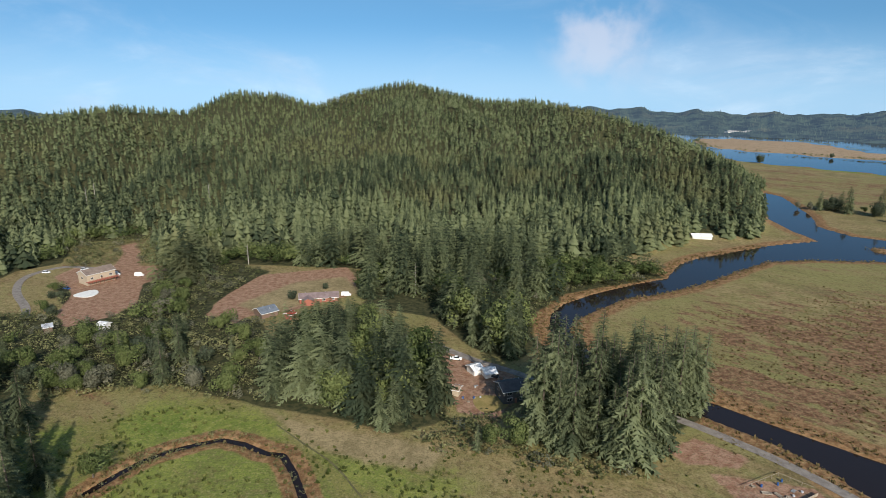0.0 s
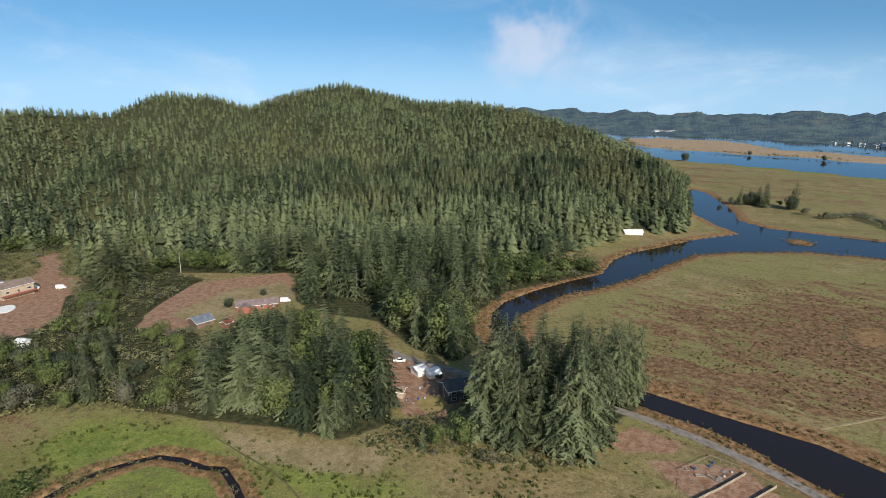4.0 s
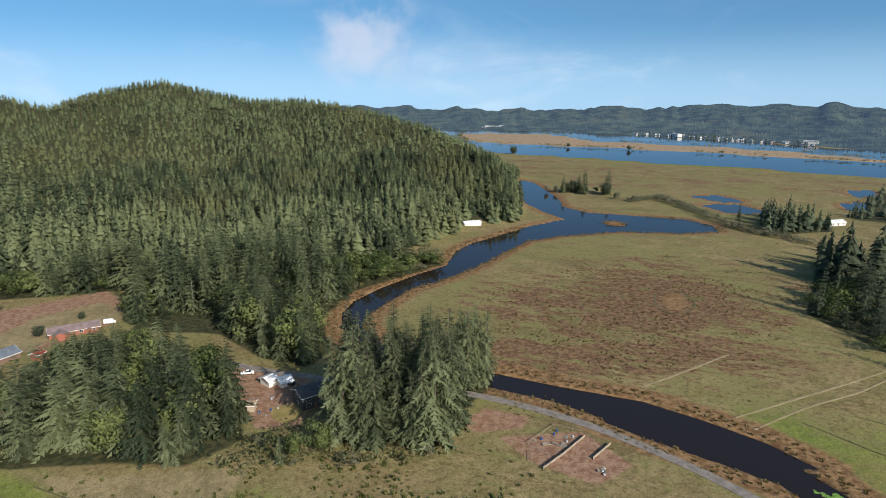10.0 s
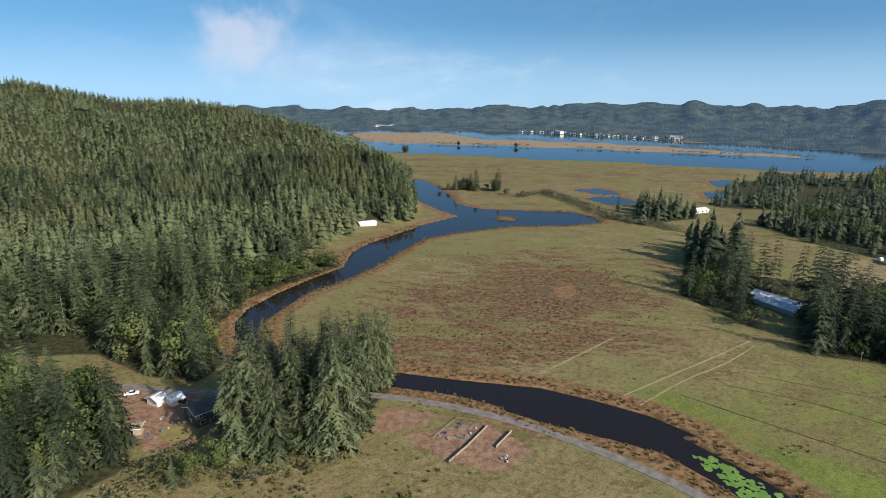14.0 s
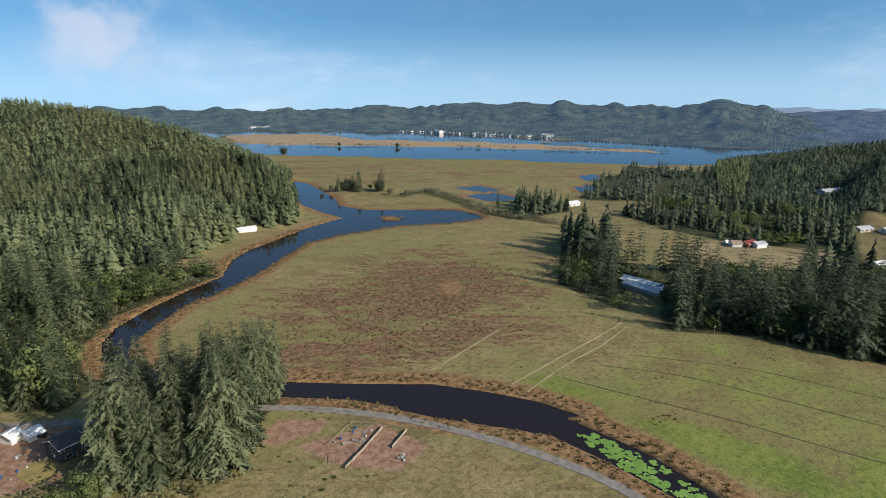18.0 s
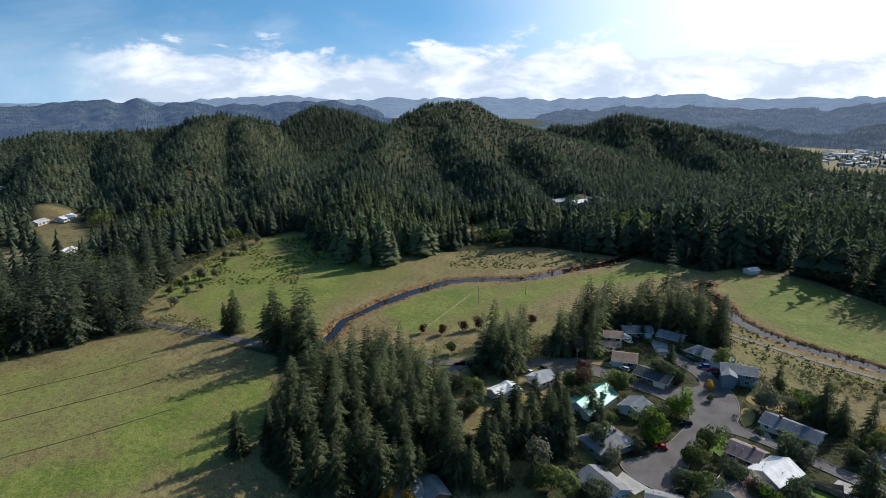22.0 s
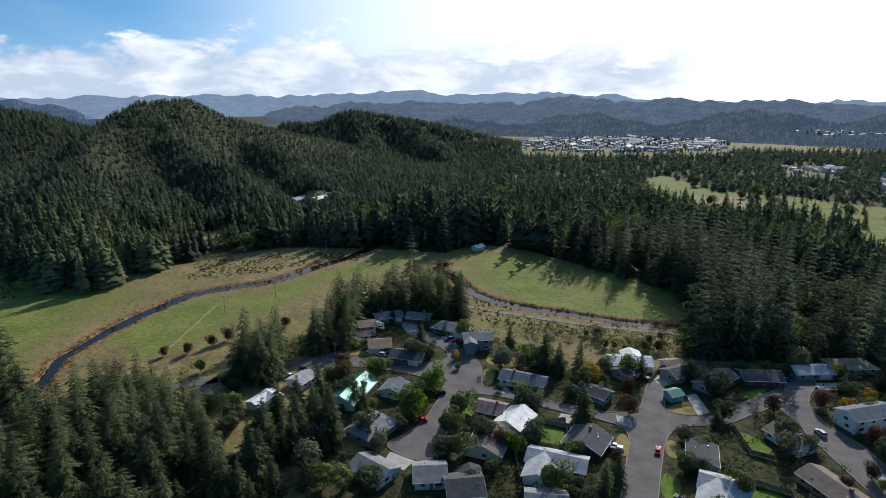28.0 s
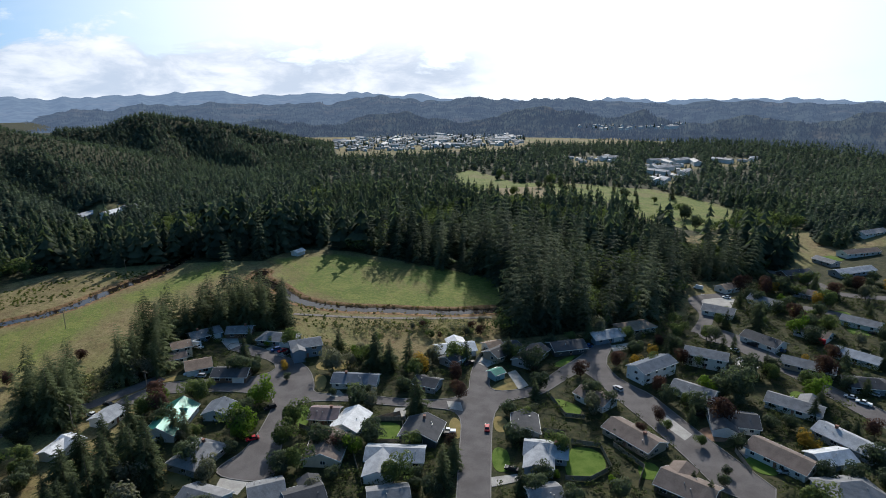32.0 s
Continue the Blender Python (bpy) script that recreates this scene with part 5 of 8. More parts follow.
def kerb(outline, name="kerb"):
    p = np.array(outline)
    q = np.roll(p, -1, axis=0)
    s = Shape()
    for (ax, ay), (bx, by) in zip(p, q):
        d = np.array([bx - ax, by - ay]); L = np.hypot(*d)
        if L < 0.05:
            continue
        n = np.array([-d[1], d[0]]) / L * 0.16
        s.add([(ax - n[0], ay - n[1], -0.4), (bx - n[0], by - n[1], -0.4), (bx + n[0], by + n[1], -0.4), (ax + n[0], ay + n[1], -0.4),
               (ax - n[0], ay - n[1], 0.2), (bx - n[0], by - n[1], 0.2), (bx + n[0], by + n[1], 0.2), (ax + n[0], ay + n[1], 0.2)],
              [(4, 5, 6, 7), (0, 1, 5, 4), (2, 3, 7, 6), (1, 2, 6, 5), (3, 0, 4, 7)])
    return tagged(part(name, s, KERBSTONE), "pale concrete kerb along the street", "kerb", kind="structure")


STREET = rounded(STREET)
tagged(part("road", patch(STREET, 0.06), ASPHALT), "worn grey asphalt street with cul-de-sacs", "road", kind="structure")
kerb(STREET)
STREET_FAR = rounded([(-4.4, -305.3), (-12.1, -315.2), (-28.5, -305.6), (-43.1, -282.7), (-57.4, -264.5), (-81.8, -242.8), (-77.7, -226.7), (-58.9, -249.6), (-45.7, -266.0), (-31.9, -280.0), (-18.3, -293.1), (-5.9, -296.9)])
tagged(part("road", patch(STREET_FAR, 0.064), ASPHALT), "grey asphalt street between rows of houses", "road", kind="structure")
kerb(STREET_FAR)
ROADS = [
    ("road", [(-44.5, -433.7), (-57.7, -434.2), (-71.3, -416.2), (-78.2, -402.0), (-100.9, -403.6), (-139.1, -408.5)], 8, ASPHALT, "asphalt street at the edge of the wood"),
    ("road", [(-56.7, -366.4), (-77.0, -359.8), (-90.1, -340.8), (-108.4, -315.7)], 8, ASPHALT, "asphalt street between bungalows"),
    ("road", [(-4.4, -303.8), (-7.9, -330.4), (-1.5, -356.6), (-19.6, -373.3)], 7, ASPHALT, "short asphalt court below the wood"),
    ("road", [(200.3, -160.1), (207.2, -131.2), (217.8, -108.3), (212.8, -95.6), (200.5, -86.6), (181.4, -76.9), (162.1, -67.8), (136.6, -56.5)], 6, ASPHALT, "narrow lane under tall spruces"),
    ("road", [(375.4, 101.5), (358.7, 68.9), (334.4, 38.5), (315.7, 17.3), (295.3, -5.2), (261.6, -37.1), (235.7, -72.1), (218.8, -106.0)], 5.5, ASPHALT, "grey lane on a low causeway"),
    ("road", [(-23.3, 278.3), (-8.8, 269.4), (4.8, 257.1), (17.3, 245.8), (29.2, 237.6), (50.6, 221.4), (70.3, 209.3)] + [(85.8, 200.1), (103.7, 182.2), (117.0, 165.0), (128.1, 145.8), (136.8, 125.7), (143.1, 105.6), (147.1, 85.9), (147.1, 70.0)] + [(144.5, 52.3), (131.4, 28.8)], 4.0, GRAVEL, "pale gravel road along the slough"),
    ("road", [(-222.0, 296.0), (-232.1, 312.2), (-253.2, 335.8), (-266.2, 357.2), (-269.2, 375.1), (-258.9, 391.0), (-239.6, 388.5), (-224.6, 384.0)], 4.5, GRAVEL, "gravel drive bending up to a house"),
    ("road", [(195.5, -242.3), (159.6, -253.1), (126.0, -266.5), (96.6, -281.5)], 2.5, GRAVEL, "pale path along the creek bank"),
]
for name, pts, w, mat, label in ROADS:
    tagged(part(name, strip(pts, w, 0.10, wobble=0.04), mat), label, "road", kind="structure")
TRACKS = [
    ([(156.5, 177.4), (186.5, 182.8), (215.0, 188.4)], 0.9, STRAW_PATH, "straw-coloured mown line across the marsh"),
    ([(173.8, 145.5), (207.9, 147.4), (235.5, 148.8), (268.2, 150.8)], 0.9, STRAW_PATH, "straw-coloured farm track"),
    ([(173.3, 136.9), (205.8, 141.1), (235.3, 142.1), (264.7, 146.3)], 0.8, STRAW_PATH, "straw-coloured farm track"),
    ([(194.0, 134.2), (201.2, 109.6), (207.7, 88.3), (213.4, 68.5), (219.5, 39.3), (226.6, 12.8)], 0.5, MUD, "dark drain across the pasture"),
    ([(216.4, 130.1), (233.4, 100.6), (242.3, 65.8), (248.7, 35.0), (254.2, 16.7)], 0.4, MUD, "dark drain across the pasture"),
    ([(236.1, 127.2), (261.0, 84.2), (272.2, 42.0), (280.0, 20.3)], 0.3, MUD, "faint drain across the pasture"),
    ([(-60.0, 193.2), (-49.4, 183.1), (-35.2, 169.6), (-23.9, 153.5)], 0.6, MUD, "thin cattle track over the pasture"),
    ([(241.0, 268.5), (251.5, 271.3), (259.1, 267.0), (254.2, 251.8), (244.6, 241.3), (233.3, 238.1), (226.1, 242.6), (229.7, 255.0), (241.0, 268.5)], 0.8, MUD, "round ditch ring in the marsh"),
    ([(257.0, -96.0), (271.1, -114.0), (301.0, -148.9)], 0.7, STRAW_PATH, "bare cattle path"),
]
for pts, w, mat, label in TRACKS:
    tagged(part("track", strip(pts, w, 0.10, wobble=0.35, step=3.0), mat), label, "track", kind="structure")

LAWNS = [
    ([(134.8, -165.4), (129.5, -166.9), (121.6, -154.4), (125.5, -151.8)], LAWN), ([(102.6, -165.8), (91.8, -170.6), (86.1, -160.6), (95.4, -155.6)], LAWN), ([(77.2, -182.7), (71.9, -179.6), (68.0, -167.9), (74.6, -171.5)], DRY_GRASS),
    ([(57.1, -169.9), (51.3, -170.7), (46.7, -159.3), (52.0, -156.6)], LAWN), ([(33.3, -180.5), (23.4, -183.2), (18.5, -173.5), (22.9, -165.3), (29.4, -162.9), (32.4, -170.5)], LAWN), ([(48.2, -212.0), (33.8, -208.9), (33.7, -201.0), (38.7, -200.0)], LAWN),
    ([(71.4, -207.6), (68.8, -217.3), (64.7, -221.4), (60.1, -212.7), (65.5, -207.2), (68.8, -205.7)], DRY_GRASS), ([(63.4, -188.9), (57.8, -189.3), (54.5, -180.5), (59.1, -178.4)], DRY_GRASS), ([(54.0, -239.6), (46.0, -255.3), (46.6, -246.0), (49.7, -237.3)], LAWN),
    ([(150.2, -199.4), (139.1, -207.6), (128.9, -202.9), (144.3, -191.3)], DRY_GRASS), ([(144.0, -189.1), (137.8, -190.2), (131.2, -178.7), (134.8, -177.1)], DRY_GRASS), ([(152.9, -113.3), (141.0, -117.0), (133.2, -112.9), (141.7, -104.7)], DRY_GRASS),
    ([(201.3, -153.4), (194.4, -167.6), (184.7, -167.5), (196.6, -157.7)], DRY_GRASS), ([(-1.0, -195.9), (-6.5, -194.1), (-13.4, -184.6), (-8.5, -181.8)], LAWN), ([(10.4, -182.1), (4.3, -182.5), (2.4, -174.4), (9.3, -172.0)], LAWN),
    ([(-20.3, -201.0), (-30.1, -196.9), (-31.2, -191.0), (-23.3, -190.6)], LAWN), ([(-19.9, -310.8), (-28.7, -308.6), (-25.9, -301.5), (-18.5, -302.5)], LAWN), ([(-51.4, -368.9), (-62.5, -369.0), (-58.4, -357.7), (-50.3, -356.8)], LAWN),
    ([(-70.4, -367.8), (-78.6, -369.6), (-79.7, -361.0), (-71.4, -357.3)], LAWN), ([(-77.3, -489.2), (-101.3, -508.5), (-97.9, -487.3), (-75.2, -472.4)], LAWN), ([(-72.9, -342.6), (-84.0, -343.6), (-83.5, -334.8), (-73.8, -333.5)], LAWN),
    ([(-40.7, -256.9), (-48.4, -255.4), (-45.4, -246.8), (-38.9, -248.6)], LAWN), ([(8.6, -222.5), (2.2, -218.6), (5.6, -210.6), (9.8, -213.0)], DRY_GRASS), ([(172.4, -161.2), (180.8, -160.6), (164.0, -168.1), (160.7, -164.5)], DRY_GRASS),
    ([(-6.2, -203.8), (-8.7, -214.1), (-17.0, -210.6), (-16.1, -204.5)], BARKDUST),
    ([(11.0, 215.5), (24.6, 215.6), (26.9, 205.9), (14.6, 200.4)], DRY_GRASS),
]
for o, mat in LAWNS:
    tagged(part("lawn", patch(rounded(o, 2), 0.035), mat), "green lawn" if mat == LAWN else ("bark mulch bed" if mat == BARKDUST else "dry straw-coloured grass plot"), "lawn", kind="structure")
DRIVES = [
    [(207.9, -200.6), (201.8, -206.3), (193.1, -198.6), (194.3, -192.6)], [(69.0, -223.9), (66.7, -227.9), (57.7, -216.9), (60.2, -211.6)], [(86.2, -228.2), (84.3, -235.4), (76.2, -231.5), (78.8, -225.4)], [(83.3, -191.4), (78.0, -192.8), (74.5, -187.0), (80.0, -186.4)],
    [(99.0, -178.7), (95.1, -180.5), (92.3, -172.9), (97.1, -170.8)], [(51.8, -153.8), (43.1, -159.9), (41.4, -157.0), (49.9, -149.6)], [(128.6, -176.9), (126.6, -181.8), (122.0, -178.9), (125.0, -175.5)], [(5.4, -208.6), (4.0, -215.6), (-5.2, -205.3), (-3.0, -200.5)],
    [(-18.1, -275.1), (-22.8, -282.3), (-30.4, -274.5), (-26.8, -267.0)], [(33.1, -270.6), (23.8, -279.1), (21.8, -272.9), (30.7, -264.8)], [(-10.4, -232.5), (-14.4, -238.1), (-19.3, -231.8), (-16.3, -224.7)], [(128.9, -119.0), (119.3, -120.9), (118.3, -114.9), (126.5, -114.1)],
    [(-4.3, -368.6), (-22.5, -366.1), (-19.1, -340.0), (-3.5, -339.5)], [(-18.7, -203.8), (-24.1, -209.2), (-26.4, -203.7), (-21.9, -197.5)], [(166.9, -197.0), (179.6, -200.6), (178.1, -206.8), (165.3, -203.0)],
]
for o in DRIVES:
    tagged(part("driveway", patch(o, 0.068), CONCRETE), "worn concrete driveway", "driveway", kind="structure")
DUCK_POOLS = [[(163.6, 104.8), (173.6, 93.4), (170.9, 89.5), (161.1, 97.1)], [(161.8, 95.3), (171.3, 87.5), (166.0, 82.4), (162.6, 72.4), (159.5, 63.3), (155.4, 66.9), (156.2, 79.0)],
              [(169.2, 81.0), (170.2, 74.3), (166.8, 71.6), (164.9, 76.6)], [(165.7, 70.1), (168.0, 62.6), (161.7, 58.0), (159.0, 63.1)], [(162.9, 58.4), (159.3, 45.9), (151.3, 36.6), (150.6, 45.3), (156.1, 54.3)]]
mats = Shape()
rng = np.random.RandomState(44)
for o in DUCK_POOLS:
    p = np.array(o)
    x, y = jittered(p[:, 0].min() - 2, p[:, 0].max() + 2, p[:, 1].min() - 2, p[:, 1].max() + 2, 1.5, rng)
    ok = (outline_distance(o, x, y) + 2.0 * lattice(x, y, 4, 66) + rng.uniform(-1, 1, len(x)) > 0.3) & (water_depth(x, y) > 0.6)
    for a, b in zip(x[ok], y[ok]):
        q, turn = rng.uniform(0.5, 1.5), rng.uniform(0, 6.28)
        rim = q * rng.uniform(0.55, 1.2, 9)
        mats.add([(a + r * math.cos(turn + 0.698 * k), b + r * math.sin(turn + 0.698 * k), WATERS_Z + 0.02 + 0.004 * rng.uniform()) for k, r in enumerate(rim)], [tuple(range(9))])
tagged(part("duckweed", mats, DUCKWEED), "bright green duckweed rafts on the dark water", "duckweed", kind="stuff")
tagged(part("lawn", patch(rounded([(243.0, 264.0), (250.0, 266.5), (255.5, 264.0), (251.0, 253.0), (243.5, 245.0), (234.5, 242.0), (230.5, 245.0), (233.0, 254.0)], 2), 0.04), RUST_GRASS), "rust-brown dry grass inside the ditch ring", "lawn", kind="structure")


# ---- buildings ----
def shingles(name, tone, rough=0.9, metal=0.0, seam=0.0):
    m, t, p = material(name, rough, metal)
    p.inputs["Specular IOR Level"].default_value = 0.3
    c = t.nodes.new("ShaderNodeTexCoord").outputs["Object"]
    n1, n2 = noise_tex(t, c, 0.35, 5), noise_tex(t, c, 3.0, 3)
    f = math_node(t, "ADD", math_node(t, "MULTIPLY", n1, 0.6), math_node(t, "MULTIPLY", n2, 0.4))
    col = mixed(t, ramp(t, f, 0.35, 0.65), tuple(v * 0.75 for v in tone), tuple(min(1, v * 1.2) for v in tone))
    t.links.new(col, p.inputs["Base Color"])
    w = t.nodes.new("ShaderNodeTexWave")
    w.bands_direction = "X" if seam else "Z"
    w.inputs["Scale"].default_value = 1.2 if seam else 2.2
    t.links.new(c, w.inputs["Vector"])
    bump(t, p, w.outputs["Fac"], 0.35, 0.02)
    return m


ROOFS = dict(grey=shingles("grey_shingles", (0.22, 0.22, 0.225)), dark=shingles("charcoal_shingles", (0.075, 0.075, 0.08)), brown=shingles("brown_shingles", (0.19, 0.145, 0.12)),
             blue=shingles("slate_shingles", (0.13, 0.15, 0.18)), white=shingles("white_metal_roof", (0.68, 0.68, 0.68), 0.45, 0, 1), green=shingles("green_metal_roof", (0.03, 0.22, 0.16), 0.42, 0.1, 1),
             tan=shingles("tan_shingles", (0.30, 0.21, 0.15)), pale=shingles("pale_shingles", (0.38, 0.39, 0.41)), mauve=shingles("dusty_roof", (0.21, 0.155, 0.15)), red=shingles("red_roof", (0.26, 0.05, 0.03)),
             tin=shingles("galvanised_roof", (0.50, 0.52, 0.55), 0.4, 0.3, 1))
WALLS = {k: speckled(k + "_siding", tuple(v * 0.85 for v in c), c, 0.4, 0.8, 0, 2.0) for k, c in dict(
    white=(0.72, 0.71, 0.68), tan=(0.42, 0.34, 0.25), grey=(0.30, 0.31, 0.32), blue=(0.20, 0.27, 0.34), brown=(0.17, 0.11, 0.08), cream=(0.58, 0.52, 0.40), teal=(0.30, 0.46, 0.48), brick=(0.30, 0.10, 0.065), dark=(0.07, 0.075, 0.08)).items()}
TRIM = speckled("white_trim", (0.66, 0.66, 0.64), (0.76, 0.76, 0.74), 0.5, 0.6)
DOOR = speckled("painted_door", (0.22, 0.10, 0.07), (0.30, 0.16, 0.11), 1.0, 0.5)
BRICK = speckled("chimney_brick", (0.20, 0.09, 0.06), (0.32, 0.17, 0.12), 1.0, 0.9)
PIPE = speckled("vent_metal", (0.35, 0.35, 0.36), (0.5, 0.5, 0.5), 1.0, 0.5, 0.6)
WOOD = speckled("weathered_boards", (0.17, 0.135, 0.10), (0.32, 0.27, 0.21), 0.8, 0.9, 0, 4.0, 0, 0.3)
GLASS, gt, gp = material("window_glass", 0.05)
gp.inputs["Base Color"].default_value = (0.02, 0.025, 0.03, 1)


def gable_body(s, x0, x1, y0, y1, z0, zw, rise, axis="x"):
    """Walls up to the eaves with both gables, closed."""
    ym, xm = (y0 + y1) / 2, (x0 + x1) / 2
    base = [(x0, y0), (x1, y0), (x1, y1), (x0, y1)]
    vs = [(*b, z0) for b in base] + [(*b, zw) for b in base]
    fs = [(3, 2, 1, 0), (0, 1, 5, 4), (1, 2, 6, 5), (2, 3, 7, 6), (3, 0, 4, 7)]
    vs += [(x0, ym, zw + rise), (x1, ym, zw + rise)] if axis == "x" else [(xm, y0, zw + rise), (xm, y1, zw + rise)]
    fs += [(4, 7, 8), (5, 9, 6), (4, 8, 9, 5), (7, 6, 9, 8)] if axis == "x" else [(4, 8, 5), (7, 6, 9), (4, 7, 9, 8), (5, 8, 9, 6)]
    s.add(vs, fs)


def roof_slab(x0, x1, y0, y1, zw, rise, over=0.55, thick=0.16, hip=0.0):
    """Two (or four, hipped) sloping planes along x, with thickness."""
    s = Shape()
    ym = (y0 + y1) / 2
    k = rise / ((y1 - y0) / 2)
    ya, yb, xa, xb = y0 - over, y1 + over, x0 - over, x1 + over
    ze, zr = zw - over * k, zw + rise
    lo, hi = [(xa, ya), (xb, ya), (xb, yb), (xa, yb)], [(xa + hip, ym), (xb - hip, ym)]
    vs = []
    for dz in (0.02, thick + 0.02):
        vs += [(x, y, ze + dz) for x, y in lo] + [(x, y, zr + dz) for x, y in hi]
    top = [(6, 7, 11, 10), (8, 9, 10, 11), (7, 8, 11), (9, 6, 10)]
    bottom = [(0, 4, 5, 1), (2, 5, 4, 3)] + ([(1, 5, 2), (3, 4, 0)] if hip else [])
    if not hip:
        top = top[:2]
    edge = [(0, 1, 7, 6), (2, 3, 9, 8)] + ([(1, 2, 8, 7), (3, 0, 6, 9)] if hip else [(1, 5, 11, 7), (5, 2, 8, 11), (3, 4, 10, 9), (4, 0, 6, 10)])
    return s.add(vs, top + bottom + edge)


def window(parent, x, y, z, w, h, face):
    """A framed window proud of a wall; face: 0 to 3 for -y, +x, +y, -x."""
    a = (0, 90, 180, 270)[face]
    f = part("window", Shape().box(-w / 2 - 0.1, w / 2 + 0.1, -0.06, 0.02, -0.1, h + 0.1), TRIM, parent)
    f.matrix_basis = pose(x, y, z, 0, 0, a)
    g = part("pane", Shape().box(-w / 2, -0.04, -0.075, -0.05, 0, h).box(0.04, w / 2, -0.075, -0.05, 0, h), GLASS, f, "dark window glass")
    return f


def house(cx, cy, rot, length, depth, roof, wall, label, storeys=1, hip=False, wing=None, garage=0, chimney=0, z0=None, name="house", pitch=0.40, windows=True, dormers=0):
    """A framed house: walls, roof, windows, door, garage door, chimney and roof vents, ridge along its length.
    wing: (offset along the ridge, reach beyond the wall, width, side)."""
    rng = random.Random(int(cx * 13 + cy * 7))
    z0 = ground_z(cx, cy) if z0 is None else z0
    root = tagged(new(name), label, "house", "houses")
    root.matrix_basis = pose(cx, cy, z0, 0, 0, rot)
    L, D, zw, rise = length / 2, depth / 2, 0.3 + 2.55 * storeys, depth / 2 * pitch
    s = Shape()
    if hip:
        s.box(-L, L, -D, D, -3.0, zw)
    else:
        gable_body(s, -L, L, -D, D, -3.0, zw, rise - 0.02)
    part("wall", s, WALLS[wall], root)
    r = part("roof", roof_slab(-L, L, -D, D, zw, rise, hip=min(D, L * 0.7) if hip else 0.0), ROOFS[roof], root)
    boards = []
    if not hip:
        for sx in (-1, 1):
            for sy in (-1, 1):
                k = rise / D
                ye, ze = sy * (D + 0.55), zw - 0.55 * k
                x0, x1 = sorted((sx * (L + 0.552), sx * (L + 0.60)))
                boards.append(Shape().add([(x0, ye, ze - 0.12), (x1, ye, ze - 0.12), (x1, 0, zw + rise - 0.12), (x0, 0, zw + rise - 0.12), (x0, ye, ze + 0.2), (x1, ye, ze + 0.2), (x1, 0, zw + rise + 0.2), (x0, 0, zw + rise + 0.2)],
                      [(3, 2, 1, 0), (4, 5, 6, 7), (0, 1, 5, 4), (1, 2, 6, 5), (2, 3, 7, 6), (3, 0, 4, 7)] if sx * sy < 0 else [(0, 1, 2, 3), (7, 6, 5, 4), (4, 5, 1, 0), (5, 6, 2, 1), (6, 7, 3, 2), (7, 4, 0, 3)]))
    for sy in (-1, 1):
        y0, y1 = sorted((sy * (D + 0.552), sy * (D + 0.66)))
        boards.append(Shape().box(-L - 0.5, L + 0.5, y0, y1, zw - 0.55 * rise / D - 0.1, zw - 0.55 * rise / D + 0.14))
    for t in boards:
        part("fascia", t, TRIM, root, "white fascia board")
    if wing:
        off, reach, width, side = wing
        y0, y1 = (D - 2.0, D + reach) if side > 0 else (-D - reach, -D + 2.0)
        wr = width / 2 * pitch
        s = Shape()
        gable_body(s, off - width / 2, off + width / 2, y0, y1, -0.8, zw - 0.02, wr - 0.02, "y")
        part("wing", s, WALLS[wall], root)
        w = roof_slab(y0 - (D * 0.8 if side > 0 else 0), y1 + (0 if side > 0 else D * 0.8), -width / 2, width / 2, zw - 0.03, wr)
        ob = part("wing_roof", w, ROOFS[roof], root)
        ob.matrix_basis = pose(off, 0, 0, 0, 0, 90)
    for k in range(dormers):
        x = -L + length * (k + 1) / (dormers + 1)
        d = Shape()
        gable_body(d, x - 1.1, x + 1.1, -D * 0.75, -D * 0.2, zw + 0.1, zw + rise * 0.55, 0.6, "y")
        dm = part("dormer", d, WALLS["white"], root)
        ob = part("dormer_roof", roof_slab(-D * 0.8, -D * 0.1, -1.1, 1.1, zw + rise * 0.55, 0.6, 0.25), ROOFS[roof], dm)
        ob.matrix_basis = pose(x, 0, 0, 0, 0, 90)
    if garage:
        x = L * 0.55 * garage
        part("garage_door", Shape().box(x - 2.4, x + 2.4, -D - 0.07, -D + 0.01, 0.0, 2.15), TRIM, root, "white garage door")
        part("garage_door", Shape().box(x - 2.4, x + 2.4, D - 0.01, D + 0.07, 0.0, 2.15), TRIM, root, "white garage door")
    if windows:
        for st in range(int(storeys)):
            z = 1.15 + 2.55 * st
            n = max(2, int(length / 4.5))
            for i in range(n):
                x = -L + length * (i + 0.5) / n
                for face, y in ((0, -D), (2, D)):
                    if garage and abs(x - L * 0.55 * garage) < 3.4 and st == 0:
                        continue
                    if wing and face == (2 if wing[3] > 0 else 0) and abs(x - wing[0]) < wing[2] / 2 + 0.9:
                        continue
                    window(root, x, y, z, rng.choice((1.2, 1.6, 2.0)), 1.15, face)
            for face, x in ((1, L), (3, -L)):
                window(root, x, rng.uniform(-0.25, 0.25) * D, z, 1.5, 1.15, face)
        part("door", Shape().box(-0.3, 0.65, -D - 0.06, -D + 0.01, 0.0, 2.05), DOOR, root)
    if chimney:
        x = L * 0.45 * chimney
        part("chimney", Shape().box(x - 0.45, x + 0.45, -0.4, 0.4, zw + rise * 0.3, zw + rise + 1.0).box(x - 0.55, x + 0.55, -0.5, 0.5, zw + rise + 1.0, zw + rise + 1.15), BRICK, r)
    for i in range(3):
        x = rng.uniform(-0.8, 0.8) * L
        y = rng.choice((-1, 1)) * D * rng.uniform(0.3, 0.6)
        z = zw + rise * (1 - abs(y) / D)
        part("vent", Shape().tube((x, y, z - 0.1), (x, y, z + 0.65), 0.14, 0.14, 6), PIPE, r)
    return root


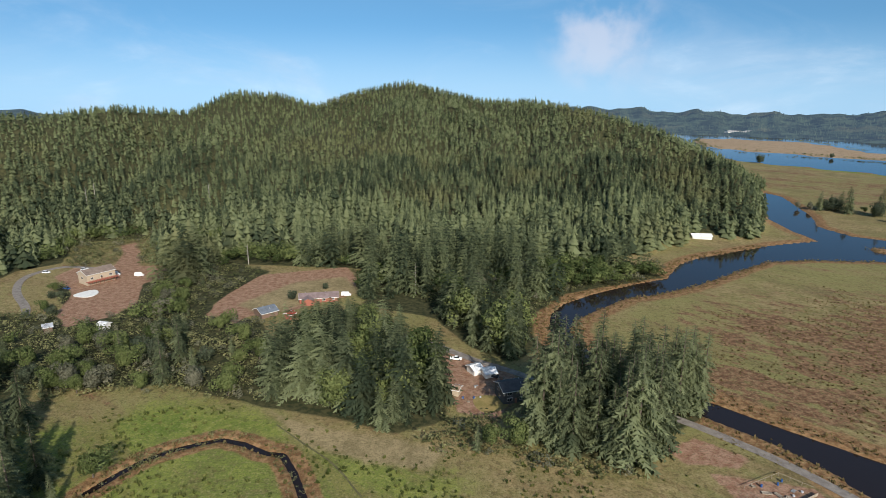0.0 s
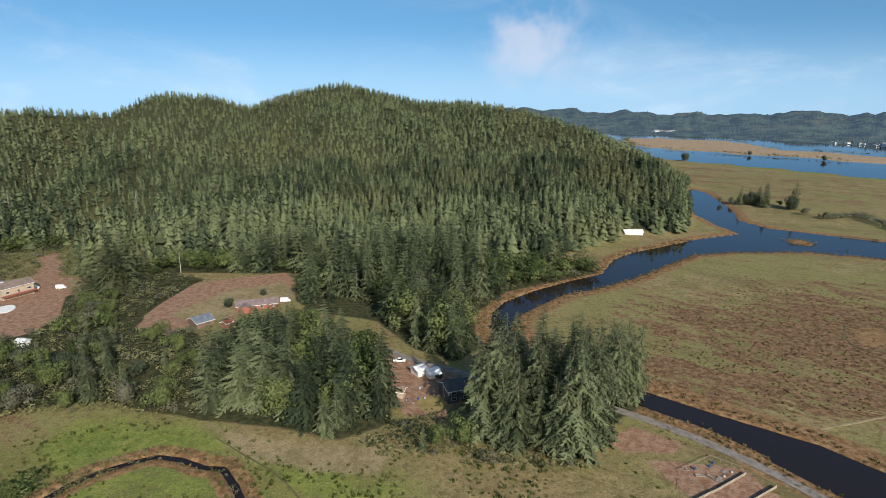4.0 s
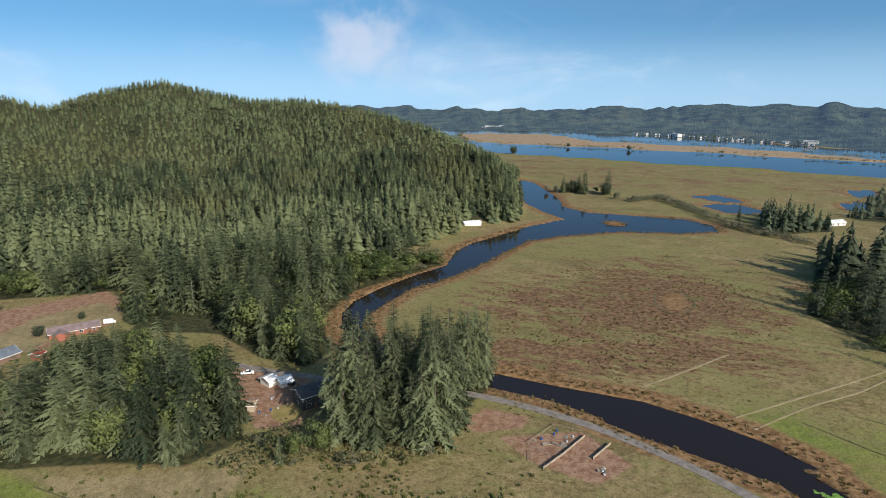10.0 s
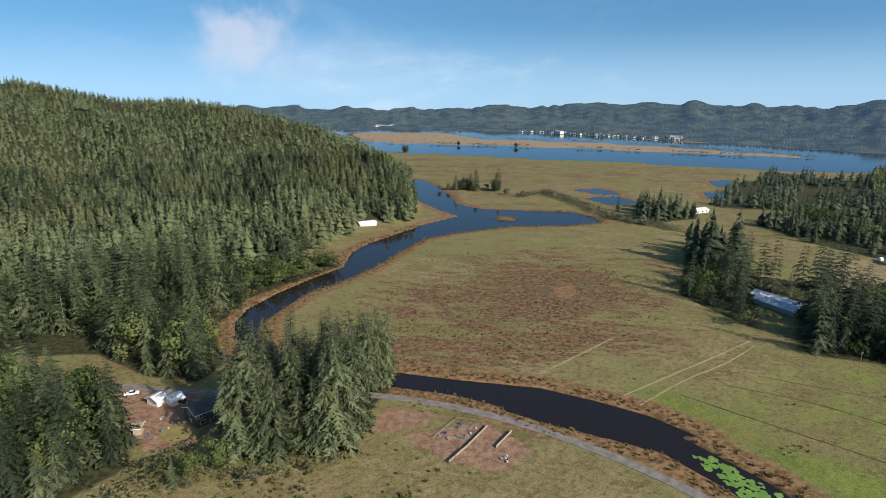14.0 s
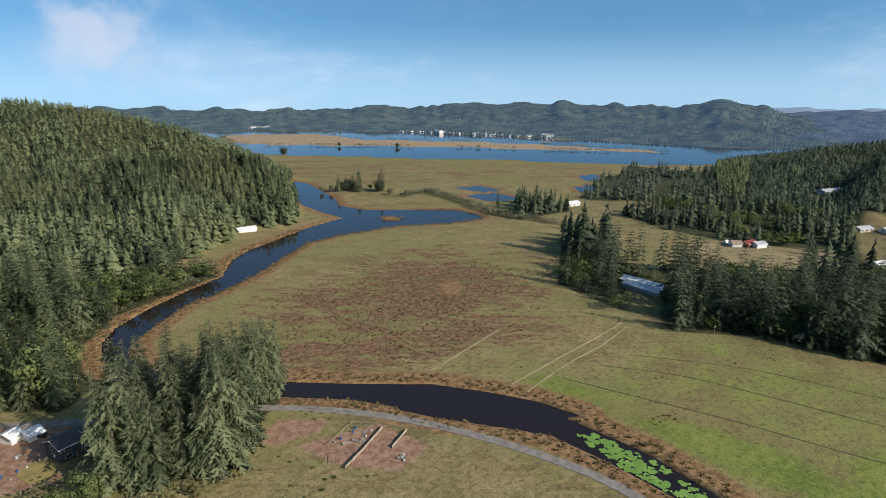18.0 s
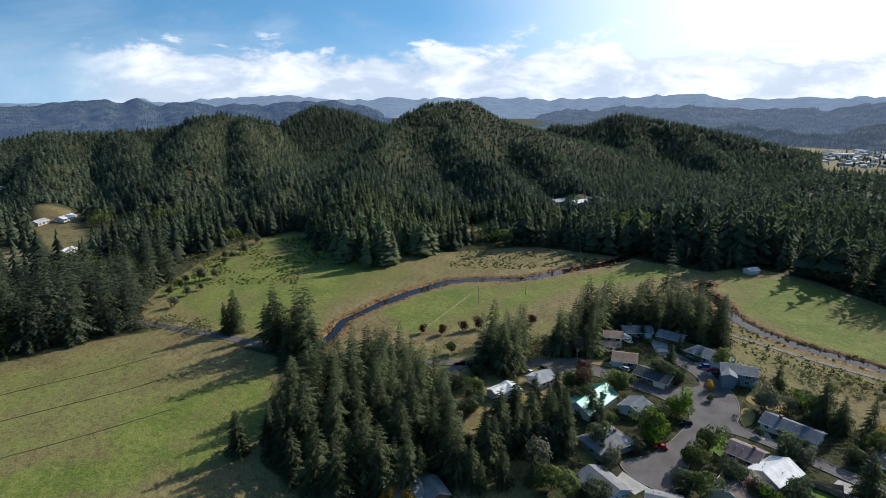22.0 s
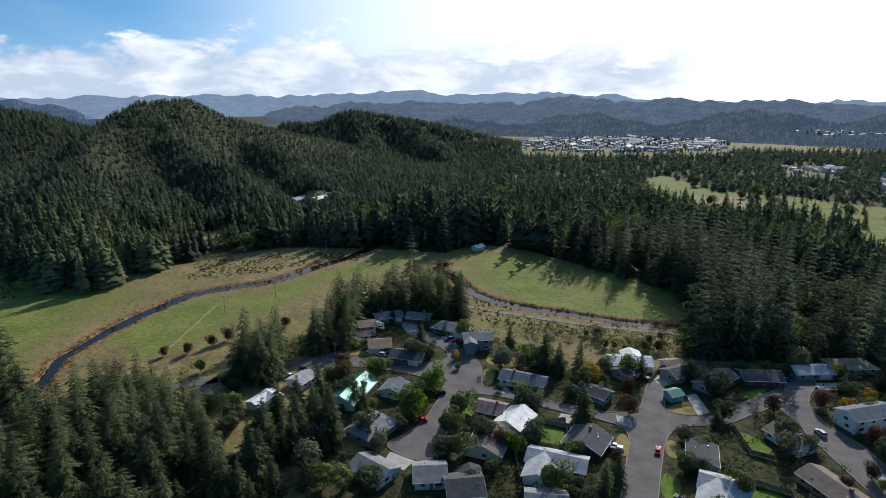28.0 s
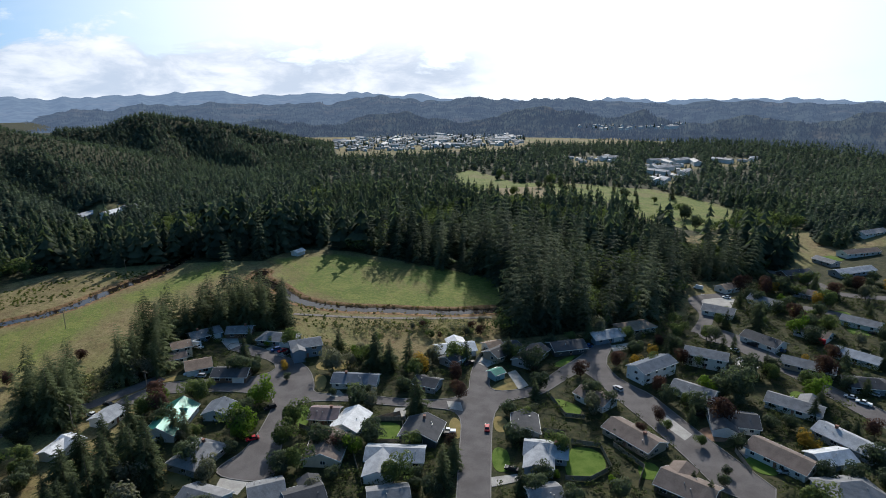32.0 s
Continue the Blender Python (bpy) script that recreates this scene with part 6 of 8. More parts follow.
house(166.6, -134.7, -67, 20.8, 11, "green", "white", "white house with a glossy green metal roof and dormers", garage=0, dormers=2, pitch=0.55)
house(142.0, -122.7, -86, 15.0, 11, "grey", "grey", "low house with a grey shingle roof and a white vent", hip=True, chimney=1)
house(109.2, -117.3, -134, 9.7, 10, "grey", "white", "white house with a grey roof beside the cul-de-sac")
house(97.1, -119.4, -131, 10.7, 11, "dark", "grey", "grey house with a dark roof", wing=(3, 3, 6, 1))
house(156.4, -147.6, -68, 9.0, 9, "blue", "white", "white house with a slate-blue gabled roof", garage=1)
house(190.1, -127.3, -79, 8.9, 8, "pale", "white", "pale-roofed bungalow among spruces")
house(186.7, -110.4, 178, 6.0, 7, "white", "white", "small white-roofed shed house in the trees", windows=False)
house(191.6, -171.8, -130, 10.0, 10, "tan", "teal", "pale teal house with a tan shingle roof", garage=-1)
house(209.8, -179.6, -123, 7.9, 8, "tan", "cream", "split-level house with a tan roof", storeys=2)
house(207.1, -173.8, -126, 8.3, 7, "brown", "cream", "lower half of a split-level house with a brown roof")
house(215.0, -198.5, -115, 13.9, 9, "grey", "blue", "long blue-grey house with a grey roof", chimney=-1, garage=1)
house(201.9, -208.9, -152, 11.5, 9, "grey", "brown", "brown house with a weathered roof under tall firs", chimney=1)
house(178.8, -209.4, -167, 17.9, 10, "grey", "grey", "low grey house with a hipped roof", hip=True, garage=1)
house(159.5, -204.2, -134, 13.3, 9, "grey", "blue", "two-storey grey-blue house with a carport", storeys=2, wing=(-4, 4, 5, -1))
house(173.0, -172.0, -156, 14.2, 9, "dark", "brown", "low brown house with a dark roof behind round shrubs", garage=1)
house(122.6, -188.5, -162, 18.0, 9, "blue", "white", "long white bungalow with a slate-blue roof", garage=1, chimney=-1)
house(118.5, -161.0, -160, 10.1, 9, "mauve", "tan", "tan house with a pale pinkish roof", chimney=1)
house(107.3, -160.5, -83, 12.8, 10, "white", "white", "white house with a bright white metal roof", storeys=1, garage=1, pitch=0.45)
house(105.8, -143.4, -70, 15.1, 12, "brown", "cream", "cream house with a brown shingle roof and vents", chimney=1)
house(83.2, -149.5, -159, 18.5, 9, "pale", "white", "white L-shaped house with a pale grey roof", wing=(-4, 8, 9, -1), chimney=0)
house(75.1, -130.1, -146, 11.6, 9, "grey", "white", "white house with a grey roof")
house(81.4, -165.8, -81, 12.0, 13, "dark", "dark", "dark house with a charcoal roof", chimney=1, garage=1)
house(94.7, -198.3, -180, 9.6, 8, "dark", "grey", "small grey house behind a dark plum tree")
house(97.3, -232.9, -143, 17.6, 10, "white", "white", "house with a bright white front roof plane", wing=(2, 5, 8, 1))
house(93.8, -224.0, -107, 10.9, 8, "dark", "grey", "garage wing with a charcoal roof", garage=1)
house(76.4, -240.0, -113, 17.1, 9, "dark", "tan", "tan house with a dark roof", garage=1)
house(82.4, -242.7, -130, 7.3, 8, "tan", "white", "pale house behind a hedge")
house(63.5, -240.3, -101, 18.9, 9, "brown", "grey", "grey house with a brown gabled roof", garage=-1)
house(51.1, -256.5, -142, 15.7, 10, "dark", "dark", "dark house in the shade of the wood")
house(36.8, -276.8, -136, 16.2, 9, "pale", "blue", "light blue house with a pale roof", garage=1)
house(25.1, -294.3, -135, 18.7, 10, "tan", "cream", "cream house with a tan roof below the firs", hip=True)
house(30.2, -214.2, 152, 13.5, 9, "brown", "white", "white house with a brown roof", garage=1)
house(13.3, -192.6, 149, 18.8, 10, "brown", "tan", "long tan house with a brown roof and a white skylight strip", chimney=1)
house(49.5, -184.1, 110, 12.0, 9, "dark", "grey", "grey house with a charcoal roof and vents")
house(38.9, -172.0, -167, 13.6, 9, "pale", "blue", "blue house with pale grey roofs", wing=(-2, 7, 9, -1), chimney=1)
house(33.7, -149.4, -147, 9.5, 9, "grey", "grey", "grey house beside the street")
house(12.6, -246.8, -124, 20.2, 9, "blue", "white", "white two-storey house with a slate roof", storeys=2, garage=1)
house(-4.7, -235.3, 163, 15.5, 9, "grey", "white", "white house with a grey roof and carport", garage=-1)
house(-18.0, -218.0, -170, 15.8, 11, "dark", "white", "white house with a charcoal roof", wing=(-4, 4, 8, -1))
house(-32.2, -200.0, 151, 18.7, 10, "brown", "white", "long white house with a brown roof")
house(-46.6, -205.6, -144, 12.5, 8, "tin", "blue", "pale blue metal garage", windows=False, garage=1)
house(-53.9, -219.4, 143, 19.5, 9, "pale", "grey", "long grey house with a pale roof", chimney=-1)
house(-39.8, -239.0, 164, 18.4, 9, "grey", "white", "white house with a grey roof and a garden wing", wing=(4, 5, 7, 1))
house(-4.9, -170.6, 163, 16.0, 11, "brown", "brown", "brown house with a dark brown roof", wing=(-4, 4, 7, 1))
house(-49.0, -189.1, -149, 16.7, 11, "grey", "grey", "grey house with a hipped roof", hip=True)
house(-33.1, -301.7, 146, 17.2, 10, "dark", "white", "white house with a charcoal roof by the street")
house(-56.1, -321.8, 153, 14.6, 9, "brown", "white", "white house with a brown roof")
house(-49.1, -279.6, 167, 19.9, 9, "grey", "tan", "long tan house with a grey roof")
house(-70.7, -299.3, 154, 17.0, 9, "pale", "white", "white house with a pale roof")
house(-68.8, -270.2, -167, 15.5, 10, "dark", "grey", "grey house with a dark hipped roof", hip=True)
house(-13.7, -335.9, 170, 15.2, 10, "grey", "white", "white house with a grey roof below the wood", garage=1)
house(-8.3, -267.6, 176, 17.0, 9, "grey", "white", "white two-storey house beside the street", storeys=2)
house(-37.8, -362.6, 151, 16.2, 9, "grey", "white", "white house with a grey roof")
house(-62.6, -387.5, 156, 16.0, 9, "brown", "grey", "grey house with a brown roof")
house(-80.5, -347.4, 157, 16.7, 9, "grey", "white", "white house with a grey roof beside a lawn")
house(-94.3, -451.4, -137, 31.7, 9, "pale", "grey", "grey house with a pale roof")
house(-107.4, -506.2, -141, 31.2, 9, "brown", "white", "white house with a brown roof")
house(-58.9, -429.9, -142, 20.4, 9, "dark", "brown", "brown house at the wood's edge")
house(-125.8, -567.0, -132, 28.9, 9, "grey", "white", "white house with a grey roof at the wood's edge")
house(-82.1, -471.1, 132, 14.9, 8, "grey", "grey", "grey house among garden trees")
house(-18.5, -380.6, -130, 12.3, 8, "tan", "white", "white house with a tan roof at the wood's edge")
# the house at the foot of the spruce grove
house(145.1, -50.2, -88, 9.2, 11, "grey", "brown", "brown house with a wide grey roof under spruces", wing=(8, 3, 7, -1))
house(123.7, -107.1, -176, 12.6, 10, "grey", "white", "white house with a grey roof")
house(187.4, -107.3, -76, 10.5, 6, "white", "white", "white open shed beside the lane", windows=False)
# north side
deck_house = house(-219.1, 361.0, 56, 17.5, 11, "brown", "tan", "tan house with a brown roof and a long red-brown deck", storeys=1.6, z0=2.4)
house(-198.6, 279.6, 36, 3.8, 5, "tin", "brown", "small brown hut with a tin roof", windows=False)
house(-171.9, 282.8, -19, 4.5, 4, "white", "white", "small white shed in the scrub", windows=False)
house(-71.5, 327.1, 11, 21.8, 9, "mauve", "brick", "red brick house with a dusty mauve roof", wing=(-6, 4, 6, -1))
house(-95.6, 303.5, 42, 9.2, 10, "blue", "brown", "barn with a dark blue solar roof", windows=False)
house(-81.2, 298.2, 57, 4.0, 4, "red", "brick", "red shed with a white end", windows=False)
house(14.3, 235.8, 31, 4.4, 6, "white", "white", "tall white shed beside the gravel road", storeys=0.9, windows=False)
house(20.0, 233.4, 19, 5.0, 6, "white", "white", "white open carport beside the road", storeys=0.75, windows=False)
house(27.6, 214.2, 17, 10.2, 9, "dark", "dark", "dark two-storey house with white trim", storeys=2)
house(6.1, 216.8, -20, 2.6, 4, "tan", "tan", "small wooden hut on bare earth", windows=False)
house(213.1, 477.3, -4, 15.6, 8, "white", "white", "long white-roofed boathouse on the bank", storeys=0.55, windows=False, name="boathouse")
# east farms
house(331.5, 173.5, -93, 27.7, 9, "white", "grey", "long barn with a bright metal roof", windows=False, name="barn")
house(324.0, 169.5, -96, 24.8, 8, "tin", "grey", "lower bay of the metal-roofed barn", windows=False, name="barn")
house(524.0, 364.8, -7, 16.8, 9, "white", "white", "white farmhouse beside a dark grove", z0=0)
house(566.6, 305.6, -29, 23.3, 12, "red", "brown", "farm building with a rust-red roof", z0=0)
house(486.0, 170.0, -15, 11.5, 8, "red", "brick", "small red barn in the farmyard", windows=False)
house(488.2, 163.6, -23, 9.9, 8, "pale", "white", "white farm shed in the farmyard", windows=False)
house(477.8, 176.8, -45, 7.4, 8, "tan", "white", "pale farm shed in the yard", windows=False)
house(492.2, 85.5, -26, 13.7, 8, "white", "white", "white gabled workshop in a yard")
house(624.1, 104.5, -29, 17.2, 9, "white", "white", "long white mobile home")
house(612.4, 123.1, -26, 14.7, 9, "pale", "cream", "pale mobile home among firs")
house(368.6, 72.7, -77, 7.2, 7, "pale", "white", "white shed in the shade of firs", windows=False)
house(777.7, 193.3, -21, 29.9, 10, "pale", "grey", "far farmhouse in a clearing")
house(505.7, -349.3, -77, 21.1, 10, "pale", "tan", "tan homestead in a hillside clearing")
house(472.9, -349.7, -77, 19.1, 9, "white", "white", "white homestead with a metal roof")
house(474.1, -368.3, -83, 11.5, 8, "grey", "blue", "blue-grey homestead shed with a low roof", windows=False)
house(266.7, -339.9, -96, 8.0, 6, "white", "white", "small white hut beside the meadow", windows=False)
house(72.1, -217.8, -119, 5.1, 5, "green", "teal", "small green kiosk shed on a street island", windows=False)


# the deck round the tan house, with posts and rails
def deck(owner, L, y0, y1):
    d = part("deck", Shape().box(-L, L, y0, y1, -0.15, 0.05), WALLS["brick"], owner, "red-brown timber deck")
    for i in range(9):
        x = -L + 0.2 + (2 * L - 0.4) * i / 8
        part("post", Shape().box(x - 0.09, x + 0.09, y0, y0 + 0.18, -2.4, 1.05), WALLS["brick"], d)
    part("rail", Shape().box(-L, L, y0 + 0.02, y0 + 0.14, 0.95, 1.05), WALLS["brick"], d)


deck(deck_house, 9.5, -8.2, -5.05)
tagged(part("tarp", patch(rounded([(-219.2, 334.1), (-211.8, 344.6), (-204.9, 338.3), (-205.8, 329.3), (-215.5, 330.1)], 2), 0.25), WALLS["white"]), "white plastic tarp spread on bare earth", "tarp")

# ---- vehicles ----
TYRE = speckled("tyre_rubber", (0.012, 0.012, 0.012), (0.03, 0.03, 0.03), 2.0, 0.9)
PAINTS = {}
for k, c in dict(white=(0.75, 0.75, 0.74), red=(0.45, 0.02, 0.03), black=(0.02, 0.02, 0.022), silver=(0.42, 0.43, 0.45), blue=(0.03, 0.08, 0.22), grey=(0.15, 0.155, 0.16), teal=(0.05, 0.28, 0.28)).items():
    PAINTS[k] = speckled(k + "_car_paint", c, tuple(min(1, v * 1.08) for v in c), 1.0, 0.55, spec=0.15)
LAMP_GLASS = speckled("lamp_glass", (0.6, 0.6, 0.58), (0.7, 0.7, 0.68), 2.0, 0.15)
CAR_MESHES = {}


def loft(profile, half, taper=0.0):
    """A side profile (x, z), extruded across, the top drawn in by taper."""
    zs = [p[1] for p in profile]
    lo, hi = min(zs), max(zs)
    n = len(profile)
    vs = []
    for s in (-1, 1):
        vs += [(x, s * (half - taper * (z - lo) / (hi - lo + 1e-9)), z) for x, z in profile]
    return Shape().add(vs, [tuple(range(n)), tuple(range(2 * n - 1, n - 1, -1))] + [(i + n, (i + 1) % n + n, (i + 1) % n, i) for i in range(n)])


def car(x, y, rot, paint, kind="sedan", label=""):
    z = ground_z(x, y) + 0.07
    root = tagged(new("pickup_truck" if kind == "pickup" else "van" if kind == "van" else "car"), label or paint + " parked " + {"sedan": "saloon car", "suv": "high estate car", "pickup": "pickup truck", "van": "box van"}[kind] + " on the drive",
                  "truck" if kind == "pickup" else "van" if kind == "van" else "car", "parked vehicles")
    root.matrix_basis = pose(x, y, z, 0, 0, rot)
    if kind not in CAR_MESHES:
        body = {"sedan": [(-2.25, 0.3), (2.25, 0.3), (2.28, 0.62), (1.95, 0.82), (0.9, 0.92), (-1.6, 0.95), (-2.22, 0.86), (-2.3, 0.6)],
                "suv": [(-2.3, 0.35), (2.3, 0.35), (2.32, 0.75), (2.1, 0.98), (1.0, 1.08), (-2.2, 1.08), (-2.34, 0.8)],
                "pickup": [(-2.7, 0.4), (2.7, 0.4), (2.72, 0.85), (2.5, 1.05), (1.3, 1.12), (-2.68, 1.12), (-2.72, 0.8)],
                "van": [(-2.8, 0.4), (2.8, 0.4), (2.82, 0.95), (2.5, 1.2), (1.9, 1.25), (-2.8, 1.25), (-2.82, 0.8)]}[kind]
        cabin = {"sedan": [(-1.75, 0.93), (1.05, 0.9), (0.25, 1.42), (-1.05, 1.44)], "suv": [(-2.2, 1.06), (1.1, 1.06), (0.4, 1.66), (-2.0, 1.68)],
                 "pickup": [(-0.75, 1.1), (1.4, 1.1), (0.75, 1.72), (-0.6, 1.74)], "van": [(-2.78, 1.23), (2.0, 1.23), (1.4, 2.5), (-2.75, 2.5)]}[kind]
        top = max(z for _, z in cabin)
        roof = [(a * 0.98, top) for a, b in cabin if b > top - 0.06]
        wheel = Shape().tube((0, -0.11, 0), (0, 0.11, 0), 0.34, 0.34, 12)
        CAR_MESHES[kind] = (body, cabin, roof, wheel.mesh("wheel", TYRE), Shape().box(-0.03, 0.03, -0.2, 0.2, -0.08, 0.08).mesh("headlight", LAMP_GLASS))
    body, cabin, roof, wheel, lamp = CAR_MESHES[kind]
    part("body", loft(body, 0.9, 0.06), PAINTS[paint], root)
    part("cabin", loft(cabin, 0.82, 0.16), PAINTS[paint] if kind == "van" else GLASS, root, "" if kind == "van" else "dark glazed cabin")
    x0, x1 = min(a for a, _ in roof), max(a for a, _ in roof)
    part("roof", Shape().box(x0, x1, -0.68, 0.68, roof[0][1] - 0.03, roof[0][1] + 0.04), PAINTS[paint], root)
    fx = max(a for a, _ in body)
    for sx in (-0.62, 0.62):
        for sy in (-0.84, 0.84):
            w = part("wheel", wheel, TYRE, root)
            w.matrix_basis = pose(sx * fx, sy, 0.34)
    for sy in (-0.6, 0.6):
        l = part("headlight", lamp, LAMP_GLASS, root)
        l.matrix_basis = pose(fx, sy, 0.68)
    return root


car(62.1, -179.1, -70, "red", "sedan", "red saloon car parked along the kerb")
car(134.0, -139.5, 50, "red", "sedan", "red saloon car parked in the cul-de-sac")
car(142.1, -158.5, 60, "black", "suv")
car(73.9, -171.4, 20, "white", "pickup")
car(74.5, -168.8, 20, "black", "suv")
car(208.9, -188.1, 10, "white", "pickup")
car(211.8, -189.5, 10, "white", "van", "white motorhome beside the split-level house")
car(199.5, -208.9, 30, "white", "van", "white camper van in the drive")
car(185.8, -167.0, 20, "silver", "suv")
car(192.9, -167.1, 100, "white", "sedan")
car(174.1, -201.0, 60, "blue", "suv")
car(170.4, -201.3, 60, "red", "sedan")
car(166.4, -201.1, 60, "black", "pickup")
car(74.8, -241.7, 20, "white", "sedan")
car(73.1, -248.5, 20, "silver", "suv")
car(42.7, -264.9, 0, "blue", "sedan")
car(35.1, -276.2, 0, "white", "suv")
car(23.6, -228.0, -40, "silver", "suv", "silver estate car parked at the kerb")
car(-3.2, -232.6, 10, "white", "sedan")
car(-6.8, -220.4, 10, "black", "suv")
car(4.3, -193.5, 10, "silver", "sedan")
car(-32.7, -193.9, 20, "silver", "suv")
car(46.9, -160.1, 0, "black", "sedan")
car(-20.6, -287.9, -30, "silver", "sedan")
car(-28.2, -298.2, -30, "black", "suv")
car(-31.8, -298.4, -20, "red", "suv")
car(-35.7, -297.4, -10, "white", "van", "white box trailer in the drive")
car(-39.9, -296.6, -20, "blue", "sedan")
car(-57.6, -314.3, -20, "red", "van", "red and white delivery van")
car(-61.3, -258.7, -20, "silver", "sedan")
car(-65.0, -255.1, -20, "white", "pickup")
car(-70.0, -265.1, -20, "silver", "suv")
car(-18.0, -366.2, -10, "white", "sedan")
car(-2.5, -376.9, -20, "white", "van", "white camper van under the firs")
car(-57.4, -431.4, 10, "blue", "sedan")
car(-76.5, -356.9, -20, "silver", "sedan")
car(-79.5, -345.6, -20, "blue", "suv")
car(-84.1, -338.1, -20, "black", "sedan")
car(87.0, -224.7, 60, "black", "pickup")
car(198.2, -127.2, 0, "white", "pickup")
car(200.4, -135.2, 0, "black", "sedan")
car(142.6, -60.3, 70, "white", "suv")
car(6.4, 248.1, -10, "white", "pickup", "white pickup truck on the gravel road")
car(22.0, 231.1, -20, "black", "suv")
car(-213.6, 372.1, 0, "white", "van", "white motorhome on the bare terrace")
car(-197.6, 371.1, 0, "white", "van", "white trailer on the bare terrace")
car(-261.8, 376.4, 0, "white", "suv")
car(-241.1, 384.4, 40, "silver", "suv")
car(-228.8, 344.3, 160, "blue", "sedan")
car(-56.8, 334.2, 0, "white", "van", "white motorhome beside the brick house")
car(481.4, 185.2, 0, "white", "van", "white trailer in the farmyard")
car(492.5, 82.9, 0, "silver", "pickup")


# ---- fences and pens ----
def fence(pts, height, label, mat=None, gap=2.4, railed=False):
    mat = mat or WOOD
    root = tagged(new("fence"), label, "fence", "garden fences")
    p = np.array(pts, float)
    post, panels = Shape().box(-0.06, 0.06, -0.06, 0.06, -0.4, height + 0.1).mesh("post", mat), {}
    for (ax, ay), (bx, by) in zip(p[:-1], p[1:]):
        L = math.hypot(bx - ax, by - ay)
        n = max(1, int(L / gap))
        a = math.degrees(math.atan2(by - ay, bx - ax))
        key = round(L / n, 2)
        if key not in panels:
            panels[key] = Shape().box(0, L / n, -0.03, 0.03, height * 0.9, height).mesh("rail", mat) if railed else Shape().box(0.05, L / n - 0.05, -0.02, 0.02, 0.05, height).box(0, L / n, 0.02, 0.06, height * 0.75, height * 0.82).mesh("panel", mat)
        for i in range(n):
            x, y = ax + (bx - ax) * i / n, ay + (by - ay) * i / n
            z = ground_z(x, y)
            o = part("post", post, mat, root); o.matrix_basis = pose(x, y, z, 0, 0, a)
            o = part("panel", panels[key], mat, root); o.matrix_basis = pose(x, y, z, 0, 0, a)
    return root


for pts in ([(102.9, -165.6), (96.6, -154.0), (85.1, -159.1), (91.2, -172.2), (103.1, -166.8)], [(30.1, -162.0), (22.8, -164.7), (17.7, -173.2), (23.2, -184.3), (32.8, -182.6)], [(48.2, -212.0), (38.4, -198.8), (31.4, -200.3)],
            [(43.5, -185.4), (35.8, -186.9), (34.0, -180.9)], [(101.0, -150.2), (86.5, -133.8)], [(19.2, -186.8), (8.2, -178.1), (8.9, -168.6)], [(124.0, -152.5), (118.5, -151.8), (112.2, -141.6)],
            [(-22.7, -217.1), (-18.6, -200.2), (-23.2, -189.0)], [(85.7, -242.8), (84.6, -224.0)], [(-47.6, -265.3), (-48.6, -228.7)], [(-9.3, -237.8), (-17.6, -246.6)], [(91.6, -148.7), (102.6, -166.2), (95.0, -174.8), (85.8, -161.7)]):
    fence(pts, 1.8, "weathered board fence round a back garden")
for pts in ([(93.0, 157.8), (107.2, 164.6), (114.3, 157.3)], [(91.8, 153.6), (88.7, 148.0), (90.5, 143.6), (98.0, 147.1), (93.2, 154.8)]):
    fence(pts, 1.2, "grey post-and-rail pen fence", WOOD, 3.0, True)
for pts in ([(90.8, 144.1), (100.2, 148.0), (114.0, 154.9)], [(108.9, 142.7), (119.5, 147.7)]):
    fence(pts, 1.1, "pale board windbreak beside the pens", WOOD, 3.0)


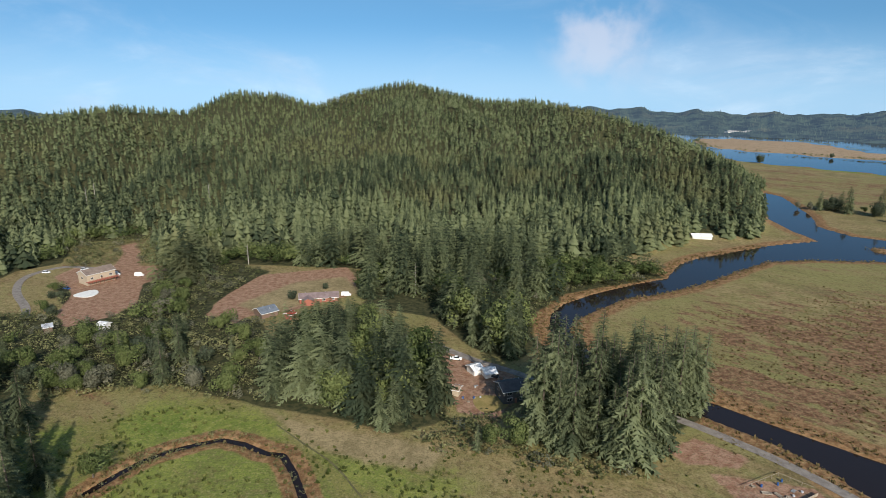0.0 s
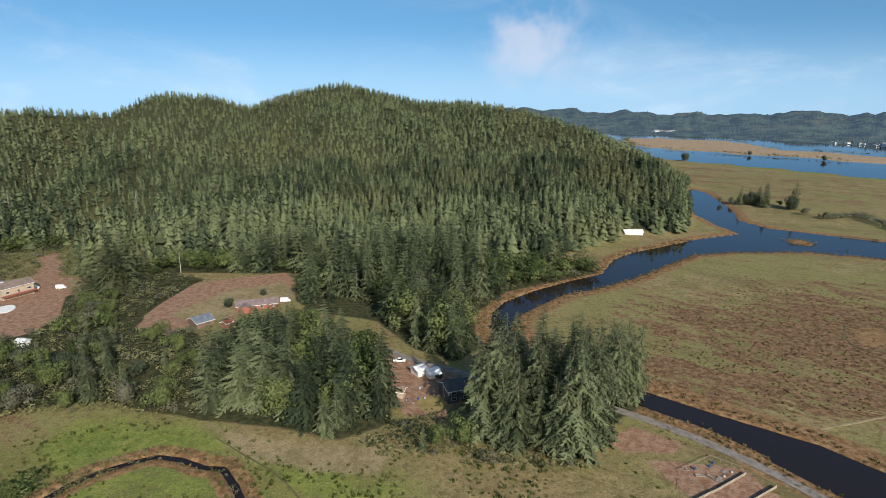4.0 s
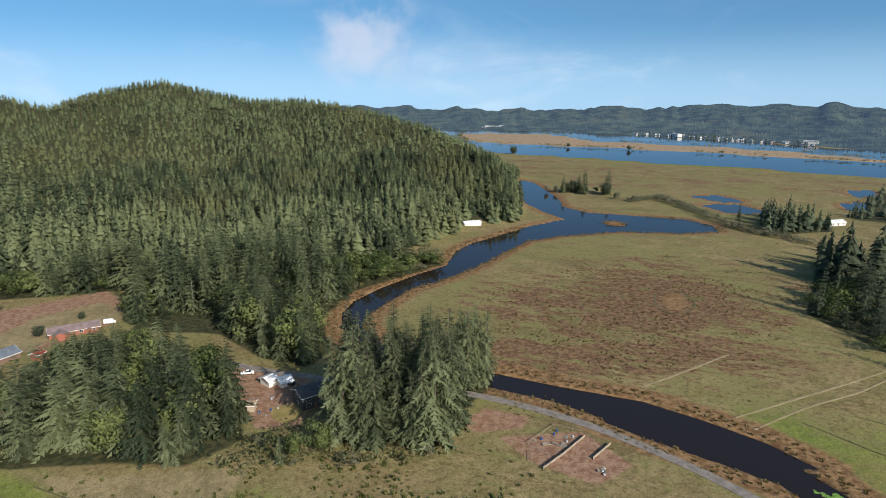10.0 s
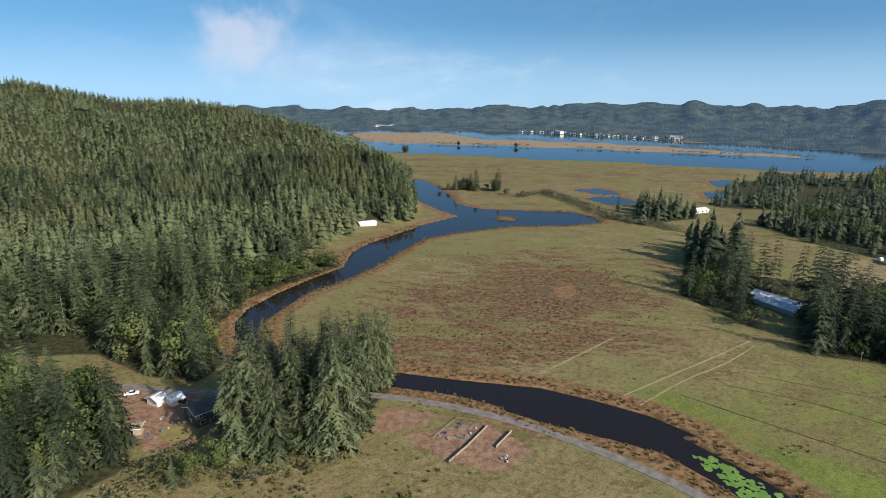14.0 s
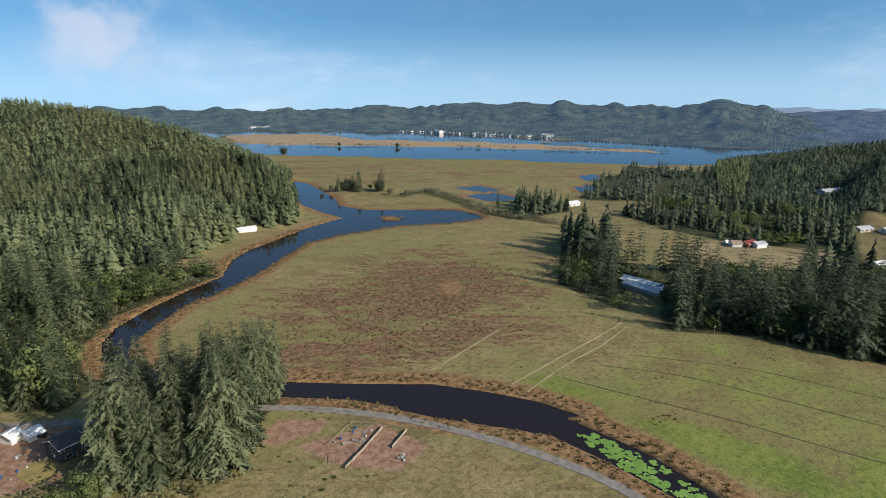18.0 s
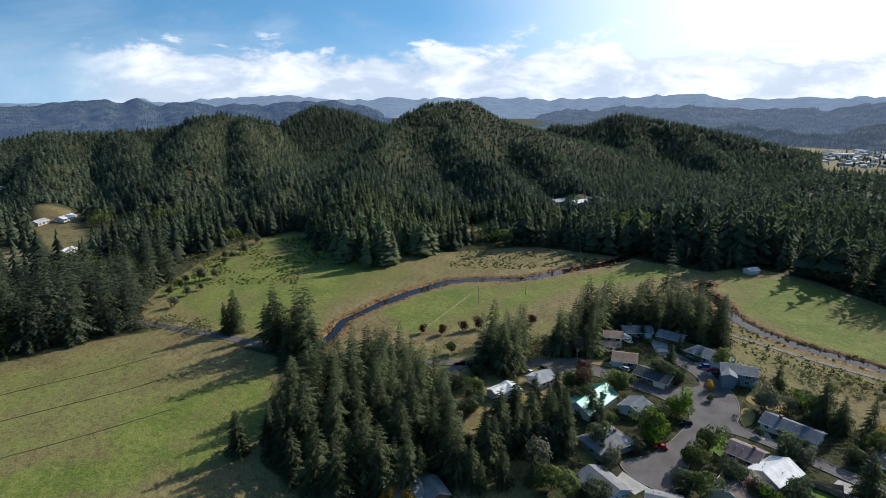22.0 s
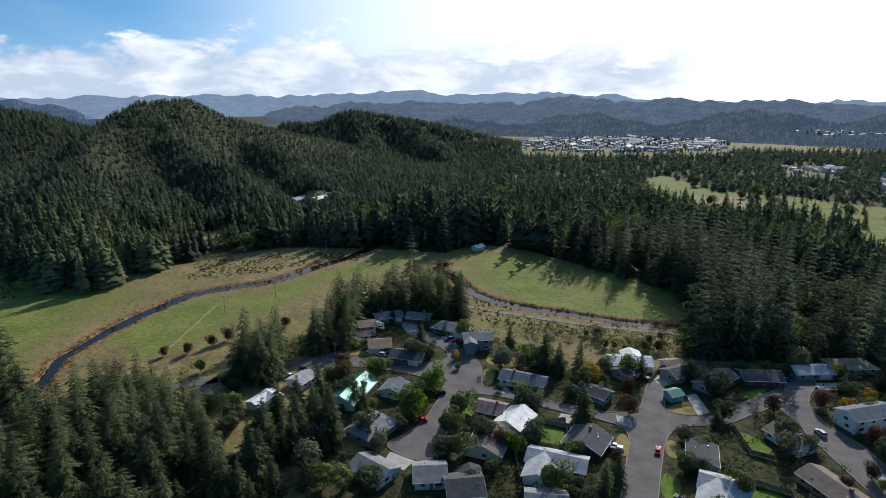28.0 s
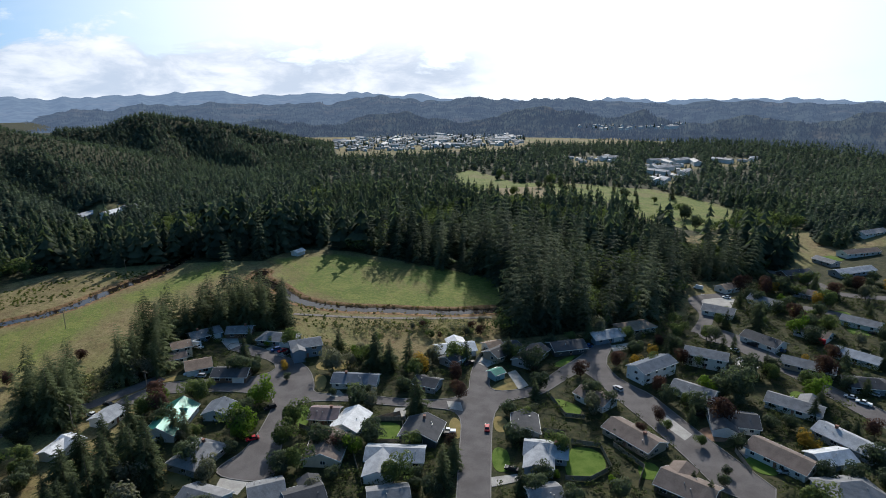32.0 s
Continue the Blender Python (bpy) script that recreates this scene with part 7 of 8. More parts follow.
# ---- odds and ends round the pens ----
def clutter(outline, count, seed):
    rng = random.Random(seed)
    p = np.array(outline)
    kinds = [("crate", WOOD, (0.5, 0.4, 0.4)), ("barrel", PAINTS["blue"], (0.35, 0.35, 0.9)), ("roof_panel", ROOFS["grey"], (0.9, 0.5, 0.15)), ("raised_bed", WOOD, (1.4, 0.6, 0.3)), ("feed_tub", PAINTS["silver"], (0.4, 0.4, 0.5))]
    made = 0
    while made < count:
        x, y = rng.uniform(p[:, 0].min(), p[:, 0].max()), rng.uniform(p[:, 1].min(), p[:, 1].max())
        if outline_distance(outline, np.array([x]), np.array([y]))[0] < 0.5:
            continue
        name, mat, (a, b, c) = rng.choice(kinds)
        if name in ("barrel", "feed_tub"):
            s = Shape().tube((0, 0, 0), (0, 0, c * 0.5), a * 0.92, a, 10).tube((0, 0, c * 0.5), (0, 0, c), a, a * 0.92, 10)
        else:
            s = Shape().add([(-a, -b, 0), (a, -b, 0), (a, b, 0), (-a, b, 0), (-a * 1.05, -b * 1.05, c), (a * 1.05, -b * 1.05, c), (a * 1.05, b * 1.05, c), (-a * 1.05, b * 1.05, c), (-a * 0.85, -b * 0.85, c), (a * 0.85, -b * 0.85, c),
                             (a * 0.85, b * 0.85, c), (-a * 0.85, b * 0.85, c), (-a * 0.8, -b * 0.8, c * 0.6), (a * 0.8, -b * 0.8, c * 0.6), (a * 0.8, b * 0.8, c * 0.6), (-a * 0.8, b * 0.8, c * 0.6)],
                            [(3, 2, 1, 0), (12, 13, 14, 15)] + [(k + i, k + (i + 1) % 4, k + 4 + (i + 1) % 4, k + 4 + i) for k in (0, 4, 8) for i in range(4)])
        o = part(name, s, mat)
        o.matrix_basis = pose(x, y, ground_z(x, y) - 0.02, 0, 0, rng.uniform(0, 180))
        tagged(o, {"crate": "weathered wooden crate on the ground", "barrel": "blue plastic barrel on the ground", "roof_panel": "grey metal roof panel lying on the ground", "raised_bed": "wooden raised bed in the garden", "feed_tub": "white plastic feed tub on the ground"}[name], name.replace("_", " "), "yard clutter")
        made += 1


clutter([(94.1, 159.0), (105.9, 163.3), (112.9, 156.1), (100.6, 149.9)], 11, 13)
clutter([(4.4, 229.9), (16.1, 225.0), (20.0, 215.5), (8.4, 206.6)], 8, 4)
clutter([(-254.4, 375.2), (-228.1, 388.5), (-195.9, 369.9), (-207.9, 357.9)], 8, 5)
clutter([(21.6, 235.3), (28.7, 232.8), (25.7, 227.6), (20.0, 230.1)], 4, 6)
clutter([(470.6, 185.4), (502.5, 161.1), (486.5, 151.2), (459.4, 176.2)], 8, 7)
clutter([(107.2, 139.4), (110.3, 137.2), (107.1, 133.3), (104.5, 136.0)], 6, 8)
clutter([(529.0, -349.0), (501.6, -395.0), (450.0, -348.7), (476.5, -321.4)], 10, 9)


# ---- poles and bare snags ----
def utility_pole(x, y, h=10.0):
    root = tagged(new("utility_pole"), "weathered wooden utility pole with a crossarm", "utility pole", "utility poles")
    root.matrix_basis = pose(x, y, ground_z(x, y))
    part("pole", Shape().tube((0, 0, -1), (0, 0, h), 0.17, 0.11, 8), WOOD, root)
    part("crossarm", Shape().box(-1.2, 1.2, -0.06, 0.06, h - 0.7, h - 0.55), WOOD, root)
    for i in (-1, 0, 1):
        part("insulator", Shape().tube((i, 0, h - 0.55), (i, 0, h - 0.35), 0.06, 0.04, 6), LAMP_GLASS, root)


for p in ((286.0, -146.2), (287.4, -178.3), (340.4, -255.8), (194.5, -148.1), (196.9, -118.6), (275.2, 106.0)):
    utility_pole(*p)


def snag(x, y, h, seed):
    rng = random.Random(seed)
    s = Shape().tube((0, 0, -1), (0.2, 0.1, h), 0.35, 0.06, 7)
    for i in range(7):
        z, a = h * rng.uniform(0.4, 0.9), rng.uniform(0, 6.28)
        s.tube((0.1, 0, z), (2.0 * math.cos(a), 2.0 * math.sin(a), z + 0.4), 0.07, 0.02, 5)
    o = part("dead_tree", s, SNAG)
    o.matrix_basis = pose(x, y, ground_z(x, y))
    tagged(o, "bleached bare dead tree standing in the wood", "dead tree", "dead trees")


for i, p in enumerate(((-135.4, 399.5), (-313.9, 518.3), (-16.1, 338.8), (18.1, 385.6), (-312.9, 530.0), (-210.8, 532.1))):
    snag(*p, 15 + 2 * (i % 3), i)


# ---- garden and field trees ----
LEAFY = dict(lime=broadleaf(401, LEAF_LIME, "lime_tree", "bright green rounded garden tree", 10), green=broadleaf(402, LEAF, "alder_tree", "olive green broadleaf tree", 10), dark=broadleaf(403, NEEDLE_SHADED, "oak_tree", "dark green round-headed tree", 10),
             red=broadleaf(404, LEAF_RED, "plum_tree", "dark red purple-leaved plum tree", 7), gold=broadleaf(405, LEAF_GOLD, "maple_tree", "golden autumn maple in a garden", 7), grey=broadleaf(406, LEAF_GREY, "willow_tree", "grey-green willow with fine twigs", 9))
for i, o in enumerate(LEAFY.values()):
    o.matrix_basis = pose(-40 + 9 * i, -75, 0)
NATURAL = dict(lime=10, green=10, dark=10, red=7, gold=7, grey=9)


def tree(kind, x, y, height, turn=None):
    t = (x * 1.7 + y * 2.3) % 6.28 if turn is None else turn
    if kind == "fir" and y > 60:
        return plant(FRONT_LIT_SPRUCES[int(abs(x * 3 + y)) % 5], x, y, height / 24, t)
    if kind == "fir":
        return plant(SPRUCES[int(abs(x * 3 + y)) % 6], x, y, height / 24, t)
    return plant(LEAFY[kind], x, y, height / NATURAL[kind], t)


tree("lime", 139.1, -139.8, 13); tree("lime", 148.7, -161.1, 12); tree("green", 122.1, -140.7, 10); tree("green", 109.6, -132.0, 10); tree("dark", 114.5, -129.8, 9)
tree("fir", 170.5, -103.8, 17); tree("fir", 173.5, -114.1, 15); tree("fir", 175.0, -124.5, 16); tree("fir", 145.4, -108.9, 17); tree("fir", 162.1, -112.4, 16); tree("fir", 155.9, -131.1, 13)
tree("grey", 149.4, -102.2, 12); tree("fir", 166.2, -95.2, 14); tree("fir", 138.1, -118.3, 7); tree("fir", 135.1, -118.7, 7); tree("fir", 133.3, -120.2, 7); tree("green", 174.5, -160.3, 5)
tree("dark", 178.8, -167.9, 5); tree("dark", 176.0, -171.3, 5); tree("lime", 180.9, -204.1, 5); tree("fir", 178.9, -186.5, 12); tree("fir", 168.7, -182.1, 8); tree("gold", 158.0, -186.9, 5); tree("dark", 151.3, -180.2, 4)
tree("fir", 89.8, -177.1, 17); tree("fir", 109.7, -174.9, 6); tree("grey", 107.9, -174.8, 8); tree("red", 86.6, -209.3, 8); tree("red", 79.9, -195.8, 8); tree("grey", 103.0, -220.6, 9); tree("fir", 109.7, -211.5, 16)
tree("fir", 123.2, -205.4, 18); tree("fir", 116.3, -205.6, 15); tree("grey", 133.4, -200.9, 7); tree("grey", 134.9, -212.7, 7); tree("fir", 147.6, -213.6, 12); tree("green", 117.9, -180.7, 6)
tree("fir", 63.8, -143.3, 15); tree("dark", 51.4, -174.2, 9); tree("red", 69.4, -164.3, 5); tree("dark", 52.5, -215.1, 10); tree("fir", 52.7, -207.5, 9); tree("dark", 126.1, -177.0, 4)
tree("red", 27.3, -248.6, 8); tree("gold", 19.5, -253.3, 6); tree("gold", 13.7, -267.2, 6); tree("green", 26.8, -282.1, 8); tree("red", 1.4, -263.2, 8); tree("dark", -20.5, -240.4, 17); tree("dark", -14.4, -240.1, 10)
tree("fir", -31.5, -316.0, 18); tree("green", -8.4, -296.5, 9); tree("grey", -12.2, -295.3, 9); tree("gold", -48.0, -283.6, 6); tree("dark", -63.1, -301.7, 7); tree("dark", -19.5, -202.4, 7); tree("red", 6.5, -210.1, 6)
tree("green", 3.2, -204.7, 5); tree("lime", 16.1, -165.9, 4); tree("dark", 12.9, -161.0, 8); tree("fir", -65.8, -396.4, 13); tree("dark", -86.4, -417.1, 9); tree("green", -56.0, -386.5, 8); tree("dark", -15.0, -179.2, 5)
tree("dark", 39.4, -276.5, 8); tree("green", 5.4, -291.8, 9); tree("dark", -103.2, -436.7, 9); tree("fir", -57.9, -281.0, 6); tree("green", -8.1, -199.1, 5); tree("dark", -15.8, -185.7, 4); tree("lime", 32.9, -162.3, 3)
tree("lime", 134.9, -97.5, 5); tree("green", 132.0, -90.4, 9); tree("green", 124.4, -94.4, 11); tree("dark", 118.7, -100.6, 10); tree("fir", 145.7, -81.0, 20); tree("fir", 149.1, -95.7, 17); tree("fir", 145.6, -107.1, 17)
tree("grey", 138.0, -94.2, 14); tree("fir", 160.8, -130.8, 13); tree("dark", 147.1, -150.9, 9); tree("gold", 141.8, -45.3, 8); tree("gold", 138.6, -49.4, 7); tree("green", 190.4, -97.4, 9); tree("grey", 198.4, -91.1, 8)
tree("grey", 168.7, -77.5, 9); tree("grey", 157.9, -76.8, 8); tree("grey", 211.8, -152.5, 10); tree("grey", 206.5, -156.7, 10); tree("fir", 203.3, -116.1, 24); tree("fir", 222.3, -122.2, 18); tree("fir", 211.4, -124.9, 18)
tree("red", 257.4, -101.1, 5); tree("red", 252.2, -109.0, 6); tree("red", 252.4, -120.6, 6); tree("red", 252.5, -129.3, 7); tree("red", 246.5, -157.0, 6); tree("grey", 230.8, -142.4, 5); tree("green", 230.5, -104.4, 7)
tree("fir", 295.1, -15.5, 23); tree("fir", 294.5, -10.3, 17); tree("fir", 273.9, -32.6, 27); tree("fir", 263.6, -40.0, 24); tree("fir", 253.1, -34.4, 22); tree("fir", 248.4, -44.7, 20); tree("fir", 283.0, -28.7, 18)
tree("green", 429.3, 595.2, 7); tree("fir", 409.8, 602.6, 22); tree("fir", 402.6, 609.8, 17); tree("fir", 432.0, 580.6, 23); tree("fir", 400.1, 624.2, 14); tree("dark", 543.2, 1023.4, 19); tree("dark", 722.8, 1113.4, 11); tree("dark", 801.2, 1009.3, 12); tree("fir", 388.8, 603.1, 22); tree("dark", 396.0, 604.0, 15); tree("dark", 402.6, 601.9, 18); tree("fir", 406.4, 587.3, 29); tree("fir", 412.0, 592.0, 25); tree("fir", 431.5, 575.9, 31); tree("dark", 426.0, 572.0, 18); tree("grey", 381.3, 609.9, 9); tree("grey", 373.8, 616.6, 8); tree("grey", 421.8, 546.6, 9); tree("grey", 429.2, 524.5, 9); tree("fir", 460.8, 412.7, 16); tree("fir", 495.5, 1072.8, 16)
tree("fir", 300.5, 82.0, 6); tree("fir", 302.4, 72.2, 7); tree("fir", 305.5, 57.7, 8); tree("green", 307.7, 214.0, 6); tree("dark", -87.4, 327.8, 7); tree("dark", -71.5, 346.4, 5); tree("green", -109.4, 162.4, 11); tree("fir", -126.8, 152.9, 16)
tree("fir", -112.8, 148.0, 12); tree("grey", -139.2, 218.9, 12); tree("grey", -101.5, 219.2, 11); tree("green", -158.6, 218.7, 11); tree("grey", -85.4, 219.3, 9); tree("green", -122.1, 219.0, 9); tree("green", 17.2, 180.2, 10); tree("green", 26.0, 180.3, 12); tree("fir", 12.2, 176.9, 11)
tree("fir", -149.1, 189.6, 24); tree("fir", -123.5, 158.2, 22); tree("fir", -126.7, 147.9, 25); tree("fir", -178.0, 213.9, 25); tree("fir", -140.2, 169.5, 24); tree("fir", -142.5, 158.0, 24); tree("fir", -162.2, 189.5, 24); tree("fir", -115.1, 223.9, 22); tree("fir", -117.1, 245.1, 20); tree("fir", -143.6, 244.9, 15)


# ---- scrub, sedge and tussocks ----
def scatter_band(name, test, step, box, templates, lo, hi, mat, label, seed, girth=1.0, category="scrub"):
    rng = np.random.RandomState(seed)
    x, y = jittered(*box, step, rng)
    az, r = polar(x, y)
    ok = (az > -41) & (az < 201) & (r > 120) & (hill_height(x, y) < 60)
    x, y = x[ok], y[ok]
    ok = test(x, y, rng)
    x, y = x[ok], y[ok]
    z = hill_height(x, y)
    scatter_mesh(name, templates, rng.randint(0, len(templates), len(x)), np.stack([x, y, z - 0.1], -1), rng.uniform(lo, hi, len(x)), mat, label, category, girth=girth)


def tuft(seed, blades=9):
    rng = np.random.RandomState(seed)
    vs, fs = [], []
    for i in range(blades):
        a, w = rng.uniform(0, 6.28), rng.uniform(0.25, 0.5)
        r = rng.uniform(0.1, 0.75)
        k = len(vs)
        c = np.array([r * math.cos(a), r * math.sin(a), 0])
        vs += [c + (w * math.cos(a + 1.6), w * math.sin(a + 1.6), 0), c - (w * math.cos(a + 1.6), w * math.sin(a + 1.6), 0), c * 1.5 + (0, 0, rng.uniform(0.5, 1.0))]
        fs.append((k, k + 1, k + 2))
    return np.array(vs, float), np.array(fs)


TUFTS = [tuft(s) for s in range(5)]
BUSHES = [leafy_tree(5, 12, 60 + s, 0.9) for s in range(4)]
SHRUBS = [leafy_tree(4, 9, 66 + s, 0.9, 0.2, 0.6) for s in range(4)]
SEDGE = foliage("rusty_sedge", (0.100, 0.072, 0.034), (0.225, 0.170, 0.082))
RUSH = foliage("olive_rush", (0.06, 0.075, 0.022), (0.17, 0.17, 0.06))
BRAMBLE = foliage("bramble_leaves", (0.074, 0.084, 0.038), (0.262, 0.252, 0.126))
HEDGE = foliage("garden_leaves", (0.024, 0.036, 0.014), (0.085, 0.10, 0.036))
scatter_band("bank_sedge", lambda x, y, g: (lambda d: (d < -1.0) & (d > np.where((polar(x, y)[0] > 75) | (y < 200) & (x < 0), -3.5, -8)) & (g.uniform(size=x.shape) < 0.6))(water_depth(x, y)), 2.0, (-250, 420, -420, 460), TUFTS, 0.5, 1.1, SEDGE, "rust-brown sedge along the water's edge", 71)
scatter_band("marsh_tussocks", lambda x, y, g: (soft_union(RED_MARSH[:1], x, y, 110) + 0.5 * lattice(x, y, 22, 8) + 0.3 * lattice(x, y, 9, 9) > 0.52) & (g.uniform(size=x.shape) < 0.5), 2.4, (0, 420, 60, 420), TUFTS, 0.35, 0.8, SEDGE, "reddish-brown marsh tussocks", 72, 1.1)
PASTURE = [[(-129.4, 175.9), (-126.3, 205.5), (-70.6, 208.1), (-45.0, 190.3), (22.7, 176.9), (76.6, 167.9), (95.0, 135.6), (-118.7, 134.5), (-118.3, 158.2)], [(386.2, 18.7), (433.8, -2.3), (493.5, -69.2), (448.0, -109.1), (360.4, -56.4)], [(434.5, -195.9), (325.2, -272.1), (332.1, -207.8), (355.3, -159.3)], [(208.2, -258.0), (101.7, -280.4), (107.1, -252.6), (178.0, -231.1)]]
scatter_band("pasture_rushes", lambda x, y, g: (soft_union(PASTURE, x, y, 8) > 0.5) & (lattice(x, y, 14, 6) + 0.6 * g.uniform(-1, 1, x.shape) > 0.12) & (water_depth(x, y) < -1), 2.6, (-200, 480, -320, 300), TUFTS, 0.5, 1.15, RUSH, "dark green rush clumps in the pasture", 73, 1.2)
SCRUB = [[(-249.0, 299.0), (-203.9, 299.5), (-239.7, 351.8), (-243.4, 381.7), (-266.2, 400.3), (-234.8, 458.5), (-177.4, 396.1), (-142.3, 396.6), (-115.2, 383.6), (-128.8, 317.9), (-91.7, 288.8), (-127.5, 257.1), (-216.6, 256.2)], [(-237.0, 299.1), (-200.9, 299.5), (-162.9, 336.8), (-116.1, 318.0), (-80.0, 257.5), (-67.8, 206.0), (-108.6, 214.5), (-135.5, 214.2), (-156.5, 205.3), (-212.7, 244.2)], [(-10.5, 190.6), (4.0, 206.6), (24.2, 190.8), (28.5, 177.0), (14.7, 172.1), (-4.0, 176.7)], [(-317.5, 475.8), (-244.0, 519.7), (-189.1, 395.9), (-271.5, 408.9)],
         [(22.7, 176.9), (41.1, 173.2), (64.9, 165.5), (64.6, 159.3), (21.9, 169.1)], [(-40.4, 398.2), (70.2, 399.9), (157.8, 401.3), (147.3, 372.4), (74.1, 339.9), (47.2, 294.3), (-7.2, 319.4)],
         [(349.4, 44.8), (307.5, -5.9), (293.3, -6.3), (305.6, 17.2), (338.3, 48.9)], [(237.8, -67.5), (225.1, -95.0), (146.4, -59.6), (154.4, -42.3)], [(245.0, -128.0), (222.7, -160.0), (202.1, -152.0), (218.2, -117.1)],
         [(177.8, -238.0), (86.4, -279.2), (82.1, -257.2), (149.9, -226.7)], [(473.1, 12.6), (527.7, -49.5), (486.7, -48.4), (422.4, 1.2)]]
scatter_band("bramble_scrub", lambda x, y, g: (soft_union(SCRUB, x, y, 6) > 0.5) & (g.uniform(size=x.shape) < 0.85) & (open_ground(x, y) < 0), 4.6, (-330, 560, -330, 560), SHRUBS, 2.5, 7.0, BRAMBLE, "tangled olive bramble and willow scrub", 74, 1.5)
scatter_band("creek_scrub", lambda x, y, g: (line_distance(CREEKS[0][1], x, y) < 4.5) & (lattice(x, y, 12, 16) + g.uniform(-0.7, 0.7, x.shape) > -0.2), 1.6, (-140, 20, 90, 220), SHRUBS, 0.7, 2.0, BRAMBLE, "low bramble overhanging the narrow creek", 78, 1.7)
scatter_band("grey_scrub", lambda x, y, g: (soft_union(SCRUB, x, y, 6) > 0.5) & (g.uniform(size=x.shape) < 0.22) & (open_ground(x, y) < 0), 6.0, (-330, 560, -330, 560), BUSHES, 3.0, 7.0, LEAF_GREY, "grey leafless-looking willow scrub", 75, 1.2)

DIKE = [(431.6, 527.5), (450.0, 532.0), (469.3, 530.7), (462.0, 505.0), (457.6, 479.1), (440.4, 426.9), (428.4, 397.8), (429.7, 370.7), (435.7, 340.9), (441.3, 312.9), (442.9, 289.8)]
scatter_band("dike_willows", lambda x, y, g: (line_distance(DIKE, x, y) < 7) & (g.uniform(size=x.shape) < 0.8), 3.6, (400, 500, 270, 550), BUSHES, 3.0, 7.5, LEAF_GREY, "grey willow hedge along the marsh dike", 79, 1.3)
scatter_band("sandbar_scrub", lambda x, y, g: (np.abs(outline_distance(SANDBAR, x, y) - 9) < 8) & (lattice(x, y, 60, 23) + g.uniform(-0.6, 0.6, x.shape) > 0.1), 8.0, (560, 1200, 560, 1600), BUSHES, 3.0, 7.0, BRAMBLE, "dark scrub along the edge of the sandbar", 80, 1.6)


def garden_test(x, y, g):
    d = outline_distance(STREET, x, y)
    d = np.maximum(d, outline_distance(STREET_FAR, x, y))
    for _, pts, w, _, _ in ROADS:
        d = np.maximum(d, w / 2 - line_distance(pts, x, y))
    for o, _ in LAWNS:
        d = np.maximum(d, outline_distance(o, x, y) - 1)
    for o in DRIVES:
        d = np.maximum(d, outline_distance(o, x, y))
    ok = (d < -1.2) & (soft_union(GARDENS, x, y, 4) > 0.5) & (g.uniform(size=x.shape) < 0.72)
    for ob in bpy.data.objects:
        if ob.name.split(".")[0] == "house":
            c = ob.matrix_basis.inverted()
            lx = c[0][0] * x + c[0][1] * y + c[0][3]
            ly = c[1][0] * x + c[1][1] * y + c[1][3]
            b = ob.children[0].data.vertices
            L, D = max(v.co.x for v in b) + 1.2, max(v.co.y for v in b) + 1.2
            ok &= ~((np.abs(lx) < L) & (np.abs(ly) < D))
    return ok


scatter_band("garden_shrubs", garden_test, 3.3, (-260, 330, -420, -100), SHRUBS, 1.4, 4.8, HEDGE, "dark garden shrubs and hedges between the houses", 76, 1.5)


# ---- far towns, house by house too small to tell apart ----
TOWN_ROOF = speckled("pale_town_roofs", (0.10, 0.10, 0.11), (0.50, 0.50, 0.51), 0.04, 0.72, 0, 0.15, 0, 0, 0.25)


def far_town(name, outline, step, seed, label, big=0.05, z=0.0, size=1.0):
    rng = np.random.RandomState(seed)
    p = np.array(outline)
    x, y = jittered(p[:, 0].min(), p[:, 0].max(), p[:, 1].min(), p[:, 1].max(), step, rng)
    ok = outline_distance(outline, x, y) > 0
    body, roof = Shape(), Shape()
    for a, b in zip(x[ok], y[ok]):
        w, d, h = (size * rng.uniform(7, 13), size * rng.uniform(5, 8), size * rng.uniform(2.5, 4.5))
        if rng.uniform() < big:
            w, d, h = rng.uniform(25, 45), rng.uniform(10, 16), 6
        m = pose(a, b, z, 0, 0, rng.uniform(0, 180))
        s = Shape(); gable_body(s, -w / 2, w / 2, -d / 2, d / 2, -1, h, d * 0.18)
        body.add([m @ Vector(v) for v in s.v], s.f)
        s = roof_slab(-w / 2, w / 2, -d / 2, d / 2, h, d * 0.18)
        roof.add([m @ Vector(v) for v in s.v], s.f)
    n = int(ok.sum() * 1.6)
    a, b = rng.uniform(p[:, 0].min(), p[:, 0].max(), n * 3), rng.uniform(p[:, 1].min(), p[:, 1].max(), n * 3)
    inn = outline_distance(outline, a, b) > -12
    a, b = a[inn][:n], b[inn][:n]
    cone_field(name + "_trees", np.stack([a, b, 0 * a + z - 0.5], -1), rng.uniform(5, 11, len(a)), NEEDLE_FAR, rng, "dark conifers among the far houses")
    tagged(part(name, body, WALLS["white"]), label, "houses", kind="stuff")
    tagged(part(name + "_roofs", roof, TOWN_ROOF), "pale roofs of " + label, "roofs", kind="stuff")


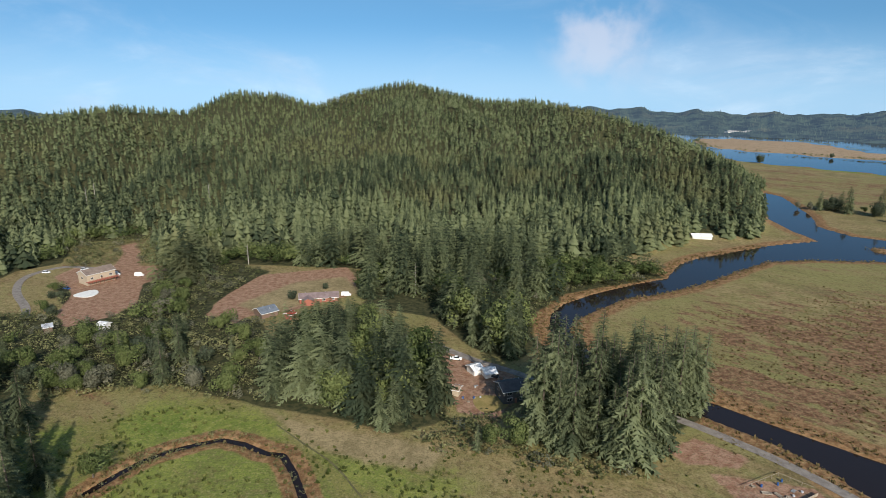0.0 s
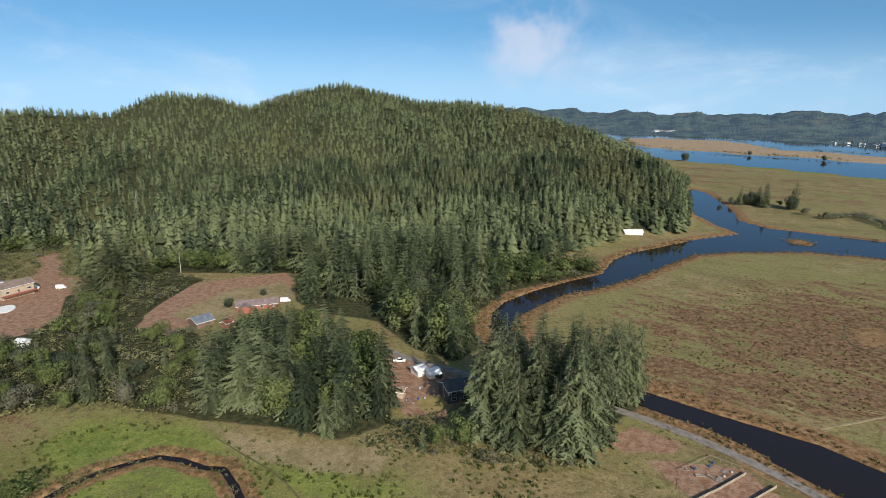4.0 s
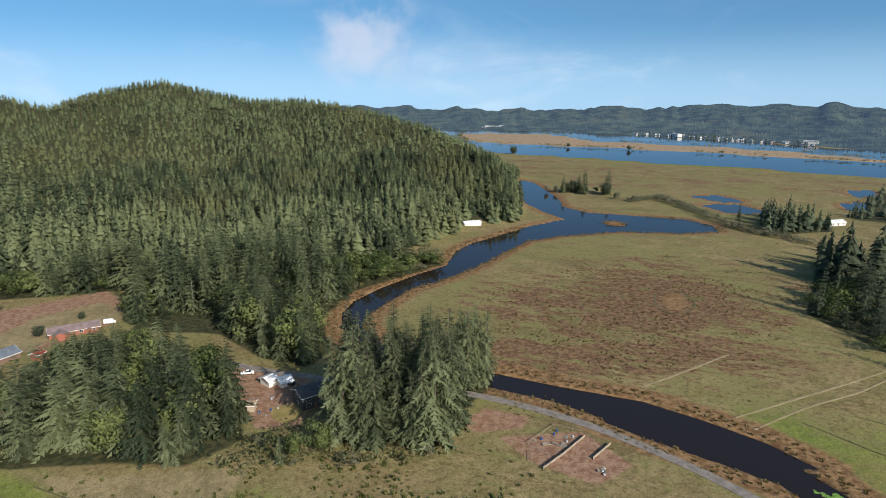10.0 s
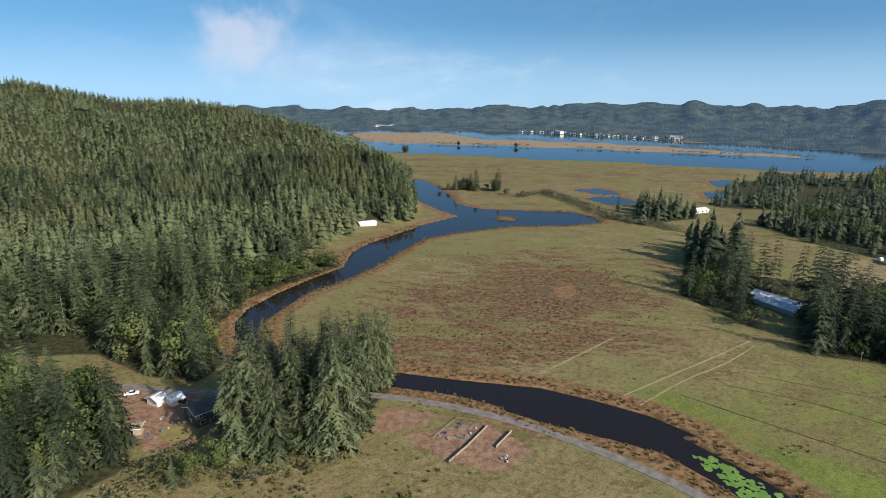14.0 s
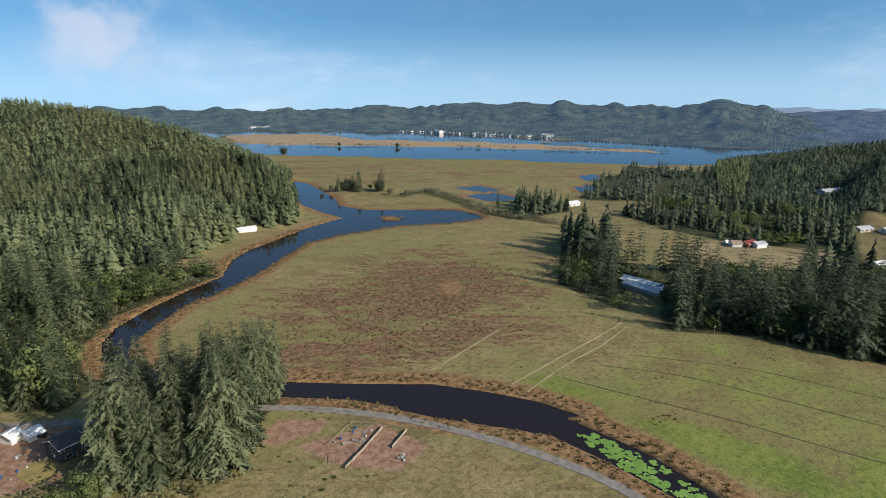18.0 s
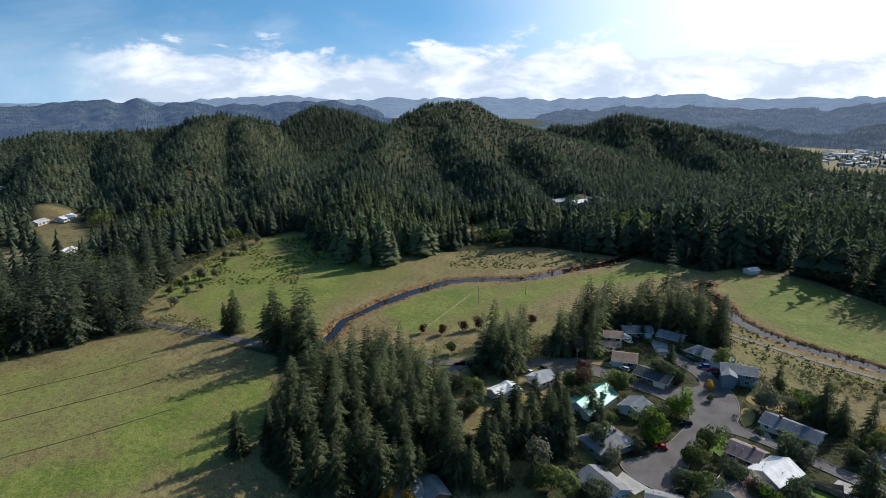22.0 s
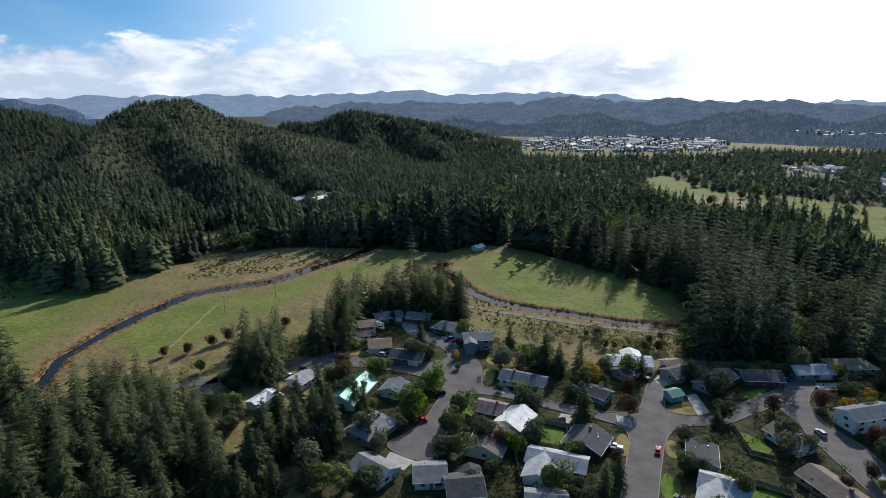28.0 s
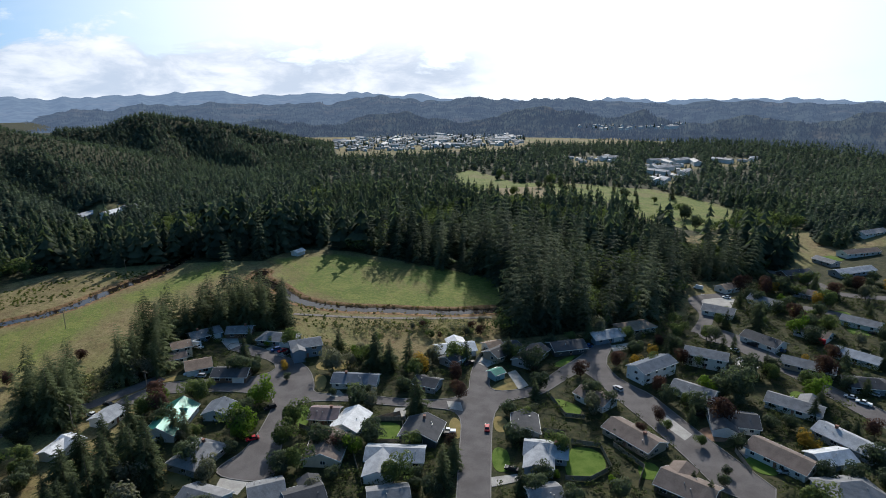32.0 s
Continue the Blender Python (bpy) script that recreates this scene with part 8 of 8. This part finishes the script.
def yard_trees(count, seed):
    """Single trees and tall shrubs in the gardens."""
    rng = np.random.RandomState(seed)
    p = np.array(GARDENS[0])
    x, y = rng.uniform(p[:, 0].min(), p[:, 0].max(), 4000), rng.uniform(max(-430, p[:, 1].min()), p[:, 1].max(), 4000)
    ok = garden_test(x, y, rng) & (np.hypot(x, y) > 150)
    for a, b in list(zip(x[ok], y[ok]))[:count]:
        kind = rng.choice(["dark", "dark", "green", "fir", "fir", "grey", "red", "lime", "gold"], p=[.2, .2, .2, .12, .1, .08, .05, .03, .02])
        tree(kind, a, b, rng.uniform(4.5, 12))


yard_trees(230, 91)


def wild_trees(outline, count, kinds, lo, hi, seed, inside=2):
    rng = np.random.RandomState(seed)
    p = np.array(outline)
    x, y = rng.uniform(p[:, 0].min(), p[:, 0].max(), 900), rng.uniform(p[:, 1].min(), p[:, 1].max(), 900)
    ok = (outline_distance(outline, x, y) > max(2, inside)) & ((open_ground(x, y) < -1) | (inside < 0))
    for a, b in list(zip(x[ok], y[ok]))[:count]:
        tree(kinds[rng.randint(len(kinds))], a, b, rng.uniform(lo, hi))


wild_trees([(-197.6, 244.4), (-182.7, 269.6), (-136.4, 277.1), (-94.7, 270.5), (-76.7, 245.5), (-70.6, 208.1), (-108.6, 214.5), (-135.5, 214.2), (-156.5, 205.3)], 34, ["green", "green", "grey", "fir", "dark", "green"], 7, 14, 95)
wild_trees([(-220.0, 283.6), (-200.9, 299.5), (-208.3, 316.9), (-246.8, 357.4), (-246.9, 369.1), (-230.4, 316.6)], 6, ["green", "dark"], 4, 8, 96)
wild_trees([(-158.7, 300.0), (-172.4, 358.4), (-151.1, 358.7), (-122.5, 337.4), (-91.7, 288.8), (-111.3, 270.4)], 12, ["green", "grey", "fir"], 6, 14, 97)
wild_trees([(-31.5, 384.9), (6.7, 385.5), (68.0, 386.4), (145.1, 387.5), (75.2, 345.2), (45.3, 302.4), (25.7, 329.3)], 16, ["green", "grey", "fir", "fir"], 8, 17, 98)
wild_trees([(358.5, 23.6), (405.8, 2.1), (497.9, -50.8), (475.1, -56.5), (367.3, -3.0), (328.2, 17.5)], 14, ["grey", "grey", "green"], 5, 11, 99)
wild_trees([(217.9, -97.3), (210.6, -113.1), (174.5, -91.7), (180.7, -78.4)], 10, ["green", "grey", "dark"], 5, 9, 100)
wild_trees([(154.3, -244.4), (91.7, -276.8), (87.2, -255.0), (139.7, -220.6)], 12, ["grey", "green", "red"], 3, 6, 101)
wild_trees([(277.9, -674.8), (320.6, -828.8), (224.5, -737.0), (148.6, -762.3), (55.5, -754.7), (-28.3, -667.2), (-0.4, -536.7), (97.0, -648.3), (211.6, -600.8)], 26, ["fir", "dark", "green"], 8, 17, 102, -60)
far_town("bay_town", [(1098.1, 1380.5), (1139.6, 1310.9), (1179.5, 1179.5), (1220.3, 1024.0), (1241.1, 935.2), (1285.8, 968.9), (1264.0, 1060.6), (1223.3, 1223.3), (1180.9, 1358.5), (1129.9, 1420.4)], 21, 81, "white houses along the far shore", 0.03, 1.0, 0.6)
far_town("shore_sheds", [(844.2, 1832.9), (1002.4, 1807.3), (970.9, 1716.6), (820.6, 1745.3)], 40, 82, "pale sheds on the far shore", 0.4)
far_town("south_town", [(655.1, -959.7), (781.1, -1151.3), (681.7, -1363.5), (448.3, -1487.1), (367.6, -1244.2), (524.5, -1050.9)], 21, 83, "pale houses and halls of a far town", 0.06)
far_town("south_town_east", [(340.5, -1607.4), (225.9, -1833.6), (66.2, -1873.4), (68.3, -1656.9), (241.2, -1497.0)], 34, 84, "pale houses on a far slope", 0.05, 20)
far_town("school_quarter", [(97.5, -1036.0), (24.2, -1094.5), (13.4, -989.3), (41.0, -786.8), (57.5, -775.6), (78.6, -893.4)], 26, 85, "flat pale halls and houses beside the golf course", 0.2)
far_town("plain_houses", [(224.4, -1036.6), (161.6, -1079.9), (146.3, -1010.7), (205.1, -970.3)], 22, 86, "row of pale houses on the plain", 0.1)
far_town("plain_houses_east", [(-5.7, -1106.7), (-73.2, -1169.8), (-73.7, -1106.1), (-13.3, -1057.2)], 22, 87, "row of pale houses on the plain", 0.1)
